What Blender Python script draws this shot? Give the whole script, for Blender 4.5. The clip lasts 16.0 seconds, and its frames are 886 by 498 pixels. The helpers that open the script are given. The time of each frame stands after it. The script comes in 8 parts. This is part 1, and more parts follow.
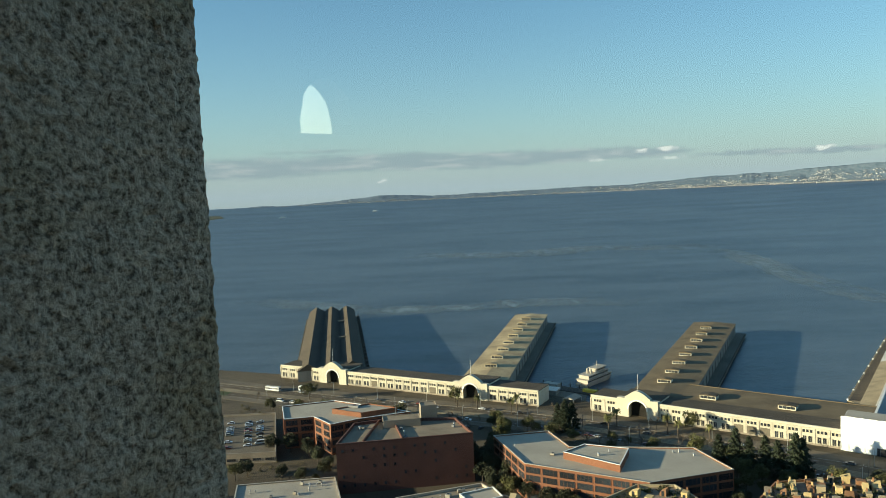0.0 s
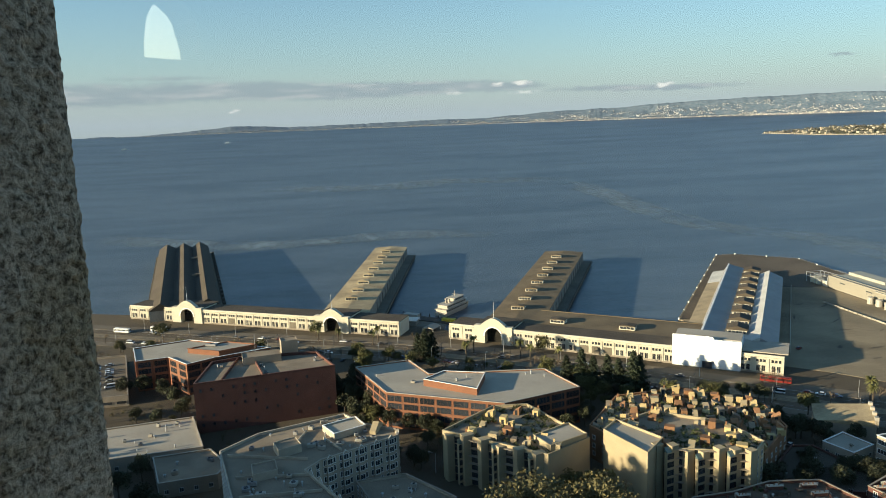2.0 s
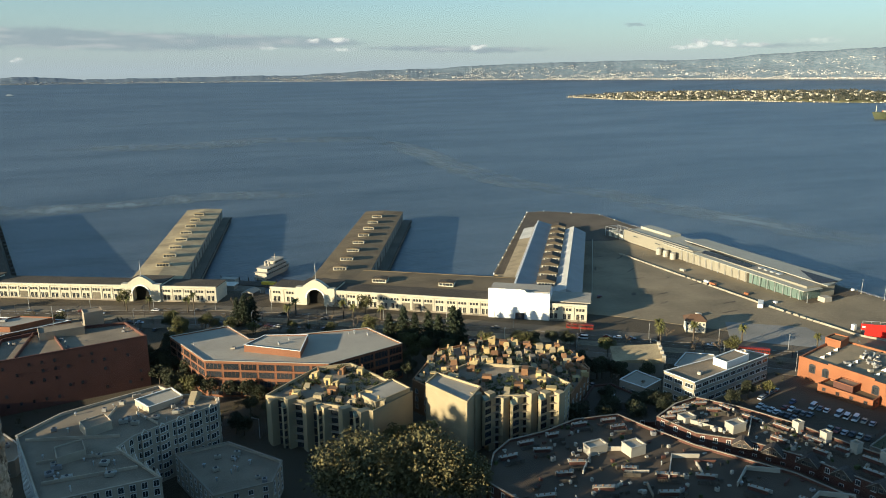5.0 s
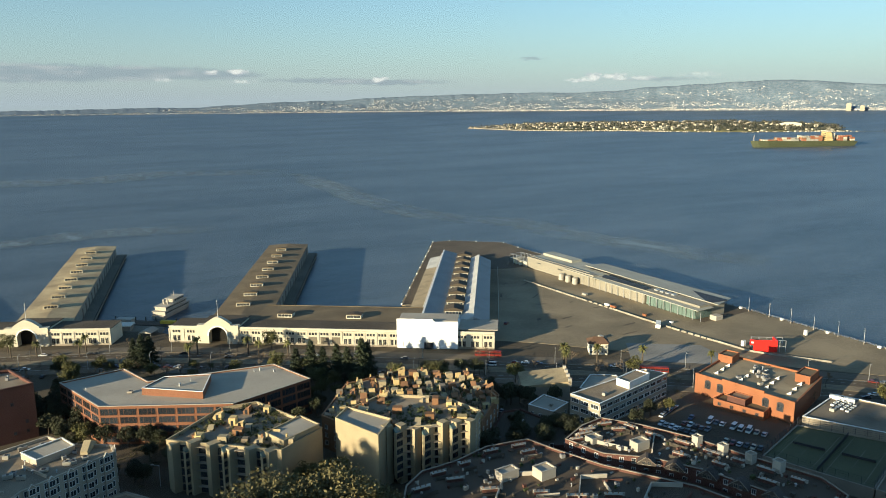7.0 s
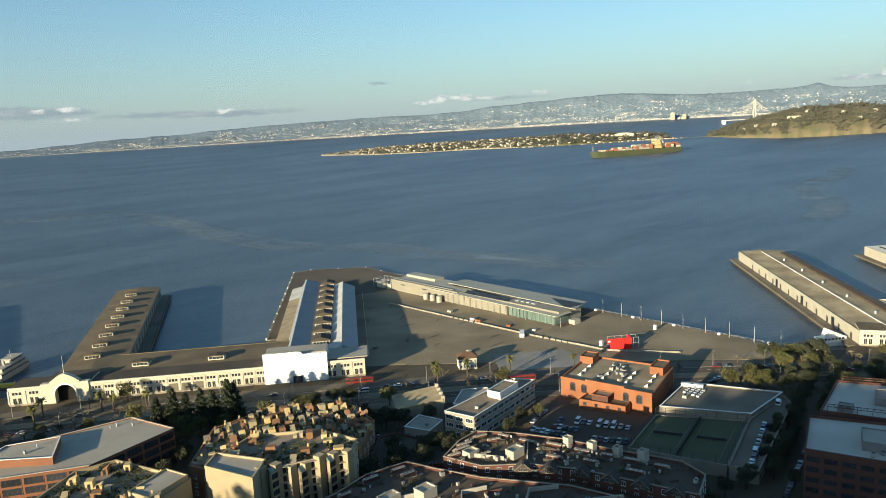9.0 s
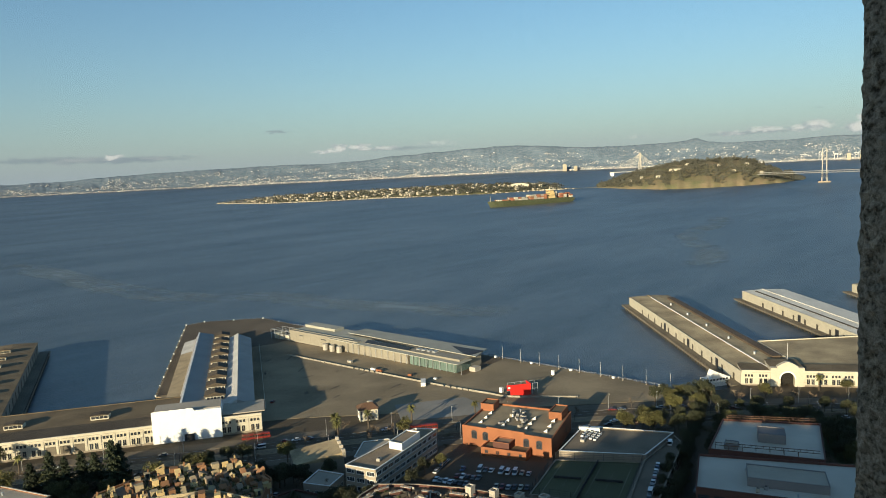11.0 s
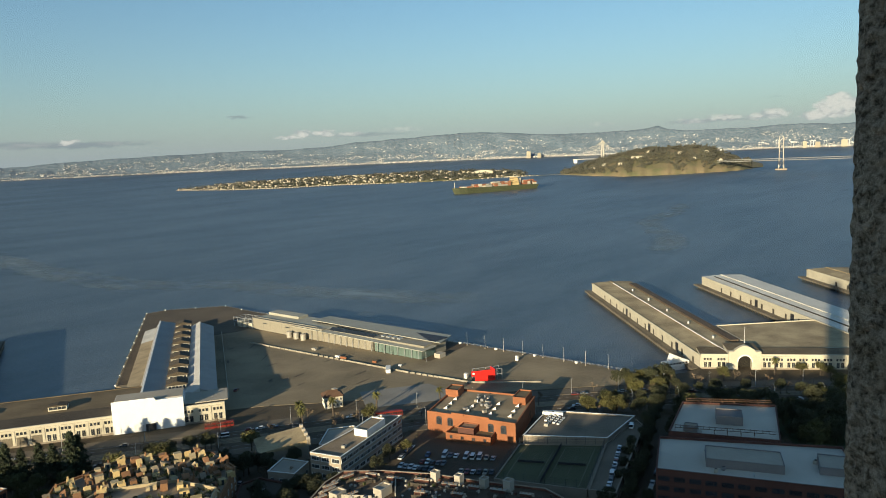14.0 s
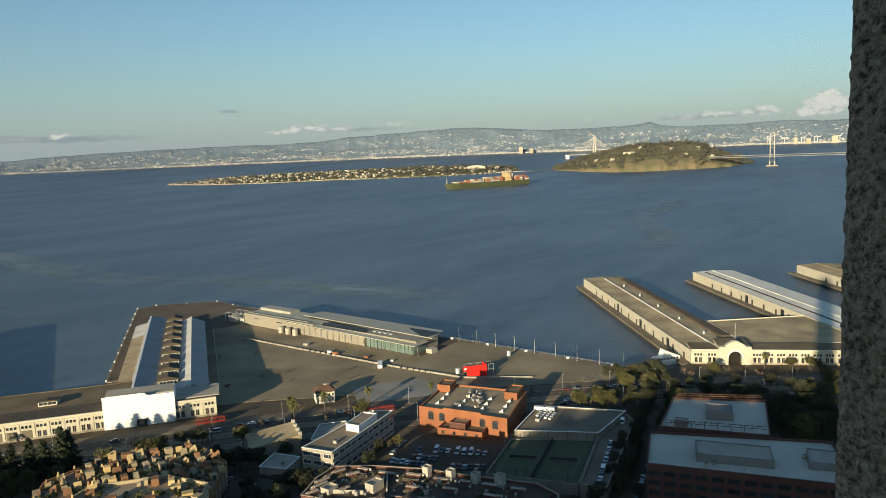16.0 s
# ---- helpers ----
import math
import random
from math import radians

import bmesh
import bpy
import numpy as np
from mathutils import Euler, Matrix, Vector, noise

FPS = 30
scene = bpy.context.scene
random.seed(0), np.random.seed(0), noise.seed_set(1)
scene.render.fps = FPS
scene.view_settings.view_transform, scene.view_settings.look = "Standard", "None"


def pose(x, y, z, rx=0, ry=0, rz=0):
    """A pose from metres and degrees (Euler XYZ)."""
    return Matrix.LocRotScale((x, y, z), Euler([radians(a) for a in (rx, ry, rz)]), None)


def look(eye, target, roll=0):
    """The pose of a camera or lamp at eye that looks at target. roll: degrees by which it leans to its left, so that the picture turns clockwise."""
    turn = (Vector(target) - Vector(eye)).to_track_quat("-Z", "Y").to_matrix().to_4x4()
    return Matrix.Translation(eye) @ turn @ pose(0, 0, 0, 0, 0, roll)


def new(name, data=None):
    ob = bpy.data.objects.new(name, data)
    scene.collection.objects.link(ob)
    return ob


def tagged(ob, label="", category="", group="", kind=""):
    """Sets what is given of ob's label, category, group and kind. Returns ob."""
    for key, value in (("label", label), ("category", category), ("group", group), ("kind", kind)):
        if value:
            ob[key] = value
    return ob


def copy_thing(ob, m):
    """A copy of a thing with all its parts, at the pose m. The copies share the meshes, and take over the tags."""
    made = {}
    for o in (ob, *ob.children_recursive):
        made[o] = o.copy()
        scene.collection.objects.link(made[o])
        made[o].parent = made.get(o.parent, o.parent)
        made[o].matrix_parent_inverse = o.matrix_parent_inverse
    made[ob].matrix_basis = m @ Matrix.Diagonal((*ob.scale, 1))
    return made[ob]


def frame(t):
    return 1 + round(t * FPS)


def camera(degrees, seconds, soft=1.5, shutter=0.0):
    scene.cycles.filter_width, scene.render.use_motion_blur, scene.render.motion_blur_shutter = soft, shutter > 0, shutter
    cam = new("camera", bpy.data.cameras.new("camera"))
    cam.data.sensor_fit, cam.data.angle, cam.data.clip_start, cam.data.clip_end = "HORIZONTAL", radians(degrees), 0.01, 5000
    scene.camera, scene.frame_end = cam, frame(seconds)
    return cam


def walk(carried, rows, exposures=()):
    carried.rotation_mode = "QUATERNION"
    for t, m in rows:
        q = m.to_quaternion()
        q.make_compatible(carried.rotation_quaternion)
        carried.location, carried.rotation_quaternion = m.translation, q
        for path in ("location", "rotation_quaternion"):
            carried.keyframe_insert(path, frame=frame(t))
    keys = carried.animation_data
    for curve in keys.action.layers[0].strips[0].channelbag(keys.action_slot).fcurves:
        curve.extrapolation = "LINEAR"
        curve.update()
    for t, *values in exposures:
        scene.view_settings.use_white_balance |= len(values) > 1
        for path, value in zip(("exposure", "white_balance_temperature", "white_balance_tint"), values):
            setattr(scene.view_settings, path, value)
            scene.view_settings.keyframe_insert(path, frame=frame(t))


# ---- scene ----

# The camera stands in a window of a hilltop tower, 140 m over the bay.
cam = camera(61.5, 16.0, soft=0.8)
WIN = 35.0                                     # bearing of the window, degrees clockwise from +y
NX, NY = math.sin(radians(WIN)), math.cos(radians(WIN))
EYE = 140.0


def stand(side, yaw, pitch, roll):
    return pose(side * NY, -side * NX, EYE, 90 + pitch, roll, yaw)


ROWS = [
    (0.0, 0.075, -0.66, -4.64, 2.67), (0.5, 0.077, -1.51, -4.30, 1.38), (1.0, 0.064, -5.85, -8.20, 2.08),
    (1.5, 0.054, -8.60, -9.86, 2.08), (2.0, 0.036, -11.44, -10.21, 2.00), (2.5, 0.010, -14.35, -11.41, 1.56),
    (3.0, -0.011, -15.94, -11.30, 1.46), (3.5, -0.035, -18.01, -11.67, 1.14), (4.0, -0.055, -19.85, -11.63, 0.82),
    (4.5, -0.083, -22.70, -12.40, 0.46), (4.7, -0.086, -23.69, -13.49, 0.34), (5.7, -0.045, -28.70, -12.90, 0.10),
    (6.8, 0.010, -33.10, -11.99, 0.10), (7.0, 0.012, -32.44, -11.24, 0.37),
    (7.5, 0.020, -35.37, -10.88, 0.77), (8.0, 0.028, -38.33, -12.52, 2.28), (8.5, 0.038, -41.15, -11.70, 2.59),
    (9.0, 0.048, -43.72, -9.74, 3.16), (9.5, 0.056, -46.93, -8.77, 2.07), (10.0, 0.060, -50.21, -6.91, 2.60),
    (10.2, 0.058, -50.63, -6.27, 2.51), (11.3, 0.034, -51.60, -6.55, 2.65), (12.5, 0.014, -52.10, -7.13, 2.72),
    (13.0, 0.011, -53.10, -7.31, 2.64), (13.5, 0.004, -53.76, -8.16, 2.60), (14.0, 0.003, -54.11, -7.51, 2.35),
    (14.5, 0.002, -54.09, -7.38, 2.26), (15.0, 0.000, -54.43, -7.33, 2.13), (15.5, -0.001, -54.54, -7.53, 2.12),
    (16.0, 0.000, -54.70, -7.89, 2.17),
]
walk(cam, [(t, stand(s, a, p, r)) for t, s, a, p, r in ROWS], [(0.0, 0.96, 5600, 0), (0.5, 0.94, 5600, 0), (1.5, 1.02, 5760, 8), (9.0, 0.96, 5680, 8), (10.0, 0.71, 5740, 9), (12.5, 0.61, 5850, 10), (16.0, 0.61, 5900, 10)])

# ---- sky and sun ----
SUN_AZ, SUN_EL = 261.6, 10.8
world = bpy.data.worlds.new("bay_sky")
scene.world = world
world.use_nodes = True
wt = world.node_tree
wt.nodes.clear()


def wnode(kind, **kw):
    n = wt.nodes.new(kind)
    for k, v in kw.items():
        n.inputs[k].default_value = v
    return n


def wmath(op, a, b=None, c=None):
    n = wt.nodes.new("ShaderNodeMath")
    n.operation = op
    for i, v in enumerate((a, b, c)):
        if v is None:
            continue
        if isinstance(v, (int, float)):
            n.inputs[i].default_value = v
        else:
            wt.links.new(v, n.inputs[i])
    return n.outputs[0]


sky = wt.nodes.new("ShaderNodeTexSky")
sky.sky_type = "NISHITA"
sky.sun_disc = False
sky.sun_elevation, sky.sun_rotation = radians(SUN_EL), radians(SUN_AZ)
sky.altitude, sky.air_density, sky.dust_density, sky.ozone_density = 100, 1.0, 0.7, 2.0
tc = wt.nodes.new("ShaderNodeTexCoord")
sep = wt.nodes.new("ShaderNodeSeparateXYZ")
wt.links.new(tc.outputs["Generated"], sep.inputs[0])
azim = wmath("MULTIPLY", wmath("ARCTAN2", sep.outputs[0], sep.outputs[1]), 180 / math.pi)
elev = wmath("MULTIPLY", wmath("ARCSINE", sep.outputs[2]), 180 / math.pi)
def wnoise(sx, sy, detail, rough=0.55, shift=0.0):
    """Noise over the sky, sx and sy to the degree."""
    v = wt.nodes.new("ShaderNodeCombineXYZ")
    wt.links.new(wmath("MULTIPLY", azim, sx), v.inputs[0])
    wt.links.new(wmath("MULTIPLY", elev, sy), v.inputs[1])
    v.inputs[2].default_value = shift
    n = wt.nodes.new("ShaderNodeTexNoise")
    n.inputs["Scale"].default_value, n.inputs["Detail"].default_value, n.inputs["Roughness"].default_value = 1.0, detail, rough
    wt.links.new(v.outputs[0], n.inputs["Vector"])
    return wmath("SUBTRACT", n.outputs["Fac"], 0.5)


def smooth(x, lo, hi):
    n = wt.nodes.new("ShaderNodeMapRange")
    n.interpolation_type = "SMOOTHSTEP"
    n.inputs["From Min"].default_value, n.inputs["From Max"].default_value = lo, hi
    wt.links.new(x, n.inputs["Value"])
    return n.outputs[0]


def wmix(a, b, f):
    n = wt.nodes.new("ShaderNodeMix")
    n.data_type = "RGBA"
    for v, k in ((f, "Factor"), (a, "A"), (b, "B")):
        if isinstance(v, (int, float, tuple)):
            n.inputs[k].default_value = v
        else:
            wt.links.new(v, n.inputs[k])
    return n.outputs["Result"]


az_w = wmath("ADD", azim, wmath("MULTIPLY", wnoise(1.3, 2.6, 4), 1.5))       # bearings with ragged cloud edges
el_w = wmath("ADD", elev, wmath("MULTIPLY", wnoise(1.5, 3.0, 4, 0.6, 7.0), 0.55))


def lobes(table):
    """The largest of many soft ellipses: azimuth, elevation, half width, half height, weight."""
    best = None
    for a, e, ha, he, w in table:
        p, q = wmath("DIVIDE", wmath("SUBTRACT", az_w, a), ha), wmath("DIVIDE", wmath("SUBTRACT", el_w, e), he)
        one = wmath("MULTIPLY", wmath("SUBTRACT", 1.0, wmath("ADD", wmath("MULTIPLY", p, p), wmath("MULTIPLY", q, q))), w)
        best = one if best is None else wmath("MAXIMUM", best, one)
    return best


GREY = [(-15, 2.1, 14, 1.0, 1.0), (-6, 2.2, 13, 0.85, 1.0), (3, 2.0, 12, 0.75, 1.0), (10, 2.05, 9, 0.6, 1.0), (15.5, 1.95, 5, 0.42, 0.9), (23, 1.55, 6, 0.24, 0.7), (28.2, 1.4, 6.5, 0.26, 0.85), (39.1, 3.05, 1.2, 0.13, 0.75),
        (-9, 3.2, 5, 0.2, 0.5), (48, 1.45, 5, 0.2, 0.5), (74, 1.35, 4, 0.2, 0.6), (78, 2.75, 0.7, 0.07, 0.4)]
PUFF = [(15.6, 2.1, 0.8, 0.18, 0.8), (17.5, 2.15, 0.9, 0.26, 0.9), (12.5, 1.6, 0.9, 0.16, 0.5), (17.6, 1.45, 1.5, 0.18, 0.5), (27.7, 1.62, 0.7, 0.28, 1.0), (-4, 0.75, 0.4, 0.26, 0.8),
        (42.6, 1.45, 1.3, 0.2, 0.8), (43.6, 1.7, 0.9, 0.34, 0.9), (45.2, 1.68, 1.0, 0.32, 0.9), (47, 1.55, 1.4, 0.22, 0.6), (51, 1.75, 2.2, 0.26, 0.4),
        (72.4, 1.4, 1.4, 0.22, 0.6), (74.6, 1.55, 1.5, 0.3, 0.7), (77.9, 1.65, 1.2, 0.46, 0.8), (76.8, 1.5, 1.1, 0.3, 0.7), (80.4, 1.6, 0.8, 0.28, 0.6), (66, 1.5, 1.2, 0.2, 0.35),
        (80.4, 1.35, 1.0, 0.45, 1.0), (81.1, 1.85, 1.0, 0.65, 1.2), (81.9, 2.3, 0.95, 0.62, 1.3), (82.5, 2.0, 0.95, 0.6, 1.1), (81.7, 1.5, 1.5, 0.5, 1.0), (84.4, 1.4, 1.2, 0.3, 0.7)]
soft = wnoise(0.22, 1.7, 5, 0.6, 3.0)
haze = wt.nodes.new("ShaderNodeMix")                    # pale haze that thins out upwards, the same all round
haze.data_type = "RGBA"
haze.inputs["B"].default_value = (2.80, 3.10, 3.10, 1)
wt.links.new(wmath("MULTIPLY", wmath("EXPONENT", wmath("MULTIPLY", wmath("ABSOLUTE", elev), -0.16)), 0.85), haze.inputs["Factor"])
clear = wt.nodes.new("ShaderNodeMix")                   # a clean sea sky: a little less red
clear.data_type, clear.blend_type = "RGBA", "MULTIPLY"
clear.inputs["Factor"].default_value, clear.inputs["B"].default_value = 1.0, (0.84, 0.98, 0.965, 1)
wt.links.new(sky.outputs[0], clear.inputs["A"])
wt.links.new(clear.outputs["Result"], haze.inputs["A"])
grey_f = wmath("MULTIPLY", smooth(wmath("ADD", lobes(GREY), wmath("MULTIPLY", soft, 0.8)), 0.0, 0.8), 0.72)
grey_c = wmix((1.9, 2.15, 2.18, 1), (3.0, 2.95, 2.75, 1), smooth(wnoise(0.3, 2.2, 4, 0.6, 11.0), -0.06, 0.2))
puff_f = wmath("MULTIPLY", smooth(lobes(PUFF), 0.0, 0.85), 0.78)
puff_c = wmix((3.1, 3.15, 3.0, 1), (6.0, 5.5, 4.5, 1), smooth(wmath("ADD", wnoise(1.6, 2.4, 4, 0.6, 5.0), wmath("MULTIPLY", lobes(PUFF), 0.16)), -0.08, 0.2))
skies = wmix(wmix(haze.outputs["Result"], grey_c, grey_f), puff_c, puff_f)
bg = wt.nodes.new("ShaderNodeBackground")
bg.inputs["Strength"].default_value = 0.098
wt.links.new(skies, bg.inputs["Color"])
wout = wt.nodes.new("ShaderNodeOutputWorld")
wt.links.new(bg.outputs[0], wout.inputs["Surface"])

sun = new("sun", bpy.data.lights.new("sun", "SUN"))
sun.data.energy, sun.data.angle, sun.data.color = 5.7, radians(0.6), (1.0, 0.80, 0.49)
sun_way = Vector((math.sin(radians(SUN_AZ)) * math.cos(radians(SUN_EL)), math.cos(radians(SUN_AZ)) * math.cos(radians(SUN_EL)), math.sin(radians(SUN_EL))))
sun.matrix_world = look(sun_way * 300, (0, 0, 0))


# ---- materials ----
def mat(name, col, rough=0.85, var=0.25, scale=0.6, fine=6.0, bump=0.0, metal=0.0, rnd=0.0, col2=None, spec=0.4, stretch=None):
    """A surface with a broad and a fine variation, in metres of the place; rnd: how much pieces differ from one another."""
    m = bpy.data.materials.new(name)
    m.use_nodes = True
    t = m.node_tree
    b = t.nodes["Principled BSDF"]
    b.inputs["Roughness"].default_value, b.inputs["Metallic"].default_value = rough, metal
    b.inputs["Specular IOR Level"].default_value = spec
    geo = t.nodes.new("ShaderNodeNewGeometry")
    vec = geo.outputs["Position"]
    if stretch:
        mp = t.nodes.new("ShaderNodeMapping")
        mp.inputs["Scale"].default_value = stretch[:3]
        if len(stretch) > 3:
            mp.inputs["Rotation"].default_value = (0, 0, radians(stretch[3]))
        t.links.new(vec, mp.inputs["Vector"])
        vec = mp.outputs[0]
    c2 = col2 or tuple(c * (1 - 0.9 * var) for c in col)
    n1 = t.nodes.new("ShaderNodeTexNoise")
    n1.inputs["Scale"].default_value, n1.inputs["Detail"].default_value = scale * 0.3, 3
    n2 = t.nodes.new("ShaderNodeTexNoise")
    n2.inputs["Scale"].default_value, n2.inputs["Detail"].default_value = fine, 3
    t.links.new(vec, n1.inputs["Vector"])
    t.links.new(vec, n2.inputs["Vector"])
    add = t.nodes.new("ShaderNodeMath")
    add.operation = "MULTIPLY_ADD"
    add.inputs[1].default_value, add.inputs[2].default_value = 0.35, -0.17
    t.links.new(n2.outputs["Fac"], add.inputs[0])
    sm = t.nodes.new("ShaderNodeMath")
    sm.operation = "ADD"
    t.links.new(n1.outputs["Fac"], sm.inputs[0])
    t.links.new(add.outputs[0], sm.inputs[1])
    rg = t.nodes.new("ShaderNodeMapRange")
    rg.inputs["From Min"].default_value, rg.inputs["From Max"].default_value = 0.32, 0.68
    t.links.new(sm.outputs[0], rg.inputs["Value"])
    mx = t.nodes.new("ShaderNodeMix")
    mx.data_type = "RGBA"
    mx.inputs["A"].default_value, mx.inputs["B"].default_value = (*c2, 1), (*col, 1)
    t.links.new(rg.outputs[0], mx.inputs["Factor"])
    out = mx.outputs["Result"]
    if rnd:
        oi = t.nodes.new("ShaderNodeObjectInfo")
        ml = t.nodes.new("ShaderNodeMath")
        ml.operation = "MULTIPLY_ADD"
        ml.inputs[1].default_value, ml.inputs[2].default_value = 2 * rnd, 1 - rnd
        t.links.new(oi.outputs["Random"], ml.inputs[0])
        hv = t.nodes.new("ShaderNodeHueSaturation")
        t.links.new(ml.outputs[0], hv.inputs["Value"])
        t.links.new(out, hv.inputs["Color"])
        out = hv.outputs[0]
    t.links.new(out, b.inputs["Base Color"])
    if bump:
        bp = t.nodes.new("ShaderNodeBump")
        bp.inputs["Strength"].default_value, bp.inputs["Distance"].default_value = min(1, bump), 0.1
        t.links.new(n2.outputs["Fac"], bp.inputs["Height"])
        t.links.new(bp.outputs[0], b.inputs["Normal"])
    return m


M = {}
M["cream"] = mat("cream_plaster", (0.58, 0.525, 0.395), 0.85, 0.16, 0.5, 4, 0.1)
M["white"] = mat("white_paint", (0.80, 0.78, 0.72), 0.7, 0.12, 0.5, 5)
M["tarp"] = mat("white_tarpaulin", (0.86, 0.86, 0.84), 0.6, 0.06, 0.6, 1.5, 0.3)
M["darkroof"] = mat("dark_roof_felt", (0.097, 0.076, 0.051), 0.95, 0.45, 0.25, 2.0)
M["brownroof"] = mat("brown_roof_felt", (0.20, 0.148, 0.082), 0.95, 0.45, 0.3, 2.0)
M["tanroof"] = mat("tan_roof_felt", (0.50, 0.39, 0.22), 0.95, 0.3, 0.22, 0.9, col2=(0.27, 0.205, 0.115))
M["greyroof"] = mat("grey_roof_gravel", (0.322, 0.254, 0.172), 0.95, 0.4, 0.3, 2.5)
M["tarroof"] = mat("black_tar_roof", (0.124, 0.089, 0.058), 0.95, 0.4, 0.25, 2.0)
M["paleroof"] = mat("pale_roof_membrane", (0.437, 0.383, 0.296), 0.8, 0.25, 0.2, 1.5)
M["whiteroof"] = mat("white_roof_membrane", (0.80, 0.75, 0.63), 0.7, 0.2, 0.2, 1.5)
M["metalroof"] = mat("grey_metal_roof", (0.31, 0.30, 0.285), 0.6, 0.2, 0.3, 2, metal=0.1)
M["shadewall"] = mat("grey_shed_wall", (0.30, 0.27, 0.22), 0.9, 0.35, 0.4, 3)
M["glass"] = mat("dark_window_glass", (0.035, 0.042, 0.05), 0.15, 0.4, 0.5, 2, rnd=0.4, spec=0.6)
M["brick"] = mat("dark_red_brick", (0.13, 0.058, 0.042), 0.9, 0.3, 0.4, 4, 0.2)
M["orange"] = mat("orange_brick", (0.335, 0.13, 0.056), 0.9, 0.3, 0.4, 4, 0.2)
M["terracotta"] = mat("terracotta_cladding", (0.235, 0.10, 0.05), 0.85, 0.2, 0.4, 4)
M["concrete"] = mat("concrete", (0.340, 0.284, 0.211), 0.9, 0.3, 0.4, 3, 0.2)
M["aptwall"] = mat("buff_stucco", (0.418, 0.336, 0.201), 0.9, 0.2, 0.4, 3, 0.1, rnd=0.08)
M["condowall"] = mat("grey_stucco", (0.372, 0.317, 0.240), 0.9, 0.2, 0.4, 3, 0.1)
M["condo"] = mat("pale_grey_stucco", (0.493, 0.418, 0.312), 0.9, 0.25, 0.5, 3, 0.1)
M["asphalt"] = mat("asphalt", (0.124, 0.093, 0.059), 0.95, 0.4, 0.12, 1.0)
M["paving"] = mat("worn_pier_paving", (0.320, 0.251, 0.151), 0.95, 0.5, 0.10, 0.6)
M["ground"] = mat("city_ground", (0.115, 0.088, 0.053), 0.95, 0.45, 0.08, 0.8)
M["earth"] = mat("hillside_earth", (0.08, 0.085, 0.04), 0.95, 0.5, 0.3, 2.0)
M["timber"] = mat("weathered_pier_timber", (0.10, 0.085, 0.065), 0.95, 0.4, 0.5, 3)
M["deck"] = mat("pier_apron_deck", (0.21, 0.18, 0.13), 0.95, 0.4, 0.2, 1.5)
# Near-black stands in for the deep shade inside the arched passages.
M["gate"] = mat("passage_shade_gate", (0.028, 0.026, 0.022), 0.95, 0.3, spec=0.1)
M["hallroof"] = mat("weathered_tan_roof_felt", (0.36, 0.285, 0.175), 0.95, 0.4, 0.4, 2.0)
M["podiumroof"] = mat("worn_podium_felt", (0.233, 0.189, 0.132), 0.95, 0.4, 0.3, 2.0)
M["officeroof"] = mat("bleached_office_roof", (0.614, 0.554, 0.448), 0.8, 0.22, 0.25, 1.2)
M["rail"] = mat("galvanised_steel", (0.5, 0.5, 0.48), 0.5, 0.1, 1, 4, metal=0.6)
M["frame"] = mat("pale_window_frame", (0.62, 0.60, 0.54), 0.7, 0.1)
M["darkmetal"] = mat("dark_metal", (0.05, 0.05, 0.055), 0.6, 0.2, metal=0.3)
M["green"] = mat("court_green", (0.10, 0.10, 0.045), 0.9, 0.2, 0.2, 2)
M["red"] = mat("red_paint", (0.80, 0.03, 0.02), 0.45, 0.12, 0.6, 2)
M["greenglass"] = mat("green_glazing", (0.16, 0.22, 0.19), 0.2, 0.3, 0.3, 1, spec=0.6)
# White paint darkened to carry the shade that the roof houses stand in.
M["dullwhite"] = mat("shade_toned_white_paint", (0.465, 0.418, 0.336), 0.8, 0.2, 0.5, 4)
M["pergola"] = mat("brown_pergola_timber", (0.15, 0.085, 0.05), 0.9, 0.3, 1, 5)
M["panel"] = mat("pale_metal_panel", (0.42, 0.39, 0.32), 0.5, 0.12, 0.4, 2, metal=0.1)


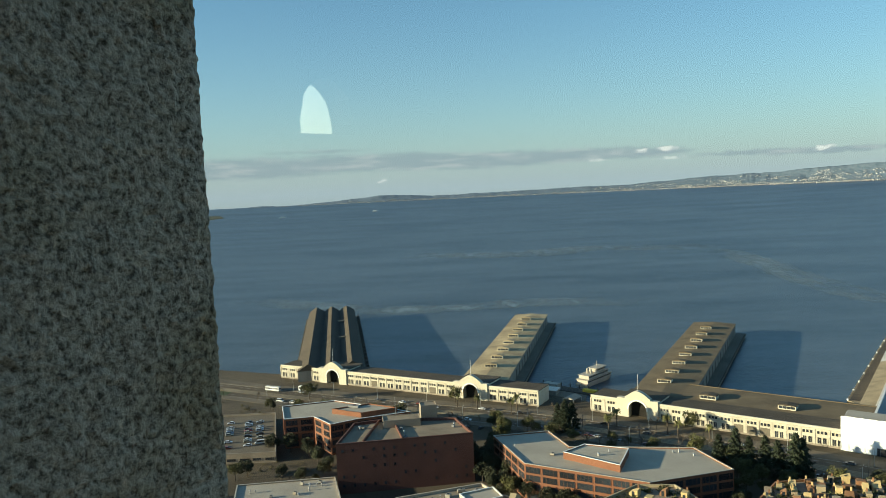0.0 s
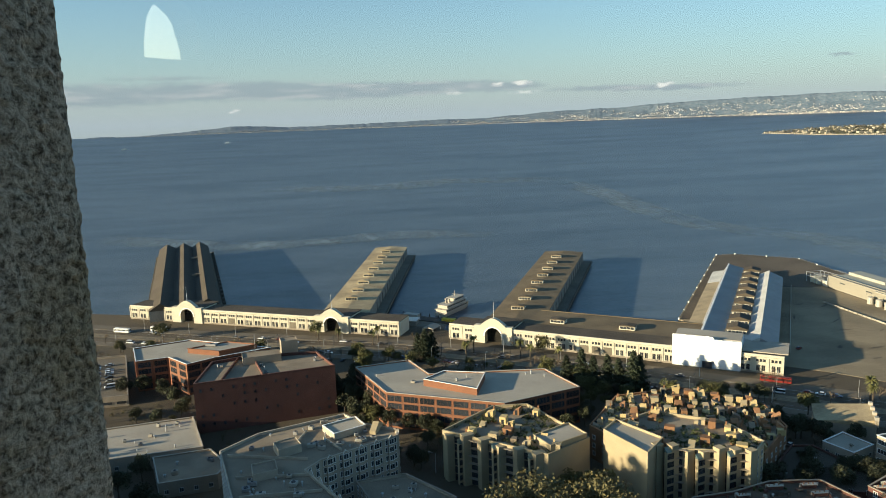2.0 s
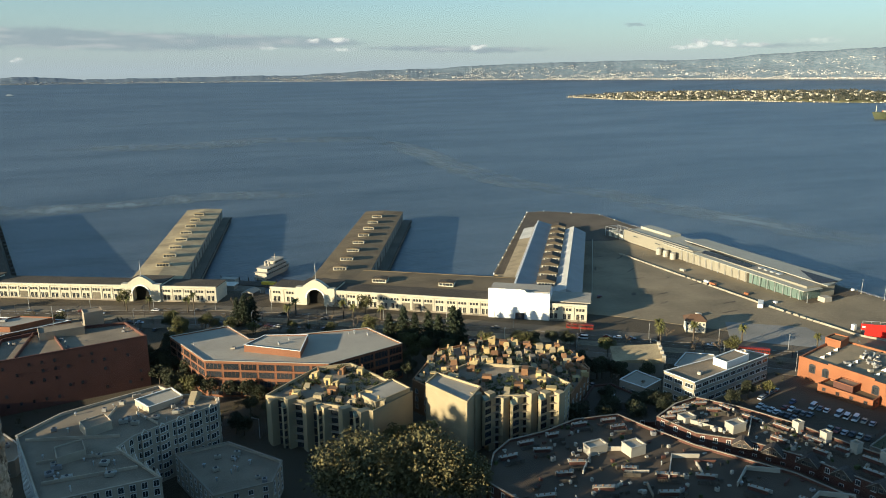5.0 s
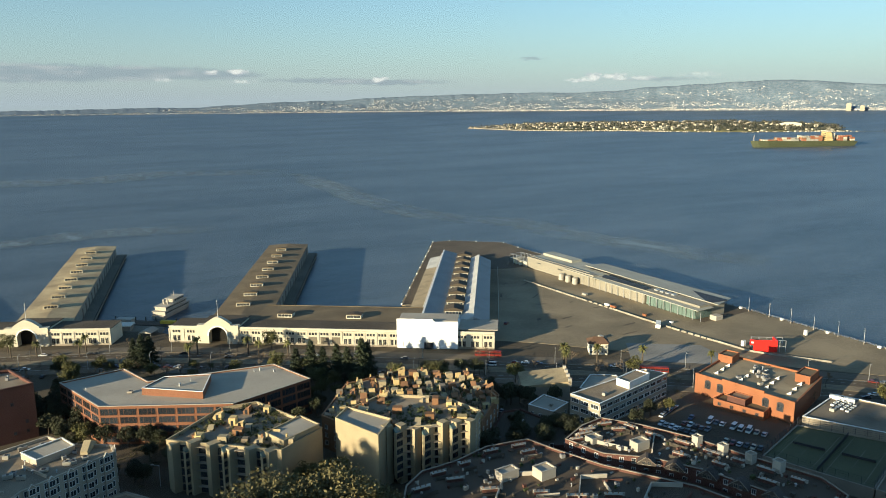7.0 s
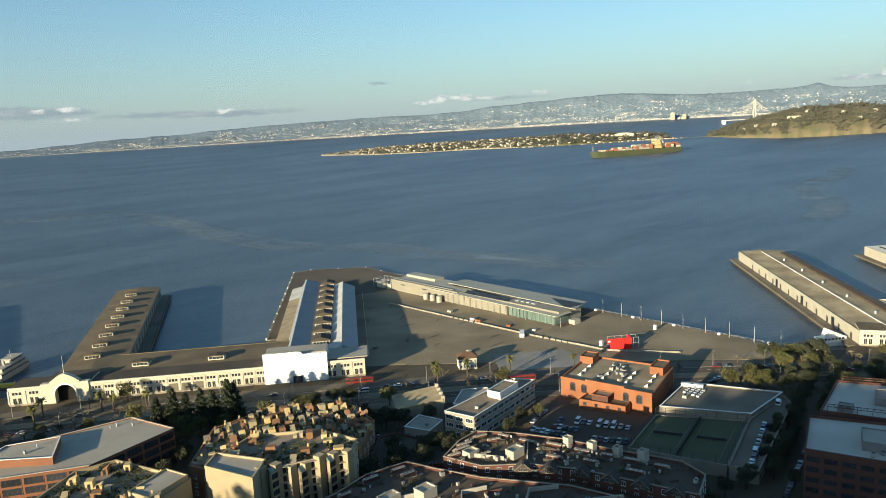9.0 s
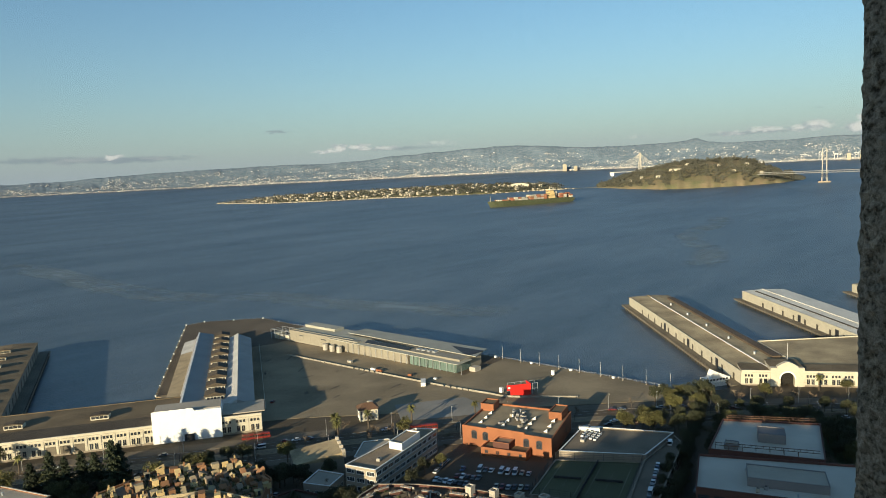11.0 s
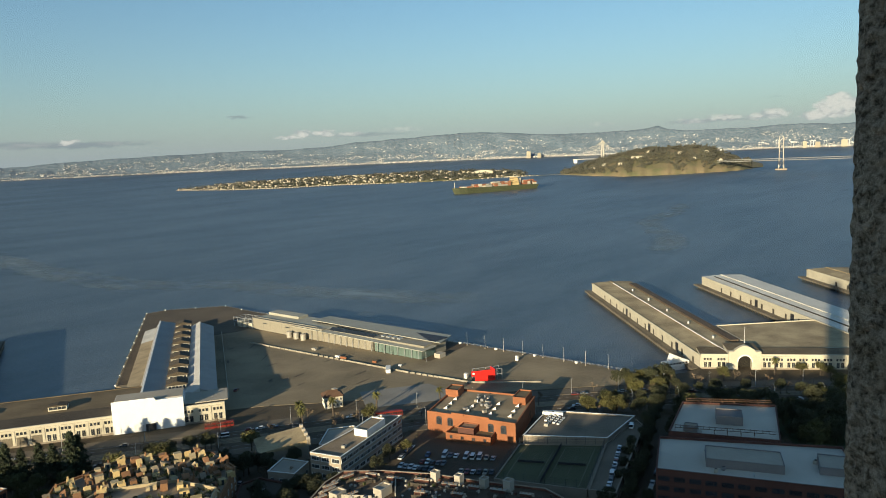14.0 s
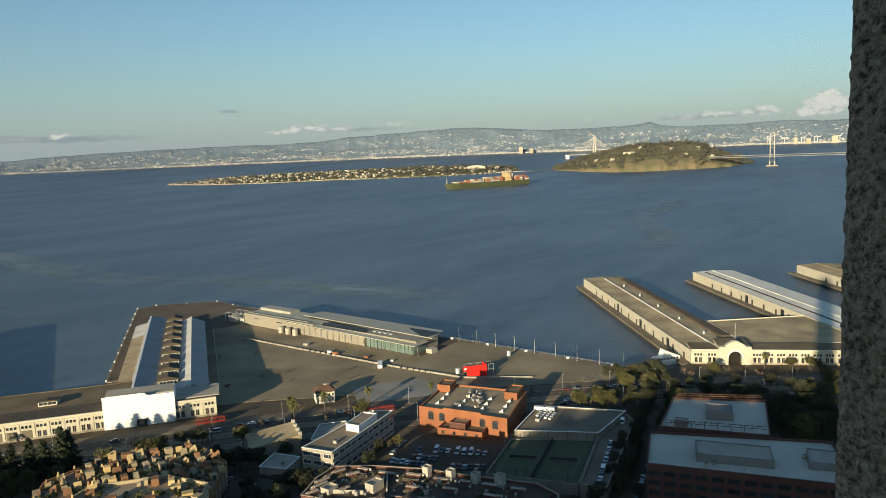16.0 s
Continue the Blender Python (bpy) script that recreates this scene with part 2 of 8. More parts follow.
def sea_material():
    m = bpy.data.materials.new("bay_water")
    m.use_nodes = True
    t = m.node_tree
    b = t.nodes["Principled BSDF"]
    geo = t.nodes.new("ShaderNodeNewGeometry")

    def nz(scale, detail, rot, sx, sy, rough=0.55):
        mp = t.nodes.new("ShaderNodeMapping")
        mp.inputs["Rotation"].default_value = (0, 0, radians(rot))
        mp.inputs["Scale"].default_value = (sx, sy, 1)
        t.links.new(geo.outputs["Position"], mp.inputs["Vector"])
        n = t.nodes.new("ShaderNodeTexNoise")
        n.inputs["Scale"].default_value, n.inputs["Detail"].default_value, n.inputs["Roughness"].default_value = scale, detail, rough
        t.links.new(mp.outputs[0], n.inputs["Vector"])
        return n.outputs["Fac"]

    broad = nz(0.004, 5, 40, 0.5, 1.6, 0.6)
    streak = nz(0.02, 4, 42, 0.25, 1.2)
    chop = nz(0.35, 4, 30, 0.7, 1.4)
    swell = nz(0.06, 4, 35, 0.4, 1.3, 0.65)
    ad = t.nodes.new("ShaderNodeMath")
    ad.operation = "MULTIPLY_ADD"
    ad.inputs[1].default_value = 0.5
    t.links.new(streak, ad.inputs[0])
    ad2 = t.nodes.new("ShaderNodeMath")
    ad2.operation = "MULTIPLY_ADD"
    ad2.inputs[1].default_value, ad2.inputs[2].default_value = 0.5, -0.25
    t.links.new(swell, ad2.inputs[0])
    ad3 = t.nodes.new("ShaderNodeMath")
    t.links.new(ad2.outputs[0], ad3.inputs[0])
    t.links.new(broad, ad3.inputs[1])
    t.links.new(ad3.outputs[0], ad.inputs[2])
    ramp = t.nodes.new("ShaderNodeValToRGB")
    e = ramp.color_ramp.elements
    e[0].position, e[0].color = 0.55, (0.031, 0.046, 0.062, 1)
    e[1].position, e[1].color = 0.90, (0.10, 0.126, 0.15, 1)
    t.links.new(ad.outputs[0], ramp.inputs["Fac"])
    t.links.new(ramp.outputs[0], b.inputs["Base Color"])
    b.inputs["Roughness"].default_value = 0.42
    b.inputs["Specular IOR Level"].default_value = 0.8
    bp = t.nodes.new("ShaderNodeBump")
    bp.inputs["Strength"].default_value, bp.inputs["Distance"].default_value = 0.9, 1.2
    t.links.new(chop, bp.inputs["Height"])
    t.links.new(bp.outputs[0], b.inputs["Normal"])
    return m


M["sea"] = sea_material()


# ---- mesh helpers ----
def fill(bm, name, mats):
    me = bpy.data.meshes.new(name)
    bmesh.ops.recalc_face_normals(bm, faces=bm.faces)
    bm.to_mesh(me)
    bm.free()
    for m in mats if isinstance(mats, (list, tuple)) else [mats]:
        me.materials.append(m)
    return me


def part(name, bm, material, parent=None, label="", m=None):
    ob = new(name, fill(bm, name, material) if isinstance(bm, bmesh.types.BMesh) else bm)
    if parent:
        ob.parent = parent
    if m is not None:
        ob.matrix_basis = m
    return tagged(ob, label)


def thing(name, m, label, category, group="", kind=""):
    ob = new(name)
    ob.empty_display_size = 0.5
    ob.matrix_basis = m
    return tagged(ob, label, category, group, kind)


def box(bm, x0, y0, z0, x1, y1, z1, mi=0):
    v = [bm.verts.new(p) for p in ((x0, y0, z0), (x1, y0, z0), (x1, y1, z0), (x0, y1, z0), (x0, y0, z1), (x1, y0, z1), (x1, y1, z1), (x0, y1, z1))]
    for f in ((3, 2, 1, 0), (4, 5, 6, 7), (0, 1, 5, 4), (1, 2, 6, 5), (2, 3, 7, 6), (3, 0, 4, 7)):
        bm.faces.new([v[i] for i in f]).material_index = mi
    return v


def prism(bm, poly, z0, z1, mi=0):
    a = [bm.verts.new((x, y, z0)) for x, y in poly]
    b = [bm.verts.new((x, y, z1)) for x, y in poly]
    n = len(poly)
    bm.faces.new(b).material_index = mi
    bm.faces.new(a[::-1]).material_index = mi
    for i in range(n):
        bm.faces.new((a[i], a[(i + 1) % n], b[(i + 1) % n], b[i])).material_index = mi


def profile(bm, pts, y0, y1, mi=0):
    """A closed outline in x and z, drawn out along y."""
    a = [bm.verts.new((x, y0, z)) for x, z in pts]
    b = [bm.verts.new((x, y1, z)) for x, z in pts]
    n = len(pts)
    bm.faces.new(a).material_index = mi
    bm.faces.new(b[::-1]).material_index = mi
    for i in range(n):
        bm.faces.new((a[i], b[i], b[(i + 1) % n], a[(i + 1) % n])).material_index = mi


def tube(bm, p, q, r0, r1, n=6, mi=0):
    p, q = Vector(p), Vector(q)
    d = (q - p).normalized()
    s = d.orthogonal().normalized()
    u = d.cross(s)
    ring = []
    for c, r in ((p, r0), (q, r1)):
        ring.append([bm.verts.new(c + (s * math.cos(k * math.tau / n) + u * math.sin(k * math.tau / n)) * r) for k in range(n)])
    for k in range(n):
        bm.faces.new((ring[0][k], ring[0][(k + 1) % n], ring[1][(k + 1) % n], ring[1][k])).material_index = mi
    bm.faces.new(ring[0][::-1]).material_index = mi
    bm.faces.new(ring[1]).material_index = mi


def boxed(*args, mi=0):
    bm = bmesh.new()
    box(bm, *args, mi=mi)
    return bm


def inset(poly, d):
    """A polygon (counter-clockwise) moved in by d."""
    n, out = len(poly), []
    for i in range(n):
        p0, p1, p2 = Vector(poly[i - 1]), Vector(poly[i]), Vector(poly[(i + 1) % n])
        a, b = (p1 - p0).normalized(), (p2 - p1).normalized()
        na, nb = Vector((-a.y, a.x)), Vector((-b.y, b.x))
        k = (na + nb)
        k = k / max(0.3, k.dot(na))
        out.append(tuple(p1 + k * d))
    return out


def ccw(poly):
    s = sum(poly[i - 1][0] * p[1] - p[0] * poly[i - 1][1] for i, p in enumerate(poly))
    return list(poly) if s > 0 else list(poly)[::-1]


WINDOWS = {}


def window_mesh(w, h, mull=1, frame="frame"):
    """A framed window that looks along -y: a frame, bars, and glass set back in it."""
    key = (round(w, 2), round(h, 2), mull, frame)
    if key not in WINDOWS:
        bm = bmesh.new()
        f = 0.09 * min(1.5, max(w, h) / 1.5)
        box(bm, -w / 2, -0.14, 0, -w / 2 + f, 0.02, h)
        box(bm, w / 2 - f, -0.14, 0, w / 2, 0.02, h)
        box(bm, -w / 2 + f, -0.14, h - f, w / 2 - f, 0.02, h)
        box(bm, -w / 2 - 0.05, -0.2, -0.1, w / 2 + 0.05, 0.02, f * 0.7)
        for k in range(1, mull + 1):
            x = -w / 2 + w * k / (mull + 1)
            box(bm, x - 0.035, -0.1, f, x + 0.035, 0.02, h - f)
        box(bm, -w / 2 + f, -0.045, f * 0.7, w / 2 - f, 0.02, h - f, mi=1)
        WINDOWS[key] = fill(bm, "window", [M[frame], M["glass"]])
    return WINDOWS[key]


def row_of_windows(parent, p0, p1, z, n, w, h, mull=1, frame="frame", name="window", margin=0.5):
    """n windows on the wall from p0 to p1; the wall looks to the right of that way."""
    p0, p1 = Vector(p0), Vector(p1)
    d = p1 - p0
    turn = math.degrees(math.atan2(d.y, d.x))
    me = window_mesh(w, h, mull, frame)
    for k in range(n):
        q = p0 + d * ((k + margin) / (n - 1 + 2 * margin))
        part(name, me, None, parent, m=pose(q.x, q.y, z, 0, 0, turn))


def building(name, poly, z0, z1, wall, roof, label, category="building", parapet=0.8, cap=None, rows=(), spacing=4.0, win=(1.6, 1.7), mull=1,
             sides=None, frame="frame", thick=0.35):
    """Walls with a parapet round a sunken roof, a coping, and rows of windows on the sides named."""
    poly = ccw(poly)
    cx, cy = sum(p[0] for p in poly) / len(poly), sum(p[1] for p in poly) / len(poly)
    t = thing(name, pose(cx, cy, z0), label, category)
    loc = [(x - cx, y - cy) for x, y in poly]
    h = z1 - z0
    inn = inset(loc, thick)
    bm = bmesh.new()
    n = len(loc)
    a = [[bm.verts.new((*p, z)) for p in q] for q, z in ((loc, 0), (loc, h), (inn, h), (inn, h - parapet - 0.3))]
    for lo, hi in zip(a, a[1:]):
        for i in range(n):
            bm.faces.new((lo[i], lo[(i + 1) % n], hi[(i + 1) % n], hi[i]))
    part("wall", bm, M[wall], t)
    bm = bmesh.new()
    prism(bm, inset(loc, thick - 0.02), h - parapet - 0.35, h - parapet)
    part("roof", bm, M[roof], t)
    if cap:
        bm = bmesh.new()
        o, i2 = inset(loc, -0.12), inset(loc, thick + 0.1)
        r = [[bm.verts.new((*p, z)) for p in q] for q, z in ((o, h - 0.02), (o, h + 0.2), (i2, h + 0.2), (i2, h - 0.02))]
        for lo, hi in zip(r, r[1:] + r[:1]):
            for i in range(n):
                bm.faces.new((lo[i], lo[(i + 1) % n], hi[(i + 1) % n], hi[i]))
        part("coping", bm, M[cap], t)
    for i in range(n):
        if sides is not None and i not in sides:
            continue
        p, q = loc[i], loc[(i + 1) % n]
        mx, my = (p[0] + q[0]) / 2 + cx, (p[1] + q[1]) / 2 + cy
        if (q[1] - p[1]) * mx - (q[0] - p[0]) * my > 0:
            continue                                   # turned away from the hill
        k = int(math.dist(p, q) / spacing)
        if k > 0:
            for z in rows:
                row_of_windows(t, p, q, z, k, *win, mull=mull, frame=frame)
    return t


# ---- bay, ground, hill ----
def sea(r):
    """The bay is level to 2.4 km; beyond, the far reach is drawn together."""
    return 0.0 if r < 2420 else 76.0 * min(1.0, (r - 2420) / 2130) ** 1.15


def far_at(az, el):
    """The place on the bay that lies at this bearing and this many degrees under the eye's level."""
    r = 300.0
    while r < 4700 and EYE - sea(r) > r * math.tan(radians(-el)):
        r += 4
    return r * math.sin(radians(az)), r * math.cos(radians(az)), sea(r)


bm = bmesh.new()
rings = [60, 250, 500, 1000, 2000, 2420] + [2420 + 142 * k for k in range(1, 16)] + [4900]
last = None
for r in rings:
    cur = [bm.verts.new((r * math.sin(k * math.tau / 96), r * math.cos(k * math.tau / 96), sea(r))) for k in range(96)]
    if last:
        for k in range(96):
            bm.faces.new((last[k], cur[k], cur[(k + 1) % 96], last[(k + 1) % 96])).smooth = True
    last = cur
tagged(part("water", bm, M["sea"]), "grey-blue choppy bay water with pale streaks", "water", kind="structure")

COAST = [(-4200, 2600), (-1500, 1250), (-420, 690), (-215, 605), (-127, 566), (62, 476), (84, 462), (92, 449), (243, 336), (262, 318), (404, 162), (428, 140), (446, 134), (500, 46), (560, -90), (760, -600),
         (1900, -4300), (-4200, -4300)]
bm = bmesh.new()
prism(bm, ccw(COAST), -4, 3.5)
tagged(part("ground", bm, M["ground"]), "worn city ground between streets and lots", "ground", kind="structure")


# Heights of the out-of-view ridge are set by where shade falls below.
CREST = [(-340, 0), (-150, 74), (12, 89), (60, 85), (90, 74), (106, 69), (127, 50), (142, 45), (155, 50), (168, 57), (182, 61), (205, 60), (220, 57), (232, 50), (245, 43), (270, 28), (300, 15), (340, 4), (400, 0)]
CREST_X = [(-340, -50), (130, -50), (200, -160), (400, -175)]
EAST = [(-340, 150), (90, 150), (170, 62), (400, 60)]


def table(tab, v):
    for (a, e), (b, f) in zip(tab, tab[1:]):
        if a <= v <= b:
            k = (v - a) / (b - a)
            return e + (f - e) * k
    return tab[0][1] if v < tab[0][0] else tab[-1][1]


def crest_x(y):
    return table(CREST_X, y)


def hill_z(x, y):
    """A ridge that runs north, falling steeply to the east and gently to the west."""
    d = x - crest_x(y)
    k = min(1.0, max(0.0, d / table(EAST, y) if d > 0 else -d / 250))
    flat_k = max(0.0, (k - 0.2) / 0.8) if d > 0 else k
    return 3.0 + table(CREST, y) * (1 - flat_k * flat_k * (3 - 2 * flat_k)) + 0.6 * noise.noise((x * 0.03, y * 0.03, 0))


bm = bmesh.new()
grid = {}
for i in range(64):
    for j in range(70):
        x, y = -440 + i * 9.5, -340 + j * 11
        grid[i, j] = bm.verts.new((x, y, hill_z(x, y) if 0 < i < 63 and 0 < j < 69 else 2.5))
for i in range(63):
    for j in range(69):
        q = [grid[i, j], grid[i + 1, j], grid[i + 1, j + 1], grid[i, j + 1]]
        if max(v.co.z for v in q) > 3.4:
            bm.faces.new(q).smooth = True
for v in [v for v in bm.verts if not v.link_faces]:
    bm.verts.remove(v)
tagged(part("hill", bm, M["earth"]), "steep grassy hillside below the tower", "hill", kind="structure")


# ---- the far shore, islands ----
# Blue-grey base colours stand in for the haze over the far hills.
M["farhill"] = mat("far_hills_with_haze", (0.182, 0.224, 0.266), 0.95, 0.35, 0.16, 0.3, col2=(0.088, 0.130, 0.168), stretch=(1, 1, 2.6))
M["island"] = mat("island_scrub", (0.15, 0.135, 0.065), 0.95, 0.5, 0.06, 0.15, col2=(0.06, 0.062, 0.03))
# Cliff colours are lifted to suggest the haze over the water.
M["cliff"] = mat("island_cliffs_hazed", (0.20, 0.155, 0.092), 0.95, 0.5, 0.06, 0.2, col2=(0.115, 0.118, 0.058))
M["deckgrey"] = mat("bridge_steel", (0.27, 0.265, 0.245), 0.7, 0.15, 0.05, 0.5)


def far_town_material():
    """Each far house has its own tone."""
    m = bpy.data.materials.new("far_pale_buildings")
    m.use_nodes = True
    t = m.node_tree
    geo, ramp = t.nodes.new("ShaderNodeNewGeometry"), t.nodes.new("ShaderNodeValToRGB")
    e = ramp.color_ramp.elements
    e[0].color, e[1].color = (0.20, 0.22, 0.235, 1), (0.66, 0.64, 0.59, 1)
    for p, c in ((0.45, (0.27, 0.28, 0.285, 1)), (0.72, (0.38, 0.355, 0.32, 1)), (0.88, (0.55, 0.53, 0.48, 1))):
        e.new(p).color = c
    t.links.new(geo.outputs["Random Per Island"], ramp.inputs["Fac"])
    b = t.nodes["Principled BSDF"]
    b.inputs["Roughness"].default_value = 0.9
    t.links.new(ramp.outputs[0], b.inputs["Base Color"])
    return m


M["farwhite"] = far_town_material()
M["farlit"] = mat("far_cream_plaster", (0.62, 0.56, 0.42), 0.9, 0.2, 0.02, 0.2)
M["farcream"] = mat("far_cream_houses", (0.42, 0.375, 0.28), 0.9, 0.3, 0.02, 0.05)
# Far crowns are coloured lighter to stand in for haze.
M["fartree"] = mat("far_tree_crowns_hazed", (0.105, 0.102, 0.074), 0.95, 0.5, 0.05, 0.3)
RIDGE = [(-40, -0.8), (-14.5, -0.8), (-13.6, -0.7), (-12.4, -0.72), (-11.2, -0.8), (-10, -0.72), (-8, -0.6), (-6, -0.45), (-4, -0.3), (-2, -0.37), (0, -0.51), (4, -0.46), (8, -0.41), (11, -0.34), (14, -0.37), (17, -0.2), (20, -0.02), (24, 0.07), (28, 0.28), (31, 0.4),
         (35, 0.49), (39, 0.57), (42, 0.54), (45, 0.63), (48, 0.91), (51, 1.05), (54, 1.2), (56, 1.29), (58, 1.23), (60, 1.07), (62, 0.9), (65, 0.87), (68, 0.92), (69.2, 1.0), (70.0, 1.16), (71.0, 0.86), (72, 0.74),
         (76, 0.74), (79, 0.86), (82, 0.74), (95, 0.7), (110, 0.5)]


def ridge(az):
    for (a, e), (b, f) in zip(RIDGE, RIDGE[1:]):
        if a <= az <= b:
            k = (az - a) / (b - a)
            return e + (f - e) * (k * k * (3 - 2 * k))
    return -0.5


def on_dome(r, az, el):
    return r * math.sin(radians(az)), r * math.cos(radians(az)), EYE + r * math.tan(radians(el))


SHORE = -0.76


def slope(az, f):
    """A place on the far hills: bearing, and how far up from the shore."""
    j = f * 12
    top = ridge(az) + 0.05 * noise.noise((az * 0.9, 1, 0)) + 0.035 * noise.noise((az * 3.1, 5, 0)) + 0.028 * noise.noise((az * 4.6, 3, 0)) + 0.016 * noise.noise((az * 4.9 * 2, 4, 0))
    el = SHORE - 0.08 + (top - SHORE + 0.08) * f ** 1.15
    el += (0.05 * noise.noise((az * 1.6, j * 0.3, 3)) + 0.03 * noise.noise((az * 3.4, j * 0.5, 8))) * math.sin(f * math.pi) * min(1, (top - SHORE))
    return 4575 + 220 * f + 18 * noise.noise((az * 0.6, j * 0.2, 0)) + 5 * noise.noise((az * 1.9, j * 0.35, 6)), az, el


bm = bmesh.new()
cols = []
for k in range(1501):
    az = -40 + k * 0.1
    col = [bm.verts.new(on_dome(*slope(az, j / 12))) for j in range(13)]
    r_, a_, e_ = slope(az, 1.0)
    col.append(bm.verts.new(on_dome(r_ + 14, az, e_ + 0.004)))
    col.append(bm.verts.new(on_dome(r_ + 30, az, e_ - 0.03)))
    col.append(bm.verts.new(on_dome(4890, az, ridge(az) - 1.2)))
    cols.append(col)
for a, b in zip(cols, cols[1:]):
    for j in range(15):
        bm.faces.new((a[j], b[j], b[j + 1], a[j + 1])).smooth = True
tagged(part("backdrop_far_hills", bm, M["farhill"]), "wooded hills across the bay, haze put into their blue-grey colour", "hills", kind="structure")

# pale towns strewn over the far slopes and shore
rnd = random.Random(5)
bm = bmesh.new()
for k in range(17000):
    az = rnd.uniform(-12, 96)
    top = ridge(az)
    f = rnd.random() ** 2.4 * 0.85 if az > 12 else rnd.random() ** 4 * 0.4
    if noise.noise((az * 0.45, f * 5, 2)) + 0.5 * noise.noise((az * 1.7, f * 9, 4)) < -0.12 + 0.3 * f and f > 0.06:
        continue
    w, h = rnd.uniform(3.0, 7.5), rnd.uniform(1.6, 3.4) * (1.4 if f < 0.06 else 1)
    if f < 0.05 and rnd.random() < 0.3:
        w *= 2.2
    if az > 78 and f < 0.2 and rnd.random() < 0.14:
        w, h = rnd.uniform(4, 9), rnd.uniform(4, 11)
    x, y, z = on_dome(*slope(az, 0.07 + f * 0.9))
    box(bm, x - w / 2, y - w / 2, z - 2, x + w / 2, y + w / 2, z + h)
tagged(part("far_town", bm, M["farwhite"]), "pale specks of towns on the far slopes", "town", kind="stuff")


def land_mass(name, base, tops, label, lift, material):
    """An island: a shoreline by bearings, and a crest above it that lies a little further off."""
    bm = bmesh.new()
    n = 120
    a0, a1 = base[0][0], base[-1][0]

    def lerp(tab, a):
        for (p, e), (q, f) in zip(tab, tab[1:]):
            if p <= a <= q:
                return e + (f - e) * (a - p) / (q - p)
        return tab[-1][1]
    rows = []
    for k in range(n + 1):
        a = a0 + (a1 - a0) * k / n
        lo = lerp(base, a) + 0.02 * noise.noise((a * 2, 0, 0))
        hi = max(lo + 0.02, lerp(tops, a))
        x, y, z = far_at(a, lo)
        r = math.hypot(x, y)
        row = [bm.verts.new((x, y, z - 3)), bm.verts.new((x, y, z + 1))]
        for j in range(1, 8):
            f = j / 7
            rr = r + lift * f
            el = lo + (hi - lo) * math.sin(f * math.pi / 2) ** 0.8
            el += 0.03 * noise.noise((a * 1.5, j * 0.8, 4)) * (hi - lo > 0.3)
            row.append(bm.verts.new(on_dome(rr, a, el)))
        row.append(bm.verts.new(on_dome(r + lift * 1.3, a, lo - 0.3)))
        rows.append(row)
    for p, q in zip(rows, rows[1:]):
        for j in range(len(p) - 1):
            bm.faces.new((p[j], q[j], q[j + 1], p[j + 1])).smooth = True
    return tagged(part(name, bm, material), label, "island", kind="structure")


TI_FRONT = [(34.3, -2.04), (38, -2.22), (42, -2.28), (46.2, -2.26), (50.4, -2.31), (54.6, -2.3), (58.9, -2.2), (62.6, -2.14)]
TI_BACK = [(34.3, -2.02), (36, -1.9), (38.9, -1.76), (43, -1.66), (47.1, -1.63), (52.2, -1.55), (55.5, -1.56), (59.1, -1.7), (61, -1.98), (62.6, -2.1)]
land_mass("island_flat", TI_FRONT, TI_BACK, "low flat island edged with pale stone", 420, M["island"])
YB_FRONT = [(62.6, -2.12), (65.1, -2.32), (67.6, -2.46), (70.4, -2.45), (73.2, -2.37), (75.6, -2.25), (77.2, -2.03)]
YB_TOP = [(62.6, -2.1), (63.1, -2.0), (64.3, -1.58), (65.6, -1.2), (66.8, -0.95), (68.0, -0.7), (69.3, -0.5), (71.3, -0.46), (72.5, -0.42), (73.8, -0.6), (74.8, -1.0), (75.6, -1.4), (77.2, -1.8)]
land_mass("island_wooded", YB_FRONT, YB_TOP, "steep wooded island with bare cliffs at the water", 300, M["cliff"])
bm = bmesh.new()
cols = []
for k in range(41):
    a = -26 + k * 0.3
    low = -1.42 + 0.05 * (a + 14)
    top = low + 0.03 + max(0.0, 0.4 * (1 - abs((a + 19.5) / 5.2) ** 2)) * (a < -14.4)
    r0 = math.hypot(*far_at(a, low)[:2])
    cols.append([bm.verts.new(on_dome(r0 + 90 * j, a, low - 0.02 + (top - low + 0.02) * (j / 3) ** 0.7)) for j in range(4)])
for a, b in zip(cols, cols[1:]):
    for j in range(3):
        bm.faces.new((a[j], b[j], b[j + 1], a[j + 1])).smooth = True
tagged(part("headland", bm, M["island"]), "dark low headland across the water", "headland", kind="structure")


def tree_clump(bm, x, y, z, r, rnd, n=9):
    """A far crown, as a knot of small uneven lumps."""
    for _ in range(n):
        c = Vector((x + rnd.gauss(0, r * 0.5), y + rnd.gauss(0, r * 0.5), z + abs(rnd.gauss(0.4, 0.5)) * r))
        s = r * rnd.uniform(0.3, 0.55)
        vs = [bm.verts.new(c + Vector((math.cos(q) * s, math.sin(q) * s, rnd.uniform(-0.3, 0.2) * s))) for q in (0.3, 1.5, 2.8, 4.1, 5.3)]
        top, low = bm.verts.new(c + Vector((0, 0, s * 0.9))), bm.verts.new(c - Vector((0, 0, s)))
        for i in range(5):
            bm.faces.new((vs[i], vs[(i + 1) % 5], top))
            bm.faces.new((vs[(i + 1) % 5], vs[i], low))


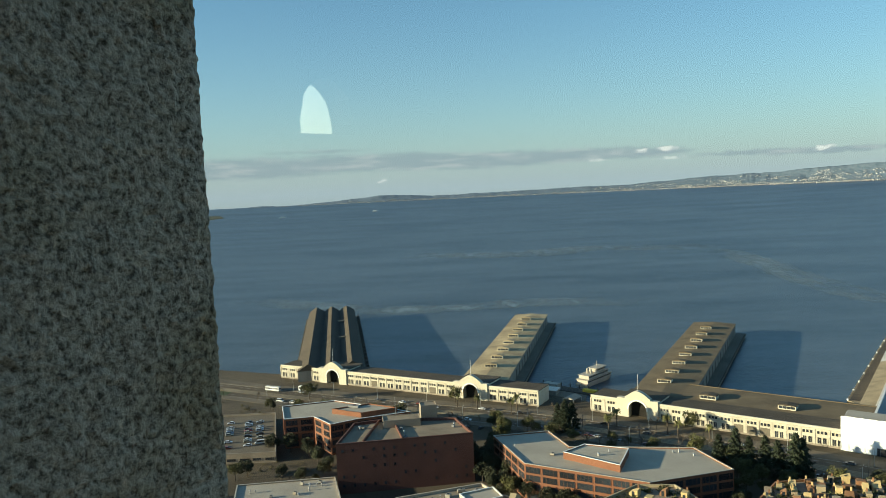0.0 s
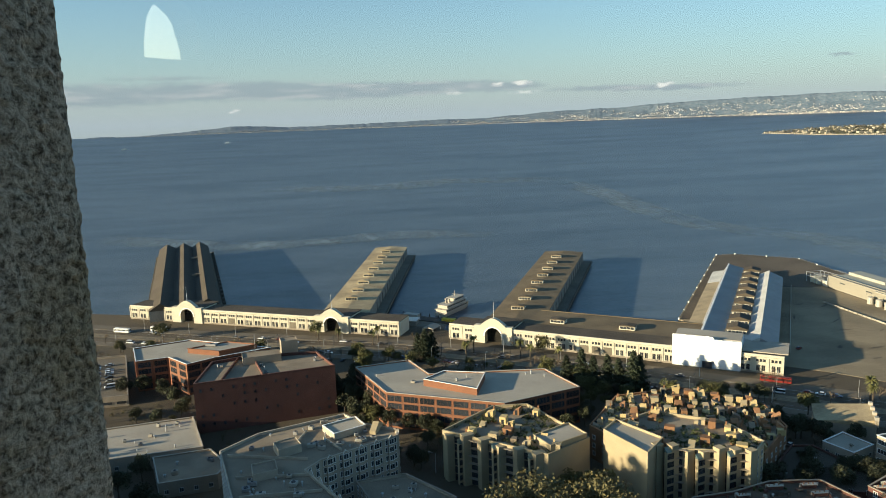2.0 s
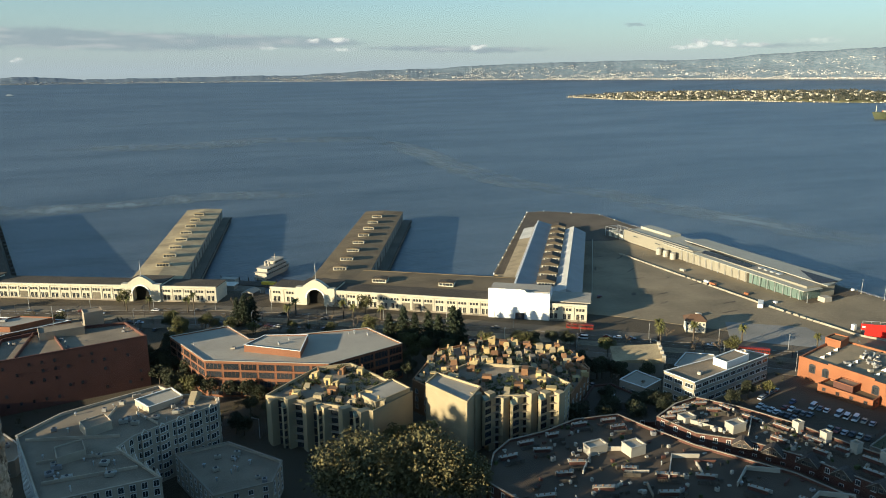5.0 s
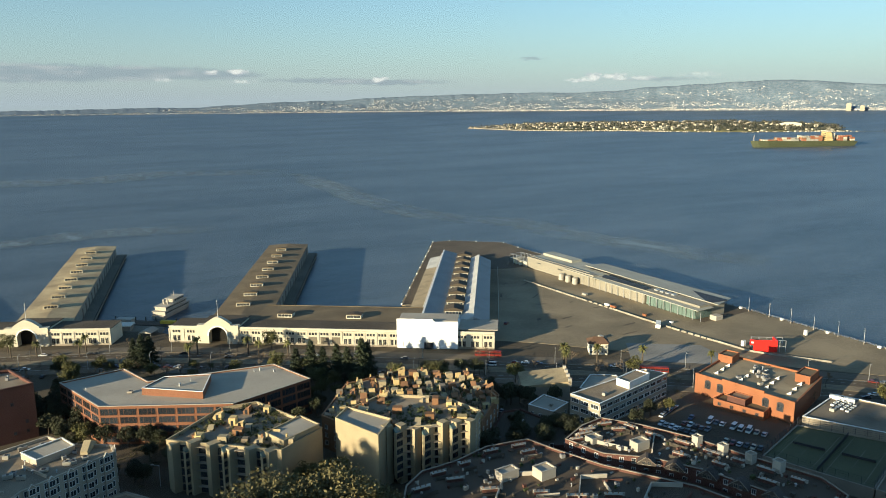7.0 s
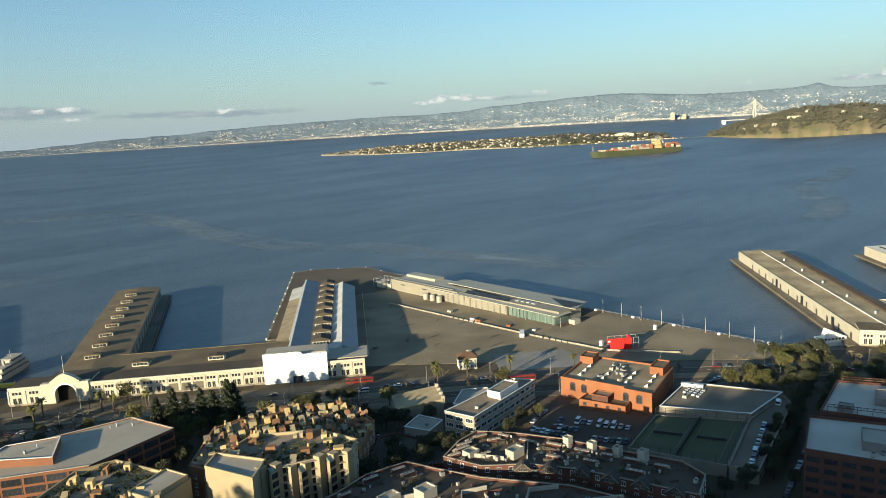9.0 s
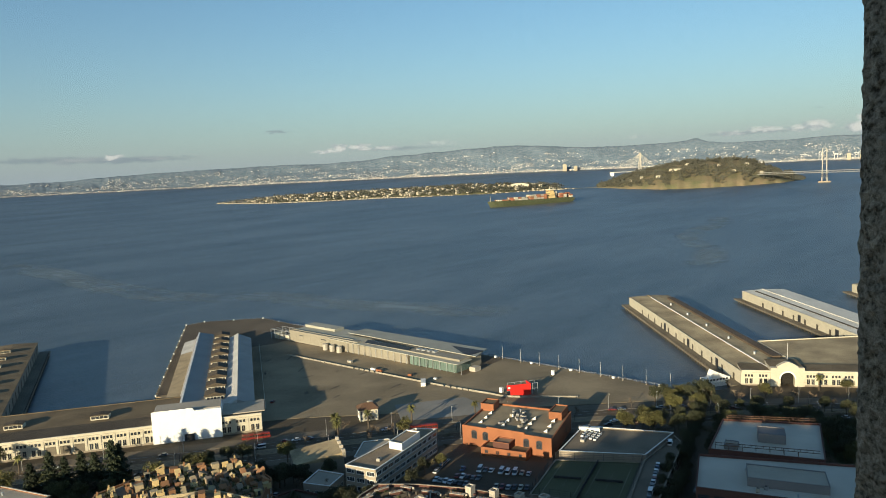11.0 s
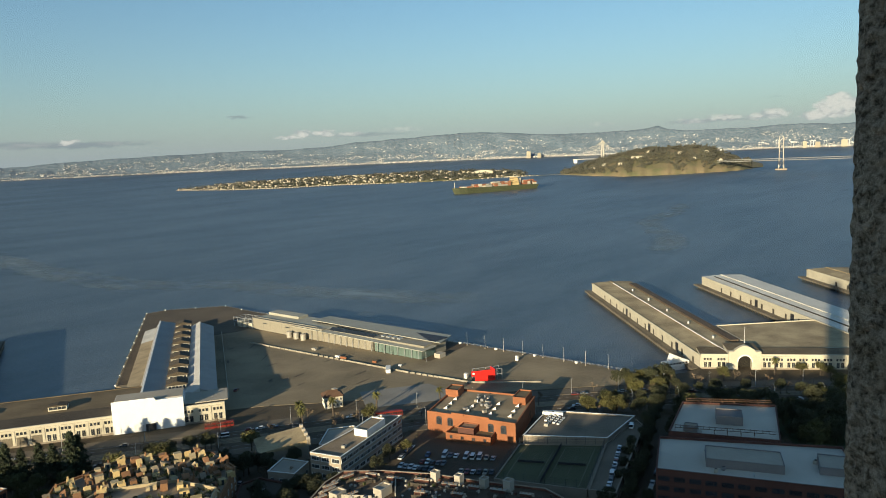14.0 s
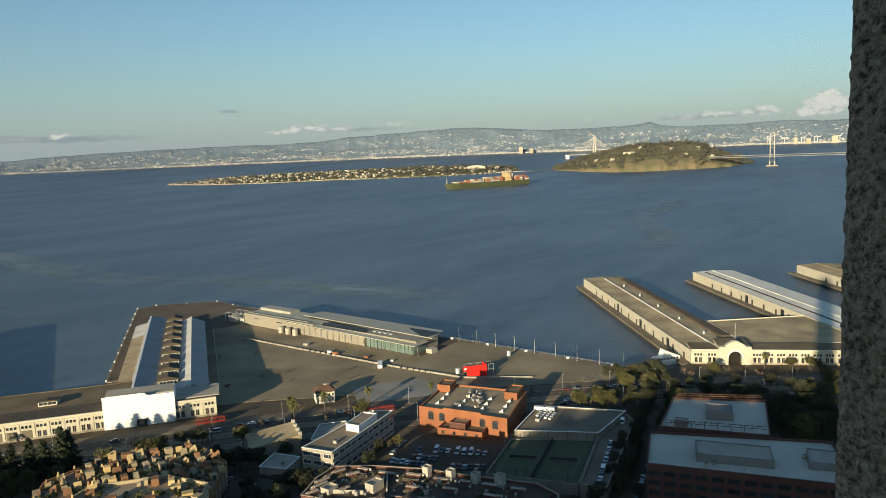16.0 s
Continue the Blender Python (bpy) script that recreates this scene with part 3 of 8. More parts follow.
def on_island(front, back, lift, a, f):
    """A place on an island: bearing, and how far up from its near shore."""
    lo, hi = table(front, a), table(back, a)
    hi = max(hi, lo + 0.02)
    r0 = math.hypot(*far_at(a, lo)[:2])
    return on_dome(r0 + lift * f, a, lo + (hi - lo) * math.sin(f * math.pi / 2) ** 0.8)


bm = bmesh.new()
bw = bmesh.new()
for k in range(1500):
    a = rnd.uniform(34.6, 60.5)
    f = rnd.uniform(0.04, 0.98)
    x, y, z = on_island(TI_FRONT, TI_BACK, 420, a, f)
    if rnd.random() < (0.70 + 0.2 * (a > 50.5)):
        tree_clump(bm, x, y, z, rnd.uniform(4, 8), rnd, 4)
    else:
        w, d, h = rnd.uniform(6, 22), rnd.uniform(6, 14), rnd.uniform(3, 7)
        box(bw, x - w / 2, y - d / 2, z - 5, x + w / 2, y + d / 2, z + h)
for k in range(240):
    a = 34.5 + 27 * k / 240
    x, y, z = on_island(TI_FRONT, TI_BACK, 420, a, 0.0)
    if a < 49 or rnd.random() < 0.3:
        box(bw, x - 9, y - 4, z - 3, x + 9, y + 4, z + rnd.uniform(1.5, 4.5))
tagged(part("island_trees", bm, M["fartree"]), "dark trees between the island houses", "trees", kind="stuff")
tagged(part("island_houses", bw, M["farcream"]), "low cream houses and pale shore wall of the flat island", "houses", kind="stuff")
bm = bmesh.new()
for k in range(2100):
    a = rnd.uniform(63.0, 76.4)
    lo, hi = table(YB_FRONT, a), table(YB_TOP, a)
    f = rnd.uniform(0.05, 1.0)
    if f < 0.15 and (noise.noise((a * 1.1, f * 3, 7)) < -0.05 or rnd.random() < 0.3):
        continue
    if noise.noise((a * 1.6, f * 4, 3)) < -0.22:
        continue
    el = lo + (hi - lo) * math.sin(f * math.pi / 2) ** 0.8
    r0 = math.hypot(*far_at(a, lo)[:2])
    tree_clump(bm, *on_dome(r0 + 300 * f, a, el), rnd.uniform(4, 9.5), rnd, 5)
tagged(part("island_woods", bm, M["fartree"]), "dense dark woods on the steep island", "trees", kind="stuff")


def far_block(name, az, el, w, d, h, material, label, category="building", turn=0, extra=0):
    x, y, z = far_at(az, el)
    t = thing(name, pose(x, y, z - 2, 0, 0, turn - az), label, category)
    bm = box_shell(w, d, h + 4)
    part("wall", bm, M[material], t)
    return t


def box_shell(w, d, h):
    bm = bmesh.new()
    profile(bm, [(-w / 2, 0), (w / 2, 0), (w / 2, h * 0.8), (w * 0.2, h), (-w * 0.2, h), (-w / 2, h * 0.8)], -d / 2, d / 2)
    return bm


far_block("island_hangar", 57.15, -2.0, 80, 40, 22, "farlit", "large pale hangar with an arched roof on the flat island")
far_block("island_control_tower", 58.75, -2.0, 16, 14, 16, "farlit", "tall pale block beside the island hangar")
far_block("island_house", 70.2, -2.0, 60, 14, 8, "farcream", "long white house among the island trees")
for az, f, w in ((68.6, 0.45, 46), (67.4, 0.3, 18), (66.2, 0.35, 14), (71.6, 0.5, 16), (72.6, 0.3, 12), (73.4, 0.55, 18), (69.4, 0.62, 14), (65.4, 0.25, 12), (74.4, 0.3, 12)):
    x, y, z = on_island(YB_FRONT, YB_TOP, 300, az, f)
    t = thing("island_house", pose(x, y, z - 2, 0, 0, -az), "cream house among the trees of the steep island", "house", "houses on the steep island")
    part("wall", boxed(-w / 2, -6, 0, w / 2, 6, 9), M["farlit"], t)
    bm = bmesh.new()
    profile(bm, [(-w / 2 - 0.6, 9), (w / 2 + 0.6, 9), (w / 2 - 2, 12), (-w / 2 + 2, 12)], -6.6, 6.6)
    part("roof", bm, M["farcream"], t)
for az, w, h in ((60.6, 24, 34), (61.4, 22, 22), (79.8, 20, 30), (80.6, 26, 24), (82.2, 30, 32), (83.4, 24, 40)):
    x, y, z = on_dome(4550, az, SHORE)
    t = thing("far_tower_block", pose(x, y, z, 0, 0, -az), "pale tower block on the far shore", "building", "far tower blocks")
    part("wall", boxed(-w / 2, -8, -4, w / 2, 8, h), M["farcream"], t)
    part("roof", boxed(-w / 3, -6, h, w / 3, 6, h + 3), M["farcream"], t)

# the suspension tower, its deck, and the single-masted span behind the island
x, y, zb = far_at(78.35, -2.28)
r = math.hypot(x, y)
TALL = EYE - zb + 2
bridge = thing("suspension_bridge_tower", pose(x, y, zb, 0, 0, -78.35), "pale grey steel bridge tower standing in the bay", "bridge tower")
for s in (-1, 1):
    bm = bmesh.new()
    tube(bm, (s * 9.0, 0, 4), (s * 7.2, 0, TALL * 0.38), 2.5, 2.1, 6)
    tube(bm, (s * 7.2, 0, TALL * 0.38), (s * 6.6, 0, TALL), 2.1, 1.7, 6)
    part("leg", bm, M["panel"], bridge)
part("pier_base", boxed(-20, -9, -3, 20, 9, 5), M["concrete"], bridge)
for f in (0.33, 0.55, 0.77, 0.97):
    part("cross_beam", boxed(-6.5, -1.4, TALL * f, 6.5, 1.4, TALL * f + 2.2), M["deckgrey"], bridge)
for z in (8,):
    bm = bmesh.new()
    tube(bm, (-8, 0, z), (8, 0, z + 30), 0.9, 0.9, 4)
    tube(bm, (8, 0, z), (-8, 0, z + 30), 0.9, 0.9, 4)
    part("cross_brace", bm, M["deckgrey"], bridge)
span = thing("bridge_deck", pose(0, 0, 0), "long double bridge deck running to the island", "bridge")
p, q = Vector(on_dome(r, 74.2, -1.5)), Vector(on_dome(r * 0.93, 88, -1.45))
u = (q - p).normalized()
for lift, th in ((0, 1.6), (-6.5, 1.6)):
    bm = bmesh.new()
    side = Vector((-u.y, u.x, 0)) * 9
    vs = [bm.verts.new(c + Vector((0, 0, z))) for z in (lift, lift + th) for c in (p - side, q - side, q + side, p + side)]
    for f in ((3, 2, 1, 0), (4, 5, 6, 7), (0, 1, 5, 4), (1, 2, 6, 5), (2, 3, 7, 6), (3, 0, 4, 7)):
        bm.faces.new([vs[i] for i in f])
    part("deck", bm, M["deckgrey"], span)
bm = bmesh.new()
n = 46
for k in range(n):
    a, b = p + (q - p) * (k / n), p + (q - p) * ((k + 1) / n)
    tube(bm, a + Vector((0, 0, -6)), b, 0.6, 0.6, 4)
part("truss", bm, M["deckgrey"], span)
mast = thing("cable_stayed_bridge", pose(*on_dome(3900, 66.1, -1.4), 0, 0, -66.1), "white single-mast bridge with fanned cables", "bridge")
bm = bmesh.new()
top = 3900 * math.tan(radians(1.72))
for s in (-1, 1):
    tube(bm, (s * 7, 0, -30), (s * 2.5, 0, top), 3.2, 2.2, 6)
part("tower", bm, M["panel"], mast)
part("deck", boxed(-150, -8, 22, 110, 8, 25), M["panel"], mast)
for k in range(-9, 8):
    bm = bmesh.new()
    tube(bm, (0, 0, top * 0.97), (k * 14.0, 0, 26), 0.55, 0.55, 4)
    part("cable", bm, M["panel"], mast)
part("end_pier", boxed(-146, -7, -20, -128, 7, 24), M["white"], mast)
for k in range(8):
    az = 77 + k * 1.05 + 0.25 * math.sin(k * 3)
    t = thing("port_crane", pose(*on_dome(4545, az, SHORE), 0, 0, -az + 20 * math.sin(k)), "white container crane at the far port", "crane", "port cranes")
    bm = bmesh.new()
    for sx in (-7, 7):
        tube(bm, (sx, 0, 0), (sx, 0, 34), 1.2, 1.2, 4)
    tube(bm, (-14, 0, 33), (18, 0, 33), 1.3, 1.3, 4)
    part("frame", bm, M["white"], t)
    bm = bmesh.new()
    tube(bm, (7, 0, 33), (28, 0, 52 if k % 2 else 34), 1.1, 0.8, 4)
    part("boom", bm, M["white"], t)

# ---- the tower round the camera ----
def rough_concrete():
    m = bpy.data.materials.new("pitted_concrete")
    m.use_nodes = True
    t = m.node_tree
    b = t.nodes["Principled BSDF"]
    b.inputs["Roughness"].default_value = 0.95
    b.inputs["Specular IOR Level"].default_value = 0.2
    geo = t.nodes.new("ShaderNodeNewGeometry")

    def nz(scale, detail, rough=0.6):
        n = t.nodes.new("ShaderNodeTexNoise")
        n.inputs["Scale"].default_value, n.inputs["Detail"].default_value, n.inputs["Roughness"].default_value = scale, detail, rough
        t.links.new(geo.outputs["Position"], n.inputs["Vector"])
        return n.outputs["Fac"]
    grain, pits, stain = nz(430, 3, 0.6), nz(165, 3, 0.55), nz(5.5, 3)
    ramp = t.nodes.new("ShaderNodeValToRGB")
    e = ramp.color_ramp.elements
    e[0].position, e[0].color = 0.38, (0.118, 0.086, 0.058, 1)
    e[1].position, e[1].color = 0.58, (0.60, 0.475, 0.345, 1)
    mid = e.new(0.46)
    mid.color = (0.34, 0.265, 0.188, 1)
    av = t.nodes.new("ShaderNodeMath")
    av.operation = "MULTIPLY_ADD"
    av.inputs[1].default_value = 0.35
    t.links.new(grain, av.inputs[0])
    half = t.nodes.new("ShaderNodeMath")
    half.operation = "MULTIPLY"
    half.inputs[1].default_value = 0.65
    t.links.new(pits, half.inputs[0])
    t.links.new(half.outputs[0], av.inputs[2])
    t.links.new(av.outputs[0], ramp.inputs["Fac"])
    tint = t.nodes.new("ShaderNodeMix")
    tint.data_type, tint.blend_type = "RGBA", "MULTIPLY"
    tint.inputs["B"].default_value = (0.82, 0.76, 0.62, 1)
    sr = t.nodes.new("ShaderNodeMapRange")
    sr.inputs["From Min"].default_value, sr.inputs["From Max"].default_value = 0.5, 0.7
    t.links.new(stain, sr.inputs["Value"])
    t.links.new(sr.outputs[0], tint.inputs["Factor"])
    t.links.new(ramp.outputs[0], tint.inputs["A"])
    t.links.new(tint.outputs["Result"], b.inputs["Base Color"])
    bp = t.nodes.new("ShaderNodeBump")
    bp.inputs["Strength"].default_value, bp.inputs["Distance"].default_value = 1.0, 0.005
    t.links.new(av.outputs[0], bp.inputs["Height"])
    t.links.new(bp.outputs[0], b.inputs["Normal"])
    return m


M["tower"] = rough_concrete()
TC = Vector((-5.2 * NX, -5.2 * NY, 0))                 # the tower's axis
R_IN, R_OUT = 5.30, 5.65
HALF = 0.5                                             # half the width of an opening
SILL, SPRING = 138.85, 140.75                          # sill, and where each arch begins


def drum_point(az, r, z):
    return TC + Vector((math.sin(radians(az)) * r, math.cos(radians(az)) * r, z))


def tower_wall():
    """Eight wall pieces between eight arched openings, with sills and arches, all one casting."""
    bm = bmesh.new()

    def slab(fr, to, z0, z1, steps):
        """A piece of wall between two side offsets measured in its window's own frame, given as (bearing, offset)."""
        def at(spec, r):
            az, off = spec
            d = Vector((math.sin(radians(az)), math.cos(radians(az)), 0))
            s = Vector((d.y, -d.x, 0))
            return TC + d * r + s * off
        for k in range(steps):
            q = []
            for f in (k / steps, (k + 1) / steps):
                for r in (R_IN, R_OUT):
                    p, e = at(fr, r), at(to, r)
                    if fr[0] != to[0] and 0 < f < 1:
                        side = math.degrees(HALF / r)
                        c = drum_point(fr[0] + side + (to[0] - fr[0] - 2 * side) * f, r, 0)
                    else:
                        c = p + (e - p) * f
                    q.append(c)
            z00, z01 = (z0, z0) if not callable(z0) else (z0(k / steps), z0((k + 1) / steps))
            lo = [bm.verts.new((c.x, c.y, zz)) for c, zz in zip(q, (z00, z00, z01, z01))]
            hi = [bm.verts.new((c.x, c.y, z1)) for c in q]
            a, b, c2, d2 = 0, 1, 2, 3
            for f in ((lo[a], lo[c2], lo[d2], lo[b]), (hi[a], hi[b], hi[d2], hi[c2]), (lo[a], lo[b], hi[b], hi[a]), (lo[c2], hi[c2], hi[d2], lo[d2]), (lo[a], hi[a], hi[c2], lo[c2]), (lo[b], lo[d2], hi[d2], hi[b])):
                bm.faces.new(f)
    openings = [(WIN, SILL, HALF, 0.45), (301.0, 140.62, 0.38, 0.44)]              # bearing, sill, half width and rise of each window
    for k, (az, low, half, rise) in enumerate(openings):
        nx = openings[1][0] if k == 0 else openings[0][0] + 360
        slab((az, half), (nx, -openings[1 - k][2]), 136.4, 146.5, 40 if k == 0 else 14)
        slab((az, -half), (az, half), 136.4, low, 1)
        slab((az, -half), (az, half), lambda f: SPRING + rise * math.sqrt(max(0.0, 1 - (2 * f - 1) ** 2)), 146.5, 12)
    return bm


tower = thing("tower_top", pose(0, 0, 0), "rough pitted concrete lookout tower with arched windows", "tower")
part("wall", tower_wall(), M["tower"], tower)
bm = bmesh.new()
ring = [drum_point(k * 15, 5.55, 0) for k in range(24)]
prism(bm, [(p.x, p.y) for p in ring][::-1], hill_z(0, 0) - 6, 136.4)
part("shaft", bm, M["tower"], tower)
bm = bmesh.new()
prism(bm, [(p.x, p.y) for p in [drum_point(k * 15, 5.2, 0) for k in range(24)]][::-1], 146.2, 146.5)
part("roof", bm, M["concrete"], tower)
bm = bmesh.new()
prism(bm, [(p.x, p.y) for p in [drum_point(k * 15, 4.4, 0) for k in range(24)]][::-1], 146.5, 151)
part("crown", bm, M["tower"], tower)


def pane_material():
    m = bpy.data.materials.new("window_glass")
    m.use_nodes = True
    t = m.node_tree
    t.nodes.remove(t.nodes["Principled BSDF"])
    tr, gl, mx, fr = (t.nodes.new("ShaderNode" + k) for k in ("BsdfTransparent", "BsdfGlossy", "MixShader", "Fresnel"))
    tr.inputs["Color"].default_value = (0.98, 0.985, 0.98, 1)
    gl.inputs["Roughness"].default_value = 0.0
    fr.inputs["IOR"].default_value = 1.95
    t.links.new(fr.outputs[0], mx.inputs[0])
    t.links.new(tr.outputs[0], mx.inputs[1])
    t.links.new(gl.outputs[0], mx.inputs[2])
    t.links.new(mx.outputs[0], t.nodes["Material Output"].inputs["Surface"])
    return m




def rough_jamb(side):
    """The weathered face of one window jamb: pitted, with a crumbled outer edge."""
    bm = bmesh.new()
    nu, nv = 110, 380
    path = []
    for k in range(nu):
        u = k / (nu - 1)
        if u < 0.8:
            path.append((HALF - 0.004, R_IN + 0.02 + (R_OUT - 0.012 - R_IN - 0.02) * (u / 0.8), 1.0, 0.0))
        else:
            a = (u - 0.8) / 0.2 * math.pi / 2
            path.append((HALF - 0.004 + 0.018 * (1 - math.cos(a)) + max(0, u - 0.95) * 0.8, R_OUT - 0.012 + 0.018 * math.sin(a), math.cos(a), math.sin(a)))
    rows = []
    for j in range(nv):
        z = 139.40 + 1.1 * j / (nv - 1)
        row = []
        for x, y, nx, ny in path:
            q = Vector((x * 3, y, z))
            h = 0.0012 * noise.noise(q * 60) + 0.0032 * noise.noise(q * 135 + Vector((5, 0, 0)))
            pit = noise.noise(q * 48 + Vector((0, 9, 0)))
            h -= 0.010 * max(0.0, pit - 0.36)
            if side < 0:
                h -= 0.016 * max(0.0, 1 - ((y - 5.603) / 0.006) ** 2 - ((z - 140.149) / 0.012) ** 2)
            row.append(bm.verts.new((side * (x - nx * h), y + ny * h, z)))
        rows.append(row)
    for a, b in zip(rows, rows[1:]):
        for k in range(nu - 1):
            f = (a[k], b[k], b[k + 1], a[k + 1])
            bm.faces.new(f if side > 0 else f[::-1])
    return bm


frame_m = Matrix.Translation(TC) @ pose(0, 0, 0, 0, 0, -WIN)
for side in (-1, 1):
    part("jamb", rough_jamb(side), M["tower"], tower, m=frame_m)
pane = thing("window_pane", Matrix.Translation(TC) @ pose(0, 0, 0, 0, 0, -WIN), "clear glass pane set in the arched window", "window", kind="structure")
bm = bmesh.new()
arch = [(-HALF, SILL), (HALF, SILL), (HALF, SPRING)] + [(HALF * math.cos(a), SPRING + HALF * 0.9 * math.sin(a)) for a in (math.pi * k / 12 for k in range(1, 12))] + [(-HALF, SPRING)]
bm.faces.new([bm.verts.new((x, R_IN + 0.012, z)) for x, z in arch])
me = bpy.data.meshes.new("glass")
bm.normal_update()
for f in bm.faces:
    if f.normal.y > 0:
        f.normal_flip()
bm.to_mesh(me)
bm.free()
me.materials.append(pane_material())
glass = part("glass", me, None, pane)
glass.visible_shadow = False

# ---- pale tide lines on the bay ----
def tide_material():
    m = bpy.data.materials.new("pale_tide_line")
    m.use_nodes = True
    t = m.node_tree
    b = t.nodes["Principled BSDF"]
    b.inputs["Base Color"].default_value, b.inputs["Roughness"].default_value = (0.215, 0.265, 0.285, 1), 0.5
    at, geo, nz, mp, rg, mul = (t.nodes.new("ShaderNode" + k) for k in ("Attribute", "NewGeometry", "TexNoise", "Mapping", "MapRange", "Math"))
    at.attribute_name = "fade"
    mp.inputs["Rotation"].default_value, mp.inputs["Scale"].default_value = (0, 0, radians(20)), (1.0, 0.35, 1)
    nz.inputs["Scale"].default_value, nz.inputs["Detail"].default_value, nz.inputs["Roughness"].default_value = 0.03, 5, 0.65
    rg.inputs["From Min"].default_value, rg.inputs["From Max"].default_value = 0.36, 0.7
    rg.inputs["To Max"].default_value = 1.0
    mul.operation = "MULTIPLY"
    t.links.new(geo.outputs["Position"], mp.inputs["Vector"])
    t.links.new(mp.outputs[0], nz.inputs["Vector"])
    t.links.new(nz.outputs["Fac"], rg.inputs["Value"])
    t.links.new(rg.outputs[0], mul.inputs[0])
    t.links.new(at.outputs["Fac"], mul.inputs[1])
    t.links.new(mul.outputs[0], b.inputs["Alpha"])
    return m


M["tide"] = tide_material()


def tide_line(pts, half):
    bm = bmesh.new()
    lay = bm.verts.layers.float.new("fade")
    rows = []
    n = len(pts)
    for i in range(n):
        a, b = Vector(pts[max(0, i - 1)]), Vector(pts[min(n - 1, i + 1)])
        d = (b - a).normalized()
        s = Vector((d.y, -d.x))
        row = []
        for k in range(9):
            f = k / 4 - 1
            c = Vector(pts[i]) + s * f * half * (1 + 0.5 * noise.noise((i * 0.7, k * 0.1, 0)))
            v = bm.verts.new((c.x, c.y, 0.25))
            v[lay] = (1 - f * f) * min(1, i / 4, (n - 1 - i) / 4)
            row.append(v)
        rows.append(row)
    for a, b in zip(rows, rows[1:]):
        for k in range(8):
            bm.faces.new((a[k], a[k + 1], b[k + 1], b[k]))
    ob = part("tide_line", bm, M["tide"])
    ob.visible_shadow = False
    return tagged(ob, "pale streak of slack water on the bay", "water", kind="structure")


def glide(pts, n=6):
    out = []
    for i in range(len(pts) - 1):
        p = [Vector(pts[max(0, min(len(pts) - 1, i + k))]) for k in (-1, 0, 1, 2)]
        for j in range(n):
            t = j / n
            out.append(tuple(0.5 * ((2 * p[1]) + (p[2] - p[0]) * t + (2 * p[0] - 5 * p[1] + 4 * p[2] - p[3]) * t * t + (3 * p[1] - p[0] - 3 * p[2] + p[3]) * t ** 3)))
    return out + [tuple(pts[-1])]


tide_line(glide([(535, 1420), (528, 1299), (505, 1130), (484, 980), (474, 870), (479, 787), (500, 735), (527, 691), (535, 640), (531, 598), (545, 520), (560, 440), (575, 380)]), 34)
tide_line(glide([(-260, 1020), (-120, 900), (0, 860), (120, 880), (230, 830)]), 34)
tide_line(glide([(-60, 1600), (160, 1500), (330, 1560), (560, 1450)]), 75)
tide_line(glide([(1700, 560), (1480, 500), (1280, 480), (1050, 360), (900, 330)]), 26)

# ---- piers along the waterfront ----
def shed_pier(name, near, az, length, width, kind, label, wall_h=8.5, apron=(2.5, 7.0), roof="darkroof", wall="shadewall", start=0.0, piles=True):
    """A finger pier: deck on piles, long shed with its roof. x runs across from the near left corner, y out over the bay."""
    t = thing(name, pose(near[0], near[1], 3.2, 0, 0, -az), label, "pier")
    w, L = width, length
    part("deck", boxed(-apron[0], start, -1.4, w + apron[1], L + 5, 0), M["deck"], t)
    bm = bmesh.new()
    for k in range(int((L - start) / 5)):
        for x in (-apron[0] + 0.4, w + apron[1] - 0.4):
            tube(bm, (x, start + 2.5 + k * 5, -6), (x, start + 2.5 + k * 5, 0.9), 0.35, 0.35, 5)
    if piles:
        tagged(part("piles", bm, M["timber"], t), kind="stuff")
    else:
        bm.free()
    h = wall_h
    if kind == "flat":
        bm = boxed(0, start, 0, w, L, h)
        part("wall", bm, M[wall], t)
        bm = bmesh.new()
        profile(bm, [(-0.5, h), (w + 0.5, h), (w + 0.5, h + 0.35), (w / 2, h + 1.5), (-0.5, h + 0.35)], start - 0.5, L + 0.5)
        part("roof", bm, M[roof], t)
    elif kind == "triple":
        part("wall", boxed(0, start, 0, w, L, h), M[wall], t)
        for k in range(3):
            a, b = w * k / 3, w * (k + 1) / 3
            bm = bmesh.new()
            profile(bm, [(a - (0.4 if k == 0 else 0), h + 0.02), (b + (0.4 if k == 2 else 0), h + 0.02), ((a + b) / 2, h + 5.2)], start - 0.3, L + 0.3)
            part("roof", bm, M[roof], t)
    elif kind == "gable":
        part("wall", boxed(0, start, 0, w, L, h), M[wall], t)
        bm = bmesh.new()
        profile(bm, [(-0.6, h), (w * 0.5 - 0.9, h + 0.8), (w * 0.5 - 0.9, h + 1.3), (w * 0.5 + 0.9, h + 1.3), (w * 0.5 + 0.9, h + 0.8), (w + 0.6, h), (w + 0.6, h - 0.3), (-0.6, h - 0.3)], start - 0.5, L + 0.5)
        part("roof", bm, M[roof], t)
    return t


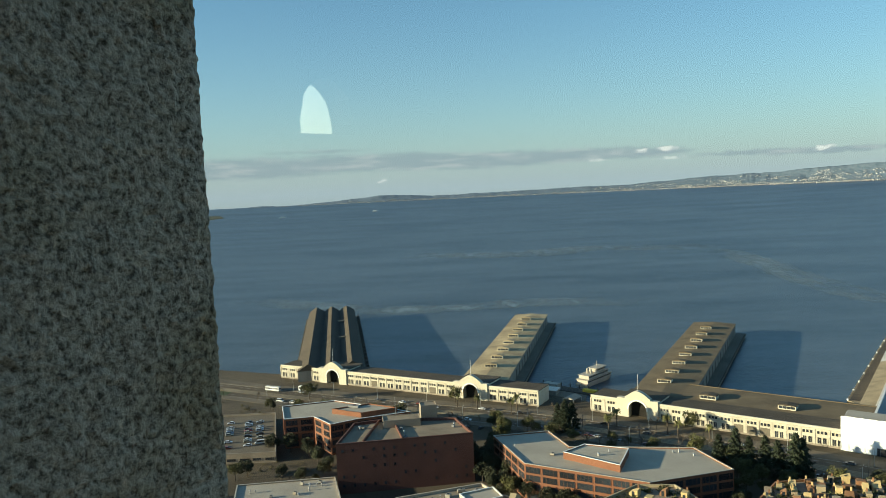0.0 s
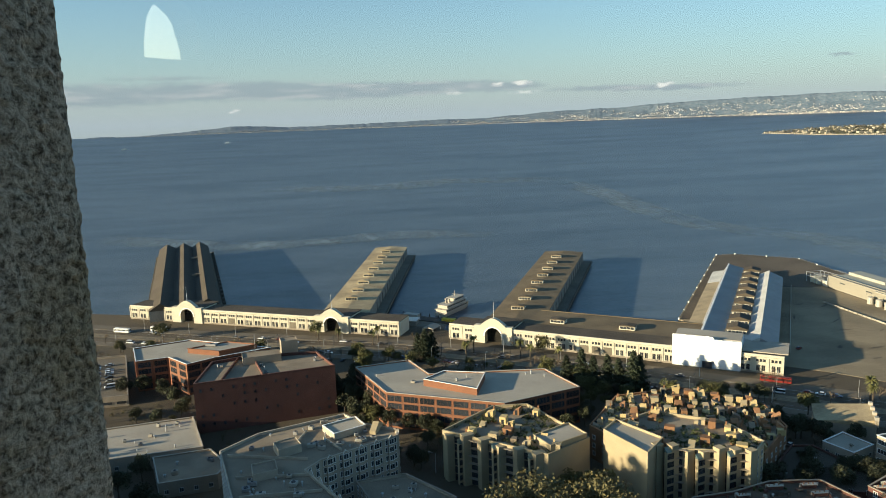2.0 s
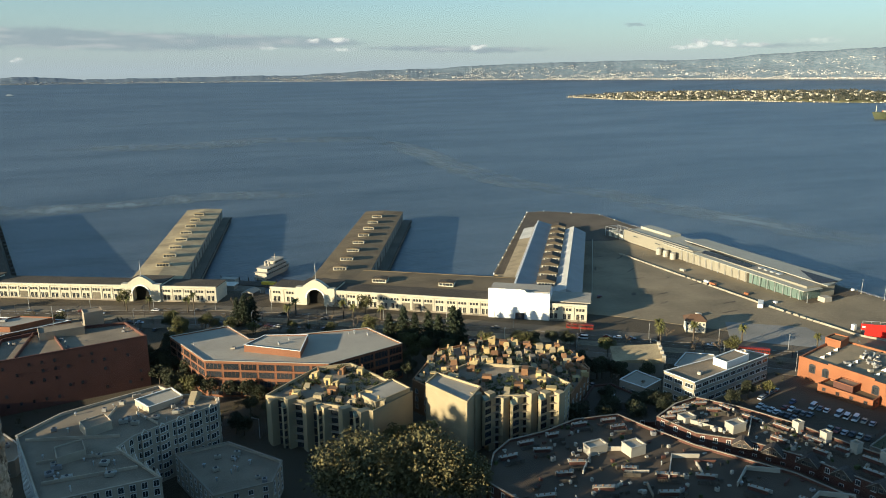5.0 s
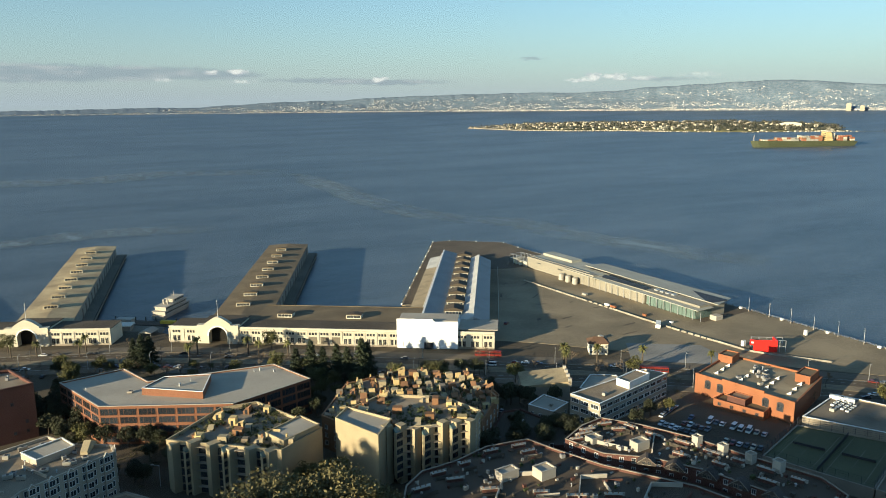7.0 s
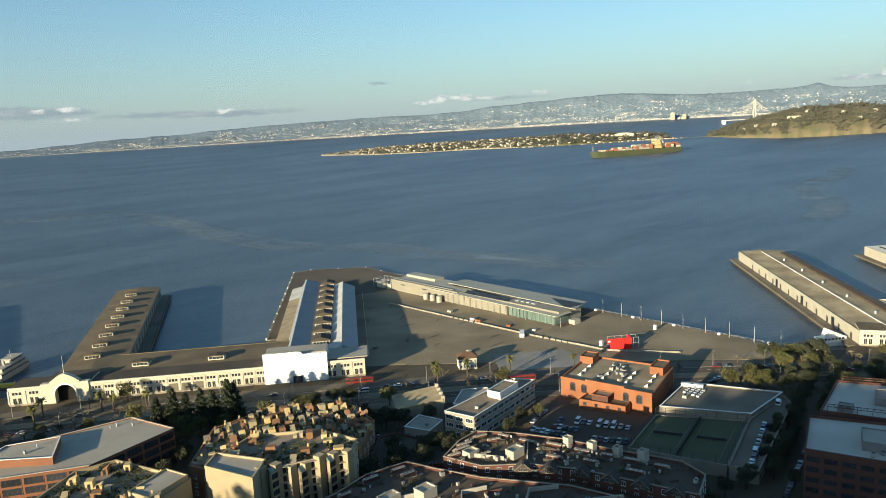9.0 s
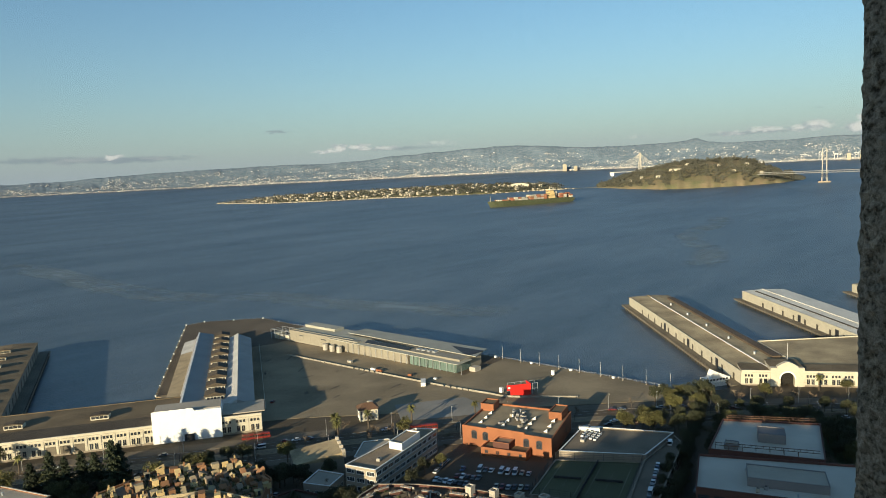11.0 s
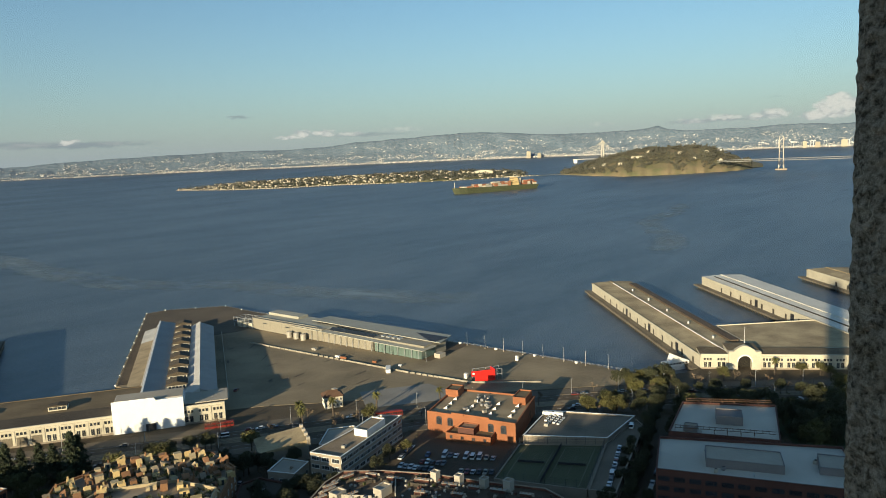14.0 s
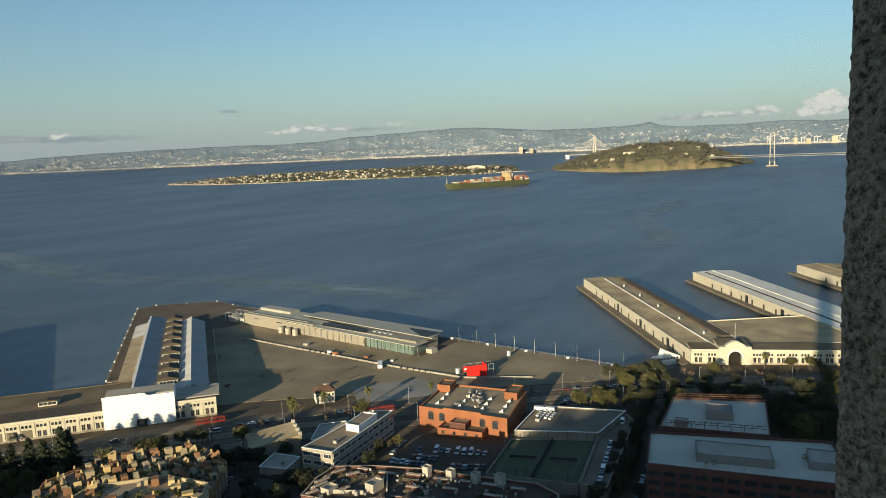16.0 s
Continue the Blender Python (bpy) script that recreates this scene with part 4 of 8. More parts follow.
def monitor(parent, x, y, z, w=8.5, d=5.0, h=2.2, roof="darkroof"):
    """A roof light with a glazed pale front."""
    t = part("roof_light", boxed(x - w / 2, y, z - 0.5, x + w / 2, y + d, z + h - 0.5), M["cream"], parent, "roof light with a glazed pale front")
    bm = bmesh.new()
    profile(bm, [(x - w / 2 - 0.3, z + h - 0.5), (x + w / 2 + 0.3, z + h - 0.5), (x + w / 2 + 0.3, z + h - 0.2), (x, z + h + 0.35), (x - w / 2 - 0.3, z + h - 0.2)], y - 0.3, y + d + 0.3)
    part("cover", bm, M[roof], t)
    for k in range(4):
        a = x - w / 2 + 0.35 + k * (w - 0.7) / 4
        part("pane", boxed(a + 0.12, y - 0.05, z + 0.1, a + (w - 0.7) / 4 - 0.12, y + 0.05, z + h - 0.75), M["glass"], t)


def side_doors(t, x, n, y0, dy, out, h=5.0, w=4.2, colour="timber"):
    """Cargo doors along one long side of a shed."""
    for k in range(n):
        y = y0 + k * dy
        bm = boxed(min(x, x + out), y - w / 2, 0.05, max(x, x + out), y + w / 2, h)
        part("cargo_door", bm, M[colour], t)


p35 = shed_pier("pier_shed_triple", (-106.4, 538), -7.6, 276, 48, "triple", "long pier shed with three parallel dark gable roofs", 8, (4, 3.5), "darkroof")
for k in range(18):
    part("buttress", boxed(51.4, 20 + k * 15, -4, 53.6, 26 + k * 15, 0.6), M["timber"], p35)
for x, y in ((30.5, 105), (30.5, 190)):
    part("roof_light_strip", boxed(x, y, 10.2, x + 11, y + 3, 11.5), M["greyroof"], p35)
p33 = shed_pier("pier_shed", (18.7, 515.7), 14.7, 221, 31, "flat", "long pier shed with pale brown flat roof and roof lights", 8.6, (2, 8), "tanroof", start=-36)
p31 = shed_pier("pier_shed", (122.6, 457.4), 28.0, 215, 34, "flat", "long pier shed with dark brown flat roof and roof lights", 8.6, (2, 8), "brownroof", start=-24)
for t, L, dk in ((p33, 221, "tanroof"), (p31, 215, "brownroof")):
    for k in range(8):
        monitor(t, 14.5, 4 + k * (L - 12) / 8, 10.1, roof=dk)
    side_doors(t, 31 if t is p33 else 34, 14, 14, 14.5, 0.12, 6.0, 3.6, "timber")

# Roof slopes carry painted sun and shade: pale where lit, grey where turned away.
M["shedroof"] = mat("sunlit_tone_shed_roof", (0.56, 0.54, 0.49), 0.8, 0.25, 0.25, 1.2)
p29 = thing("pier_shed_double", pose(224.5, 380.5, 3.4, 0, 0, -36.3), "double-gabled pier shed, sunlit slopes coloured pale and shaded ones grey", "pier")
W29, L29 = 42.0, 184.0
bm = bmesh.new()
prism(bm, [(0, -26), (W29, -26), (W29, L29 - 24), (0, L29)], 0, 7.6)
part("wall", bm, M["shadewall"], p29)
bm = bmesh.new()
profile(bm, [(-9, 5.2), (0.0, 7.2), (0.0, 7.6), (-9, 5.6)], -6, L29 - 48)
part("lean_to_roof", bm, M["hallroof"], p29, "olive-brown felted lean-to roof")
bm = bmesh.new()
profile(bm, [(-9, 5.2), (0.0, 7.2), (0.0, 7.7), (-9, 5.7)], L29 - 48, L29 - 6)
part("lean_to_roof", bm, M["shedroof"], p29, "pale end stretch of the lean-to roof")
part("lean_to_wall", boxed(-8.8, -6, 0, 0, L29 - 6.3, 5.3), M["shadewall"], p29)
bm = bmesh.new()
profile(bm, [(-0.4, 7.6), (2.5, 11.6), (14, 8.6), (14, 7.6)], -18, L29)
part("west_roof", bm, M["metalroof"], p29)
part("ridge_cap", boxed(2.0, -18, 11.55, 3.0, L29, 11.85), M["white"], p29)
part("valley_roof", boxed(14, -18, 7.5, 25, L29 - 10, 8.4), M["shedroof"], p29)
bm = bmesh.new()
profile(bm, [(25, 7.6), (25, 8.4), (33, 12.2), (33, 7.6)], -18, L29 - 20)
part("east_roof", bm, M["shedroof"], p29)
# Grey stands in for shade on the slope that faces from the sun.
bm = bmesh.new()
profile(bm, [(33, 7.6), (33, 12.15), (W29 + 0.4, 8.0), (W29 + 0.4, 7.6)], -18, L29 - 24)
part("east_eave_roof", bm, M["metalroof"], p29)
part("kerb", boxed(48.0, -4, 0.2, 48.35, L29 - 14, 0.75), M["cream"], p29, "low pale kerb beside the shed")
for k in range(9):
    y = -2 + k * 20.5
    m_ = part("roof_light", boxed(15.2, y, 8.0, 25.6, y + 10.4, 10.6), M["cream"], p29, "roof light with a dark hood")
    bm = bmesh.new()
    profile(bm, [(14.4, 10.6), (26.4, 10.6), (26.4, 11.3), (20.5, 13.0), (14.4, 11.3)], y + 0.6, y + 11.4)
    part("hood", bm, M["darkroof"], m_)
    for q in range(5):
        part("pane", boxed(16 + q * 1.9, y - 0.06, 8.9, 17.5 + q * 1.9, y + 0.05, 10.4), M["glass"], m_)

p23 = shed_pier("pier_shed", (440, 132), 50.6, 258, 36, "gable", "long pier shed with tan gable roof and pale wall", 7.6, (6, 3), "tanroof", "cream", start=4)
p19 = shed_pier("pier_shed", (516, 49), 49.5, 256, 39, "gable", "long pier shed with white metal roof", 7.6, (6, 3), "whiteroof", "cream", start=4)
p17 = shed_pier("pier_shed", (607, -4), 52.0, 230, 40, "gable", "long pier shed with tan roof", 7.6, (6, 3), "tanroof", "cream", start=4)
for t, n in ((p23, 26), (p19, 26), (p17, 22)):
    side_doors(t, 0.0, 12 if n > 23 else 10, 16, 18.0, -0.12, 4.0, 2.6, "timber")
    side_doors(t, 0.0, n // 7, 43, 54.0, -0.14, 5.8, 4.6, "darkmetal")
    part("eave_parapet", boxed(-0.7, 3.4, 7.2, -0.2, 252 if n > 23 else 226, 8.3), M["cream"], t)
part("stripe", boxed(9.0, 4, 7.8, 10.6, 250, 8.35), M["darkroof"], p19, "dark ridge strip")
part("stripe", boxed(30.0, 30, 7.6, 35.8, 240, 9.2), M["tarroof"], p23, "dark monitor strip")
part("stripe", boxed(16.4, 4, 8.6, 16.9, 246, 9.3), M["white"], p23, "pale ridge cap")
for k in range(5):
    bm = bmesh.new()
    tube(bm, (23, 40 + k * 42, 8.0), (23, 40 + k * 42, 10.0), 0.9, 0.9, 8)
    part("ventilator", bm, M["rail"], p23)
# the low link shed between the two
link = building("link_shed", [(468, 106), (521, 148), (567, 93), (512, 48)], 3.4, 11.6, "cream", "tanroof", "low tan-roofed shed linking two piers", "shed", parapet=0.7)

# ---- the paved pier plaza with the long terminal ----
PLAZA = [(240, 432), (378, 615), (396, 613), (434, 574), (428, 520), (424, 300), (418, 192), (408, 150), (392, 160), (262, 318), (243, 336)]
bm = bmesh.new()
prism(bm, ccw(PLAZA), 0.6, 3.62)
plaza = tagged(part("plaza_paving", bm, M["paving"]), "wide worn asphalt pier deck", "plaza", kind="structure")
M["apron"] = mat("dark_apron_asphalt", (0.145, 0.112, 0.074), 0.95, 0.5, 0.12, 0.8)
bm = bmesh.new()
prism(bm, ccw([(240.8, 431.4), (378.4, 614), (395.6, 612.2), (433, 573.6), (427, 520), (426.6, 478), (372, 478), (354, 486), (334, 531), (250, 424)]), 3.3, 3.64)
tagged(part("pier_apron", bm, M["apron"]), "dark tarred apron at the pier's seaward end", "pavement", kind="structure")
rp = random.Random(31)
# Long thin dark streaks laid over the deck.
for x, y, l, w, turn in ((321, 379, 12, 1.6, -4), (349, 432, 19, 1.8, 30), (312, 345, 10, 2.2, 6), (335, 313, 12, 2.4, 4), (334, 439, 7, 2, 20), (330, 398, 16, 1.1, 32), (300, 330, 8, 2, 10), (345, 352, 9, 1.3, -8), (322, 300, 14, 1.6, 0), (310, 412, 9, 1.6, 52), (295, 352, 6, 3, 40), (340, 372, 6, 1.2, 25)):
    ring = [(l / 2 * math.cos(a) * rp.uniform(0.8, 1.1), w / 2 * math.sin(a) * rp.uniform(0.7, 1.2)) for a in (k * math.tau / 12 for k in range(12))]
    bm = bmesh.new()
    prism(bm, ring, 3.5, 3.63 + rp.random() * 0.004)
    part("asphalt_patch", bm, M["apron"], plaza, m=pose(x, y, 0, 0, 0, turn))
for a, b in ((PLAZA[0], PLAZA[1]), (PLAZA[1], PLAZA[2]), (PLAZA[2], PLAZA[3]), (PLAZA[3], PLAZA[4])):
    n = max(1, int(math.dist(a, b) / 22))
    for k in range(n):
        x, y = a[0] + (b[0] - a[0]) * k / n, a[1] + (b[1] - a[1]) * k / n
        t = thing("bollard", pose(x * 0.996, y * 0.996, 3.62), "squat white-painted mooring bollard at the pier edge", "bollard", "mooring bollards")
        bm = bmesh.new()
        tube(bm, (0, 0, 0), (0, 0, 0.8), 0.55, 0.45, 8)
        part("shaft", bm, M["white"], t)
        bm = bmesh.new()
        tube(bm, (0, 0, 0.8), (0, 0, 1.15), 0.75, 0.6, 8)
        part("head", bm, M["white"], t)
bm = bmesh.new()
for a, b in zip(PLAZA[:7], PLAZA[1:8]):
    n = int(math.dist(a, b) / 5)
    for k in range(n):
        x, y = a[0] + (b[0] - a[0]) * k / n, a[1] + (b[1] - a[1]) * k / n
        tube(bm, (x, y, -4), (x, y, 4.3), 0.4, 0.4, 5)
tagged(part("pier_piles", bm, M["timber"]), "dark timber piles along the pier edge", "piles", kind="stuff")

M["termroof"] = mat("grey_metal_roof_sheet", (0.40, 0.385, 0.31), 0.75, 0.2, 0.2, 2)
M["termwall"] = mat("buff_metal_cladding", (0.29, 0.262, 0.20), 0.7, 0.15, 0.3, 2)
term = thing("cruise_terminal", pose(376, 297, 3.62, 0, 0, -2.6) @ Matrix.Diagonal((1, 1, 0.86, 1)), "long buff metal and glass terminal building on the pier", "building")
part("hall", boxed(4, 0, 0, 27, 178, 9.6), M["termwall"], term)
bm = bmesh.new()
v = [bm.verts.new(p) for p in ((15, -5, 9.6), (37, 3, 9.0), (31, 120, 11.6), (13, 120, 12.2), (15, -5, 10.2), (37, 3, 9.6), (31, 120, 12.2), (13, 120, 12.8))]
for f in ((3, 2, 1, 0), (4, 5, 6, 7), (0, 1, 5, 4), (1, 2, 6, 5), (2, 3, 7, 6), (3, 0, 4, 7)):
    bm.faces.new([v[i] for i in f])
part("upper_roof", bm, M["termroof"], term)
part("hall_roof", boxed(4.2, 96, 9.6, 27, 178.3, 10.1), M["termroof"], term)
part("roof_parapet", boxed(3.2, 104, 9.6, 4.2, 178.3, 11.0), M["termwall"], term)
part("roof_plant_screen", boxed(16, 140, 10.1, 26, 177, 12.4), M["termroof"], term, "long grey plant screen on the roof")
part("upper_wall", boxed(15, 0, 9.6, 29, 118, 10.4), M["darkmetal"], term)
part("long_wall", boxed(0.2, 96, 0, 4, 178, 10.6), M["termwall"], term)
for y, w in ((160, 5), (132, 6)):
    part("slot_window", boxed(0.1, y, 6.6, 0.24, y + w, 7.4), M["glass"], term)
bm = bmesh.new()
v = [bm.verts.new(p) for p in ((-1.4, -3, 7.2), (13.5, -3, 7.6), (13.5, 128, 9.9), (-1.4, 128, 9.4), (-1.4, -3, 7.7), (13.5, -3, 8.1), (13.5, 128, 10.4), (-1.4, 128, 9.9))]
for f in ((3, 2, 1, 0), (4, 5, 6, 7), (0, 1, 5, 4), (1, 2, 6, 5), (2, 3, 7, 6), (3, 0, 4, 7)):
    bm.faces.new([v[i] for i in f])
part("lower_roof", bm, M["termroof"], term)
part("lower_wall", boxed(0.3, 44, 0, 4, 96, 7.7), M["termwall"], term)
bm = bmesh.new()
v = [bm.verts.new(p) for p in ((4, 48, 9.0), (7.5, 48, 11.0), (7.5, 92, 11.6), (4, 92, 9.6), (7.6, 48, 8.8), (7.6, 92, 9.4))]
for f in ((0, 1, 2, 3), (1, 4, 5, 2), (0, 3, 5, 4), (0, 4, 1), (3, 2, 5)):
    bm.faces.new([v[i] for i in f])
part("solar_strip", bm, M["glass"], term, "dark tilted rooftop panels")
part("roof_well", boxed(8, 24, 8.4, 14, 46, 9.4), M["white"], term, "pale open plant well in the roof")
for k in range(4):
    part("plant_unit", boxed(9, 26 + k * 5, 9.4, 12.5, 29 + k * 5, 10.6), M["rail"], term)
for k in range(12):
    part("glass_panel", boxed(0.2, 0.3 + k * 3.5, 0.2, 0.5, 3.5 + k * 3.5, 7.2), M["greenglass"], term)
for k in range(19):
    part("column", boxed(-1.2, k * 6.2 - 5.6, 0, -0.9, k * 6.2 - 5.3, 7.2 + k * 0.1), M["rail"], term)
for k in range(9):
    part("glass_panel", boxed(0.6 + k * 1.6, -0.2, 0.2, 2.0 + k * 1.6, 0.1, 7.2), M["greenglass"], term)
part("plinth_block", boxed(9, -9, 0, 15, -4, 3.4), M["dullwhite"], term)
for k in range(18):
    part("panel", boxed(0.14, 97 + k * 4.5, 0.4, 0.19, 101.42 + k * 4.5, 10.2), M["termwall"], term)
for k in range(3):
    bm = bmesh.new()
    tube(bm, (-4, 128 - k * 8, 0), (-4, 128 - k * 8, 4.6), 2.2, 2.2, 14)
    tube(bm, (-4, 128 - k * 8, 4.6), (-4, 128 - k * 8, 5.2), 2.2, 0.5, 14)
    t = thing("storage_tank", pose(376, 297, 3.62, 0, 0, -2.6), "upright pale steel tank beside the terminal", "tank", "tanks at the terminal")
    part("vessel", bm, M["panel"], t)
scaf = thing("equipment_yard", pose(383, 474, 3.62), "fenced steel service frame at the terminal's end", "frame")
for k in range(6):
    for s in (0, 12):
        part("post", boxed(s - 0.15, k * 4.6 - 0.15, 0, s + 0.15, k * 4.6 + 0.15, 7.6), M["rail"], scaf)
    for z in (4.2, 7.4):
        part("beam", boxed(0.2, k * 4.6 - 0.12, z, 11.8, k * 4.6 + 0.12, z + 0.25), M["rail"], scaf)
for z in (4.2, 7.4):
    for s in (0, 12):
        part("beam", boxed(s - 0.12, -0.2, z + 0.26, s + 0.12, 23.2, z + 0.5), M["rail"], scaf)
for y, h in ((2, 4.0), (9, 3.2), (15, 4.6)):
    part("cabinet", boxed(1.5, y, 0, 7.5, y + 5, h), M["cream"], scaf, "pale metal plant cabinet")


# ---- the arched bulkhead buildings ----
def arch_front(bm, c, half, shoulder, peak, r, spring, y0, y1):
    """A portal with a curved gable and a round-arched gateway through it."""
    pts = [(c - half, 0), (c - half, shoulder)]
    pts += [(c - half * 0.62, shoulder), (c - half * 0.62, shoulder + 1.0)]
    for k in range(9):
        f = k / 8 * 2 - 1
        pts.append((c + f * half * 0.58, shoulder + 1.0 + (peak - shoulder - 1.0) * (1 - abs(f) ** 1.6)))
    pts += [(c + half * 0.62, shoulder + 1.0), (c + half * 0.62, shoulder), (c + half, shoulder), (c + half, 0), (c + r, 0), (c + r, spring)]
    pts += [(c + r * math.cos(a), spring + r * math.sin(a)) for a in (math.pi * k / 14 for k in range(1, 14))]
    pts += [(c - r, spring), (c - r, 0)]
    profile(bm, pts, y0, y1)


def bulkhead(name, a, b, arches, label, gaps=(), h=9.2, depth=17.0, roof="darkroof", doors=(), bay=6.6, half=12.2, rad=5.4):
    L = math.dist(a, b)
    t = thing(name, pose(a[0], a[1], 3.5, 0, 0, math.degrees(math.atan2(b[1] - a[1], b[0] - a[0]))), label, "pier building")
    cuts = sorted([(c - half, c + half) for c in arches] + list(gaps))
    runs, x = [], 0.0
    for p, q in cuts:
        if p - x > 1:
            runs.append((x, p))
        x = q
    if L - x > 1:
        runs.append((x, L))
    for p, q in runs:
        bm = boxed(p, 0, 0, q, depth, h)
        part("wall", bm, M["cream"], t)
        part("parapet", boxed(p, -0.25, h, q, 0.6, h + 0.8), M["cream"], t)
        part("cornice", boxed(p, -0.5, h - 0.9, q, 0.0, h - 0.45), M["cream"], t)
        part("base_course", boxed(p, -0.22, 0, q, 0.0, 0.9), M["concrete"], t)
        part("roof", boxed(p, 0.6, h, q, depth + 0.4, h + 0.35), M[roof], t)
        n = max(1, int((q - p) / bay))
        for k in range(n):
            c = p + (k + 0.5) * (q - p) / n
            part("pilaster", boxed(c - (q - p) / n / 2 - 0.35, -0.3, 0.9, c - (q - p) / n / 2 + 0.35, 0.0, h - 0.9), M["cream"], t)
            for s in (-1.7, 0, 1.7):
                part("upper_window", window_mesh(1.35, 1.6, 0, "cream"), None, t, m=pose(c + s, 0, h - 3.2))
            if any(abs(c - d) < bay * 0.6 for d in doors):
                part("roller_door", boxed(c - 2.4, -0.1, 0.0, c + 2.4, 0.03, 5.0), M["deck"], t)
            else:
                for s in (-1.25, 1.25):
                    part("lower_window", window_mesh(1.9, 3.3, 1, "cream"), None, t, m=pose(c + s, 0, 1.1))
    for c in arches:
        bm = bmesh.new()
        arch_front(bm, c, half, 11.0, 15.8 if half > 11 else 14.6, rad, 4.6, -1.0, 2.2)
        part("portal", bm, M["cream"], t, "cream portal with a round arch and curved gable")
        part("portal_body", boxed(c - half, 5.0, 0, c + half, depth, 10.4), M["cream"], t)
        part("portal_roof", boxed(c - half + 0.2, 2.2, 10.4, c + half - 0.2, depth + 3, 10.9), M[roof], t)
        for s in (-1, 1):
            part("portal_side", boxed(c + s * (half + rad + 0.2) / 2 - (half - rad - 0.2) / 2, 2.2, 0, c + s * (half + rad + 0.2) / 2 + (half - rad - 0.2) / 2, 5.0, 10.4), M["cream"], t)
        part("gate", boxed(c - rad - 0.2, 3.6, 0, c + rad + 0.2, 5.0, 4.8 + rad), M["gate"], t, "recessed gate under the arch, passage shade put into its near-black colour")
        bm = bmesh.new()
        for k in range(14):
            a0, a1 = math.pi * k / 14, math.pi * (k + 1) / 14
            for r0, r1 in ((rad, rad + 0.8),):
                q = [(c + r0 * math.cos(a0), 4.6 + r0 * math.sin(a0)), (c + r1 * math.cos(a0), 4.6 + r1 * math.sin(a0)), (c + r1 * math.cos(a1), 4.6 + r1 * math.sin(a1)), (c + r0 * math.cos(a1), 4.6 + r0 * math.sin(a1))]
                f = [bm.verts.new((x, -1.02, z)) for x, z in q] + [bm.verts.new((x, -1.3, z)) for x, z in q]
                for i in ((0, 1, 2, 3), (4, 5, 6, 7), (0, 1, 5, 4), (1, 2, 6, 5), (2, 3, 7, 6), (3, 0, 4, 7)):
                    bm.faces.new([f[j] for j in i])
        part("archivolt", bm, M["white"], t)
        bm = bmesh.new()
        tube(bm, (c, 0.5, 15.8), (c, 0.5, 25.5), 0.14, 0.08, 5)
        part("flagpole", bm, M["white"], t)
    return t


seg1 = bulkhead("pier_bulkhead", (-122, 554.5), (58, 449), [49.6, 161.8], "long cream two-storey pier front with two arched portals", doors=(22, 88, 132))
seg2 = bulkhead("pier_bulkhead", (87.6, 435.4), (237, 320.8), [29.4], "long cream pier front with arched portal and windows", gaps=[(135, 166.5)], doors=(85, 95))
seg3 = bulkhead("pier_bulkhead", (441, 134), (512, -12), [25.0], "cream pier front with arched portal under a flagpole", doors=(), half=9.2, rad=3.8, h=8.4, roof="brownroof")
# the big brown-roofed shed behind the second front, up to the double shed
conn = thing("connector_shed", pose(87.6, 435.4, 3.5, 0, 0, -37.5), "brown flat-roofed shed behind the pier front", "shed")
part("wall", boxed(44, 17.4, 0, 150, 48, 8.8), M["shadewall"], conn)
part("roof", boxed(43, 17.4, 8.8, 151, 48.6, 9.4), M["brownroof"], conn)
part("parapet", boxed(43, 48.6, 8.6, 151, 49.2, 9.7), M["brownroof"], conn)
monitor(conn, 62, 22, 10.0, 9, 6)
monitor(conn, 104, 22, 10.0, 9, 6)
# scaffold wrapped in white sheeting
wrap = thing("scaffold_wrap", pose(87.6, 435.4, 3.5, 0, 0, -37.5), "scaffold wrapped in bright white sheeting on the pier front", "scaffold")
bm = bmesh.new()
nx, nz_ = 34, 14
gridv = [[bm.verts.new((133.5 + 34.5 * i / nx, -1.6 + 0.22 * noise.noise((i * 0.5, j * 0.6, 0)), 0.8 + (15.6 + (0.9 if i < nx * 0.6 else -0.6) + 0.3 * noise.noise((i * 0.6, 9, 0))) * j / nz_)) for j in range(nz_ + 1)] for i in range(nx + 1)]
for i in range(nx):
    for j in range(nz_):
        if 15 <= i <= 20 and j < 3:
            continue
        bm.faces.new((gridv[i][j], gridv[i + 1][j], gridv[i + 1][j + 1], gridv[i][j + 1])).smooth = True
part("front_sheet", bm, M["tarp"], wrap)
part("body", boxed(133.7, -1.2, 0, 167.8, 17, 14.8), M["tarp"], wrap)
part("roof", boxed(134, 3, 14.8, 167.5, 17.5, 15.2), M["paleroof"], wrap)
part("gateway", boxed(149, -1.7, 0, 154, -1.15, 3.6), M["darkmetal"], wrap)
for k in range(11):
    bm = bmesh.new()
    tube(bm, (133.5 + k * 3.4, -1.95, 0), (133.5 + k * 3.4, -1.95, 4.4), 0.07, 0.07, 5)
    part("scaffold_pole", bm, M["rail"], wrap)
part("endroof", boxed(168, 4, 9.6, 190, 24, 10.1), M["paleroof"], seg2)


# ---- streets ----
def ribbon(pts, half, z, side=0.0):
    """A band of road along a line of points."""
    out = []
    n = len(pts)
    for i, p in enumerate(pts):
        a, b = Vector(pts[max(0, i - 1)]), Vector(pts[min(n - 1, i + 1)])
        d = (b - a).normalized()
        s = Vector((d.y, -d.x))
        c = Vector(p) + s * side
        out.append((c - s * half, c + s * half))
    return out


